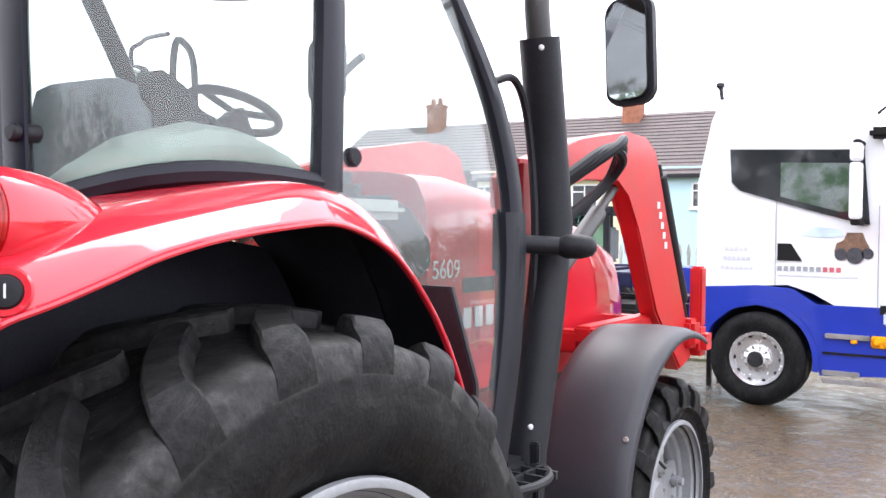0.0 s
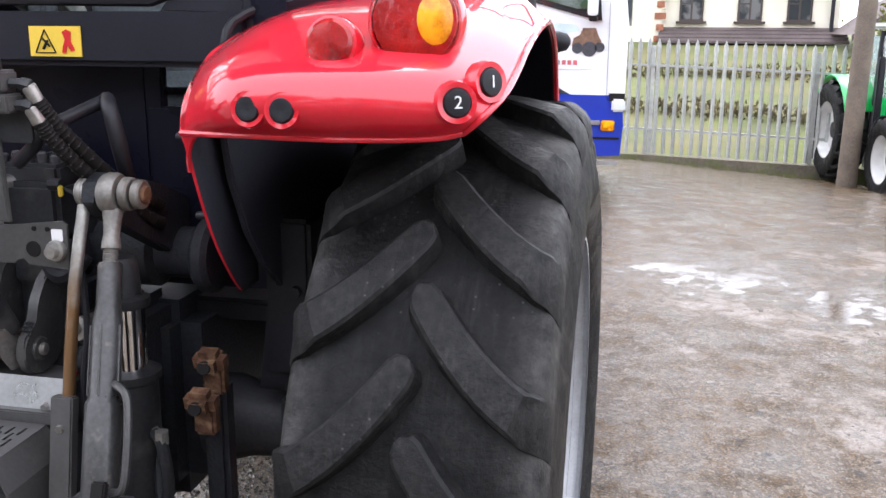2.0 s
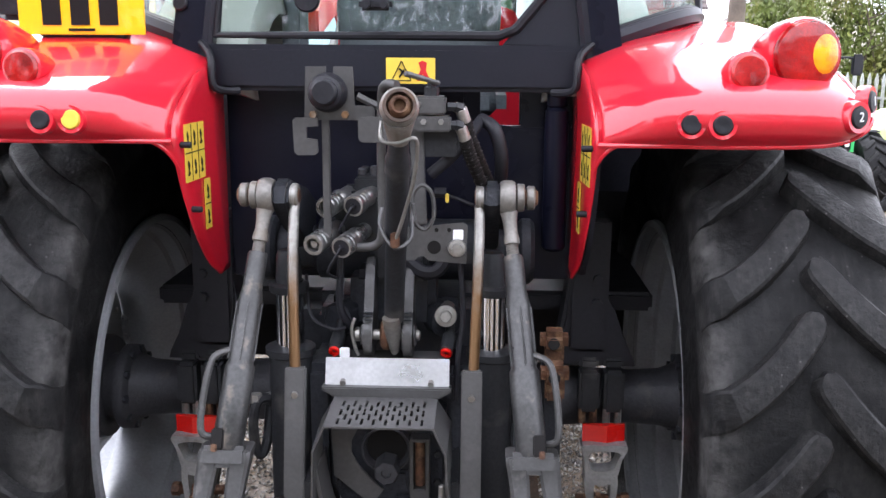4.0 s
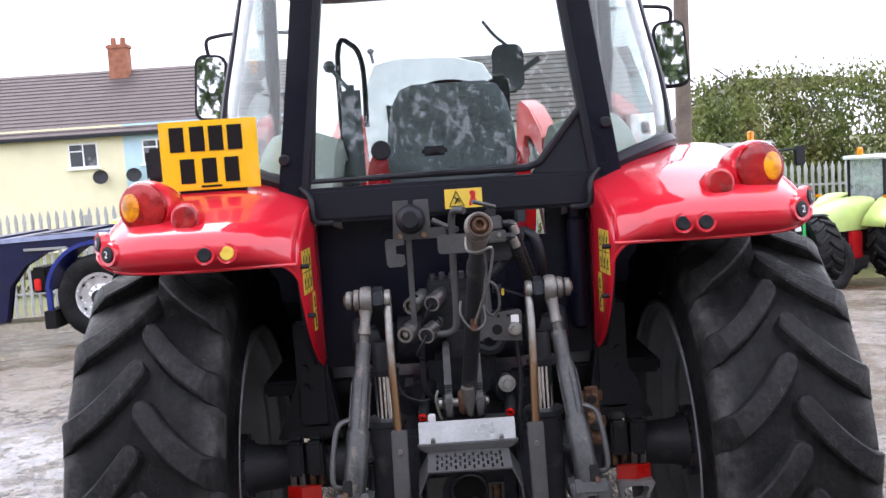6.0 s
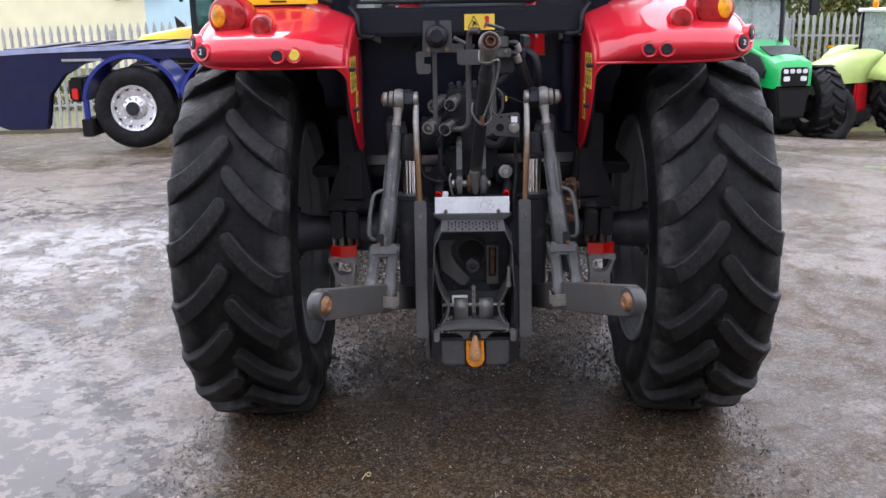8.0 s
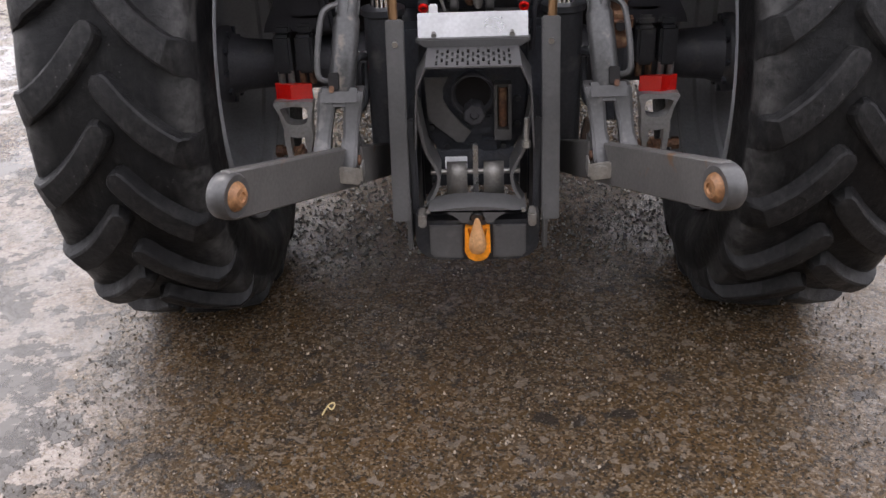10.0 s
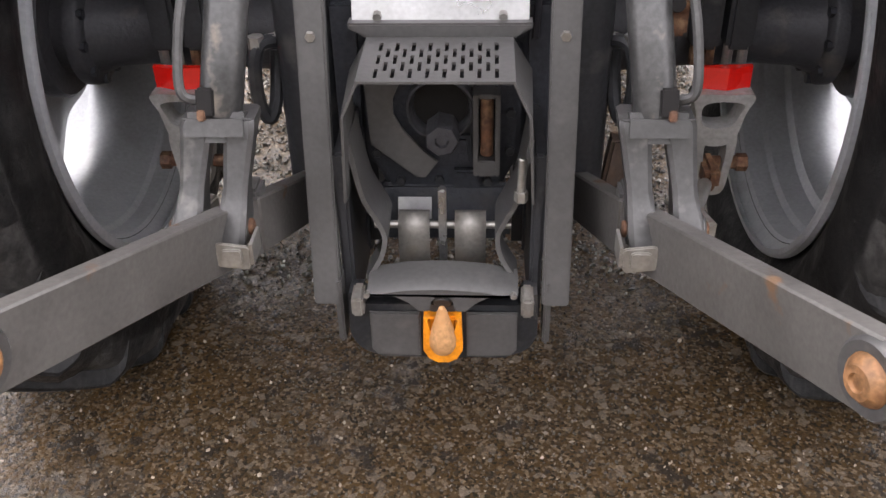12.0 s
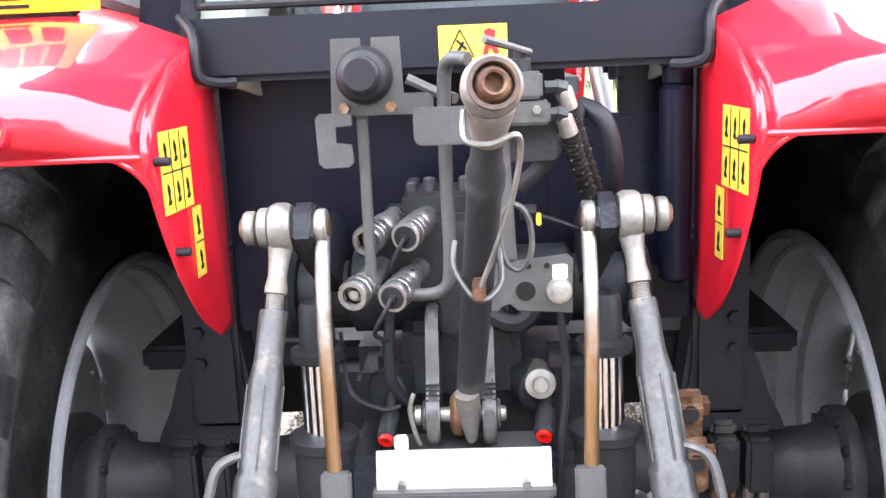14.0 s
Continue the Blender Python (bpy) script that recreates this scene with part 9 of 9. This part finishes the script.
part("hose", bm, BLACK, drum)


# a pale tub and a pierced plate carried on the loader side
tub = thing("plastic_tub", "pale grey plastic tub on the lorry side machinery", "tub", (-1.15, 6.0, 0))
bm = bmesh.new()
add_lathe(bm, [(0, 0.87), (0.09, 0.87), (0.115, 1.02), (0.12, 1.03), (0.11, 1.03), (0.085, 0.885), (0, 0.885)], (0, 0, 0), (0, 0, 1), 20)
part("bowl", bm, UPVC, tub)
bm = bmesh.new()
add_box(bm, (0, 0, 0.36), (0.3, 0.3, 1.02), bev=0.02)
part("pedestal", bm, CHARCOAL, tub)
panel = thing("pierced_panel", "grey steel panel with rows of round holes", "panel", (-0.86, 6.3, 0))
bm = bmesh.new()
add_box(bm, (0, 0, 1.5), (0.26, 0.02, 0.34), bev=0.004)
part("plate", bm, GALV, panel)
for i in range(4):
    for j in range(5):
        bm = bmesh.new()
        add_prism(bm, disc(0.014, 10), at(-0.09 + 0.06 * i, -0.012, 1.38 + 0.06 * j) @ XZ, 0.004)
        part("round_hole", bm, INK, panel)
bm = bmesh.new()
add_box(bm, (0, 0.03, 0.6), (0.06, 0.04, 1.5), bev=0.004)
part("upright", bm, CHARCOAL, panel)


# ---- the green tractor and the lime one beside it ----
WHEEL_WHITE = paint("pale_wheel_paint", (0.62, 0.62, 0.6), 0.5, vary=0.12)
gt = thing("green_tractor", "green tractor with white-roofed cab and amber beacon parked by the fence", "tractor", (5.36, 12.5, -0.88), 7)
for s in (-1, 1):
    plain_wheel(gt, s * 0.77, 0.0, 0.6, 0.6, 0.46, WHEEL_WHITE)
    plain_wheel(gt, s * 0.86, 2.3, 0.78, 0.80, 0.48, WHEEL_WHITE)
bm = bmesh.new()
rows = []
for y, w, zt, zb in ((-0.66, 0.28, 1.27, 0.95), (-0.6, 0.32, 1.36, 0.9), (-0.3, 0.34, 1.44, 0.9), (0.2, 0.35, 1.55, 0.92), (0.8, 0.37, 1.64, 0.95)):
    rows.append(spline([Vector((x * w, y, z)) for x, z in ((-1, zb), (-1, zt - 0.12), (-0.85, zt - 0.03), (0, zt), (0.85, zt - 0.03), (1, zt - 0.12), (1, zb))], 3))
vs = add_grid(bm, rows)
bm.faces.new(vs[0])
part("bonnet", bm, GREEN, gt)
bm = bmesh.new()
add_prism(bm, [(-0.22, 0.42), (0.22, 0.42), (0.3, 0.92), (-0.3, 0.92)], at(0, -0.45, 0) @ XZ, 0.4, 0.03)
add_box(bm, (0, 0.6, 0.75), (0.6, 1.8, 0.5), bev=0.06)
add_box(bm, (0, 0, 0.55), (1.4, 0.2, 0.2), bev=0.03)
part("chassis", bm, INK, gt)
bm = bmesh.new()
add_prism(bm, rounded(0.46, 0.3, 0.05), at(0, -0.655, 1.1) @ XZ, 0.06, 0.01)
gr = part("grille", bm, INK, gt)
for x in (-0.165, -0.055, 0.055, 0.165):
    bm = bmesh.new()
    add_box(bm, (x, -0.69, 1.19), (0.085, 0.02, 0.07), bev=0.01)
    part("headlamp", bm, WHITE_INK, gr)
for x in (-0.12, 0.12):
    bm = bmesh.new()
    add_box(bm, (x * 1.2, -0.69, 1.07), (0.11, 0.02, 0.08), bev=0.01)
    part("headlamp", bm, WHITE_INK, gr)
bm = bmesh.new()
for x in (-0.36, 0.36):
    add_prism(bm, [(-0.35, 1.2), (-0.1, 1.4), (0.25, 1.45), (0.78, 1.3), (0.78, 1.02), (0.0, 1.1), (-0.3, 1.05)], at(x, 0, 0) @ YZ, 0.02)
add_prism(bm, [(-0.27, -0.3), (0.27, -0.3), (0.29, 0.12), (-0.29, 0.12)], at(0, -0.02, 1.515) @ Matrix.Rotation(radians(17), 4, "X"), 0.02)
part("bonnet_panel", bm, CHARCOAL, gt)
for s in (-1, 1):
    for y, x in ((0.95, 0.5), (1.55, 0.6), (2.35, 0.56)):
        bm = bmesh.new()
        add_cyl(bm, (s * x, y, 0.8 if y < 2 else 1.3), (s * x * 0.93, y + 0.02, 2.38), 0.045, n=8)
        part("cab_pillar", bm, BLACK, gt)
bm = bmesh.new()
add_box(bm, (-0.72, 1.05, 1.3), (0.1, 0.1, 1.4), bev=0.02)
part("exhaust_pipe", bm, BLACK, gt)
bm = bmesh.new()
add_box(bm, (0, 0.95, 1.92), (0.92, 0.01, 0.85))
for s in (-1, 1):
    add_box(bm, (s * 0.56, 1.6, 1.75), (0.01, 1.2, 1.1))
add_box(bm, (0, 2.36, 1.9), (1.1, 0.01, 0.8))
part("cab_glass", bm, glazing("pale_cab_glass", (0.75, 0.82, 0.8), haze=0.28), gt)
bm = bmesh.new()
add_box(bm, (0, 1.6, 2.45), (1.18, 1.5, 0.1), bev=0.04, seg=3)
part("cab_roof", bm, GALV, gt)
bm = bmesh.new()
add_box(bm, (0, 0.86, 2.39), (1.1, 0.1, 0.1), bev=0.02)
part("roof_front", bm, BLACK, gt)
bm = bmesh.new()
add_box(bm, (0, 1.6, 1.2), (0.9, 1.0, 0.6), bev=0.05)
part("cab_floor", bm, BLACK, gt)
bm = bmesh.new()
add_tube(bm, [(0.4, 0.9, 2.3), (0.85, 0.8, 2.32), (0.92, 0.78, 2.3)], 0.02)
add_box(bm, (0.98, 0.78, 2.2), (0.2, 0.07, 0.34), bev=0.03)
part("cab_mirror", bm, BLACK, gt)
bm = bmesh.new()
add_tube(bm, [(-0.35, 0.88, 1.75), (0.0, 0.87, 1.62), (0.25, 0.88, 1.6)], 0.012)
part("wiper", bm, BLACK, gt)
bm = bmesh.new()
add_cyl(bm, (0.3, 1.2, 2.5), (0.3, 1.2, 2.68), 0.06, n=14, bev=0.02)
part("beacon", bm, LENS_AMBER, gt)
for s in (-1, 1):
    bm = bmesh.new()
    rows = []
    for i in range(9):
        a = radians(20 + i * 17)
        rows.append([Vector((s * x, 2.3 + 0.9 * math.cos(a), 0.8 + 0.88 * math.sin(a))) for x in (0.55, 1.05)])
    add_grid(bm, rows)
    thicken(part("rear_fender", bm, GREEN, gt), 0.02)
    bm = bmesh.new()
    rows = []
    for i in range(8):
        a = radians(20 + i * 12)
        rows.append([Vector((s * x, 0.0 + 0.66 * math.cos(a), 0.57 + 0.66 * math.sin(a))) for x in (0.6, 0.96)])
    add_grid(bm, rows)
    thicken(part("front_fender", bm, BLACK, gt), 0.015)
    bm = bmesh.new()
    add_box(bm, (s * 0.54, 1.4, 1.15), (0.05, 0.6, 0.5), bev=0.02)
    part("door_panel", bm, GREEN, gt)

lt = thing("lime_tractor", "lime green tractor with orange rear wheels and an amber beacon", "tractor", (7.78, 14.04, -1.03), -67)
ORANGE_RIM = paint("orange_rim", (0.72, 0.07, 0.025), 0.4, vary=0.12)
for s in (-1, 1):
    plain_wheel(lt, s * 0.7, 0.0, 0.74, 0.74, 0.42, ORANGE_RIM)
    plain_wheel(lt, s * 0.6, -1.72, 0.5, 0.5, 0.34, CHARCOAL)
bm = bmesh.new()
add_grid(bm, [spline([Vector((x * w, y, z)) for x, z in ((-1, 0.98), (-1, zt2 - 0.14), (-0.8, zt2 - 0.03), (0, zt2), (0.8, zt2 - 0.03), (1, zt2 - 0.14), (1, 0.98))], 3) for y, w, zt2 in ((-1.78, 0.2, 1.14), (-1.7, 0.27, 1.24), (-1.4, 0.31, 1.36), (-1.05, 0.33, 1.47), (-0.7, 0.34, 1.53), (-0.3, 0.35, 1.55))])
part("bonnet", bm, LIME, lt)
for s in (-1, 1):
    bm = bmesh.new()
    rows = []
    for i in range(10):
        a = radians(30 + i * 14)
        rows.append([Vector((s * x, 0.84 * math.cos(a), 0.74 + (0.84 if i < 7 else 0.8) * math.sin(a))) for x in (0.44, 0.9, 0.93)])
    add_grid(bm, rows)
    thicken(part("rear_mudguard", bm, LIME, lt), 0.03)
    bm = bmesh.new()
    add_box(bm, (s * 0.78, -0.5, 1.56), (0.12, 0.1, 0.05), bev=0.012)
    part("indicator_lamp", bm, LENS_AMBER, lt)
bm = bmesh.new()
add_box(bm, (0, -0.95, 0.8), (0.5, 1.7, 0.5), bev=0.08)
part("chassis", bm, INK, lt)
bm = bmesh.new()
add_box(bm, (0.3, -0.75, 0.72), (0.1, 0.3, 0.5), bev=0.03)
part("loader_bracket", bm, RED_MATT, lt, "red loader bracket")
bm = bmesh.new()
add_box(bm, (0.45, -0.45, 0.55), (0.3, 0.25, 0.06), bev=0.01)
part("step", bm, CHARCOAL, lt)
bm = bmesh.new()
add_box(bm, (0, 0.3, 1.4), (0.8, 0.9, 0.2), bev=0.03)
part("cab_floor", bm, BLACK, lt)
bm = bmesh.new()
add_box(bm, (0, 0.45, 1.62), (0.42, 0.12, 0.5), bev=0.05)
part("seat_back", bm, SEAT, lt)
for x in (-0.4, 0.4):
    for y in (-0.12, 0.8):
        bm = bmesh.new()
        add_box(bm, (x, y, 1.82), (0.05, 0.06, 0.78), bev=0.01)
        part("cab_pillar", bm, BLACK, lt)
bm = bmesh.new()
add_box(bm, (0, 0.33, 2.235), (0.96, 1.12, 0.07), bev=0.03)
part("cab_roof", bm, WHITE, lt)
for x in (-0.4, 0.4):
    bm = bmesh.new()
    add_box(bm, (x, 0.34, 1.84), (0.01, 0.85, 0.72))
    part("side_window", bm, bpy.data.materials["pale_cab_glass"], lt)
for nm, y in (("windscreen", -0.12), ("back_window", 0.8)):
    bm = bmesh.new()
    add_box(bm, (0, y, 1.84), (0.74, 0.01, 0.72))
    part(nm, bm, bpy.data.materials["pale_cab_glass"], lt)
bm = bmesh.new()
add_cyl(bm, (-0.2, -0.05, 2.26), (-0.2, -0.05, 2.41), 0.055, n=14, bev=0.02)
part("beacon", bm, LENS_AMBER, lt)
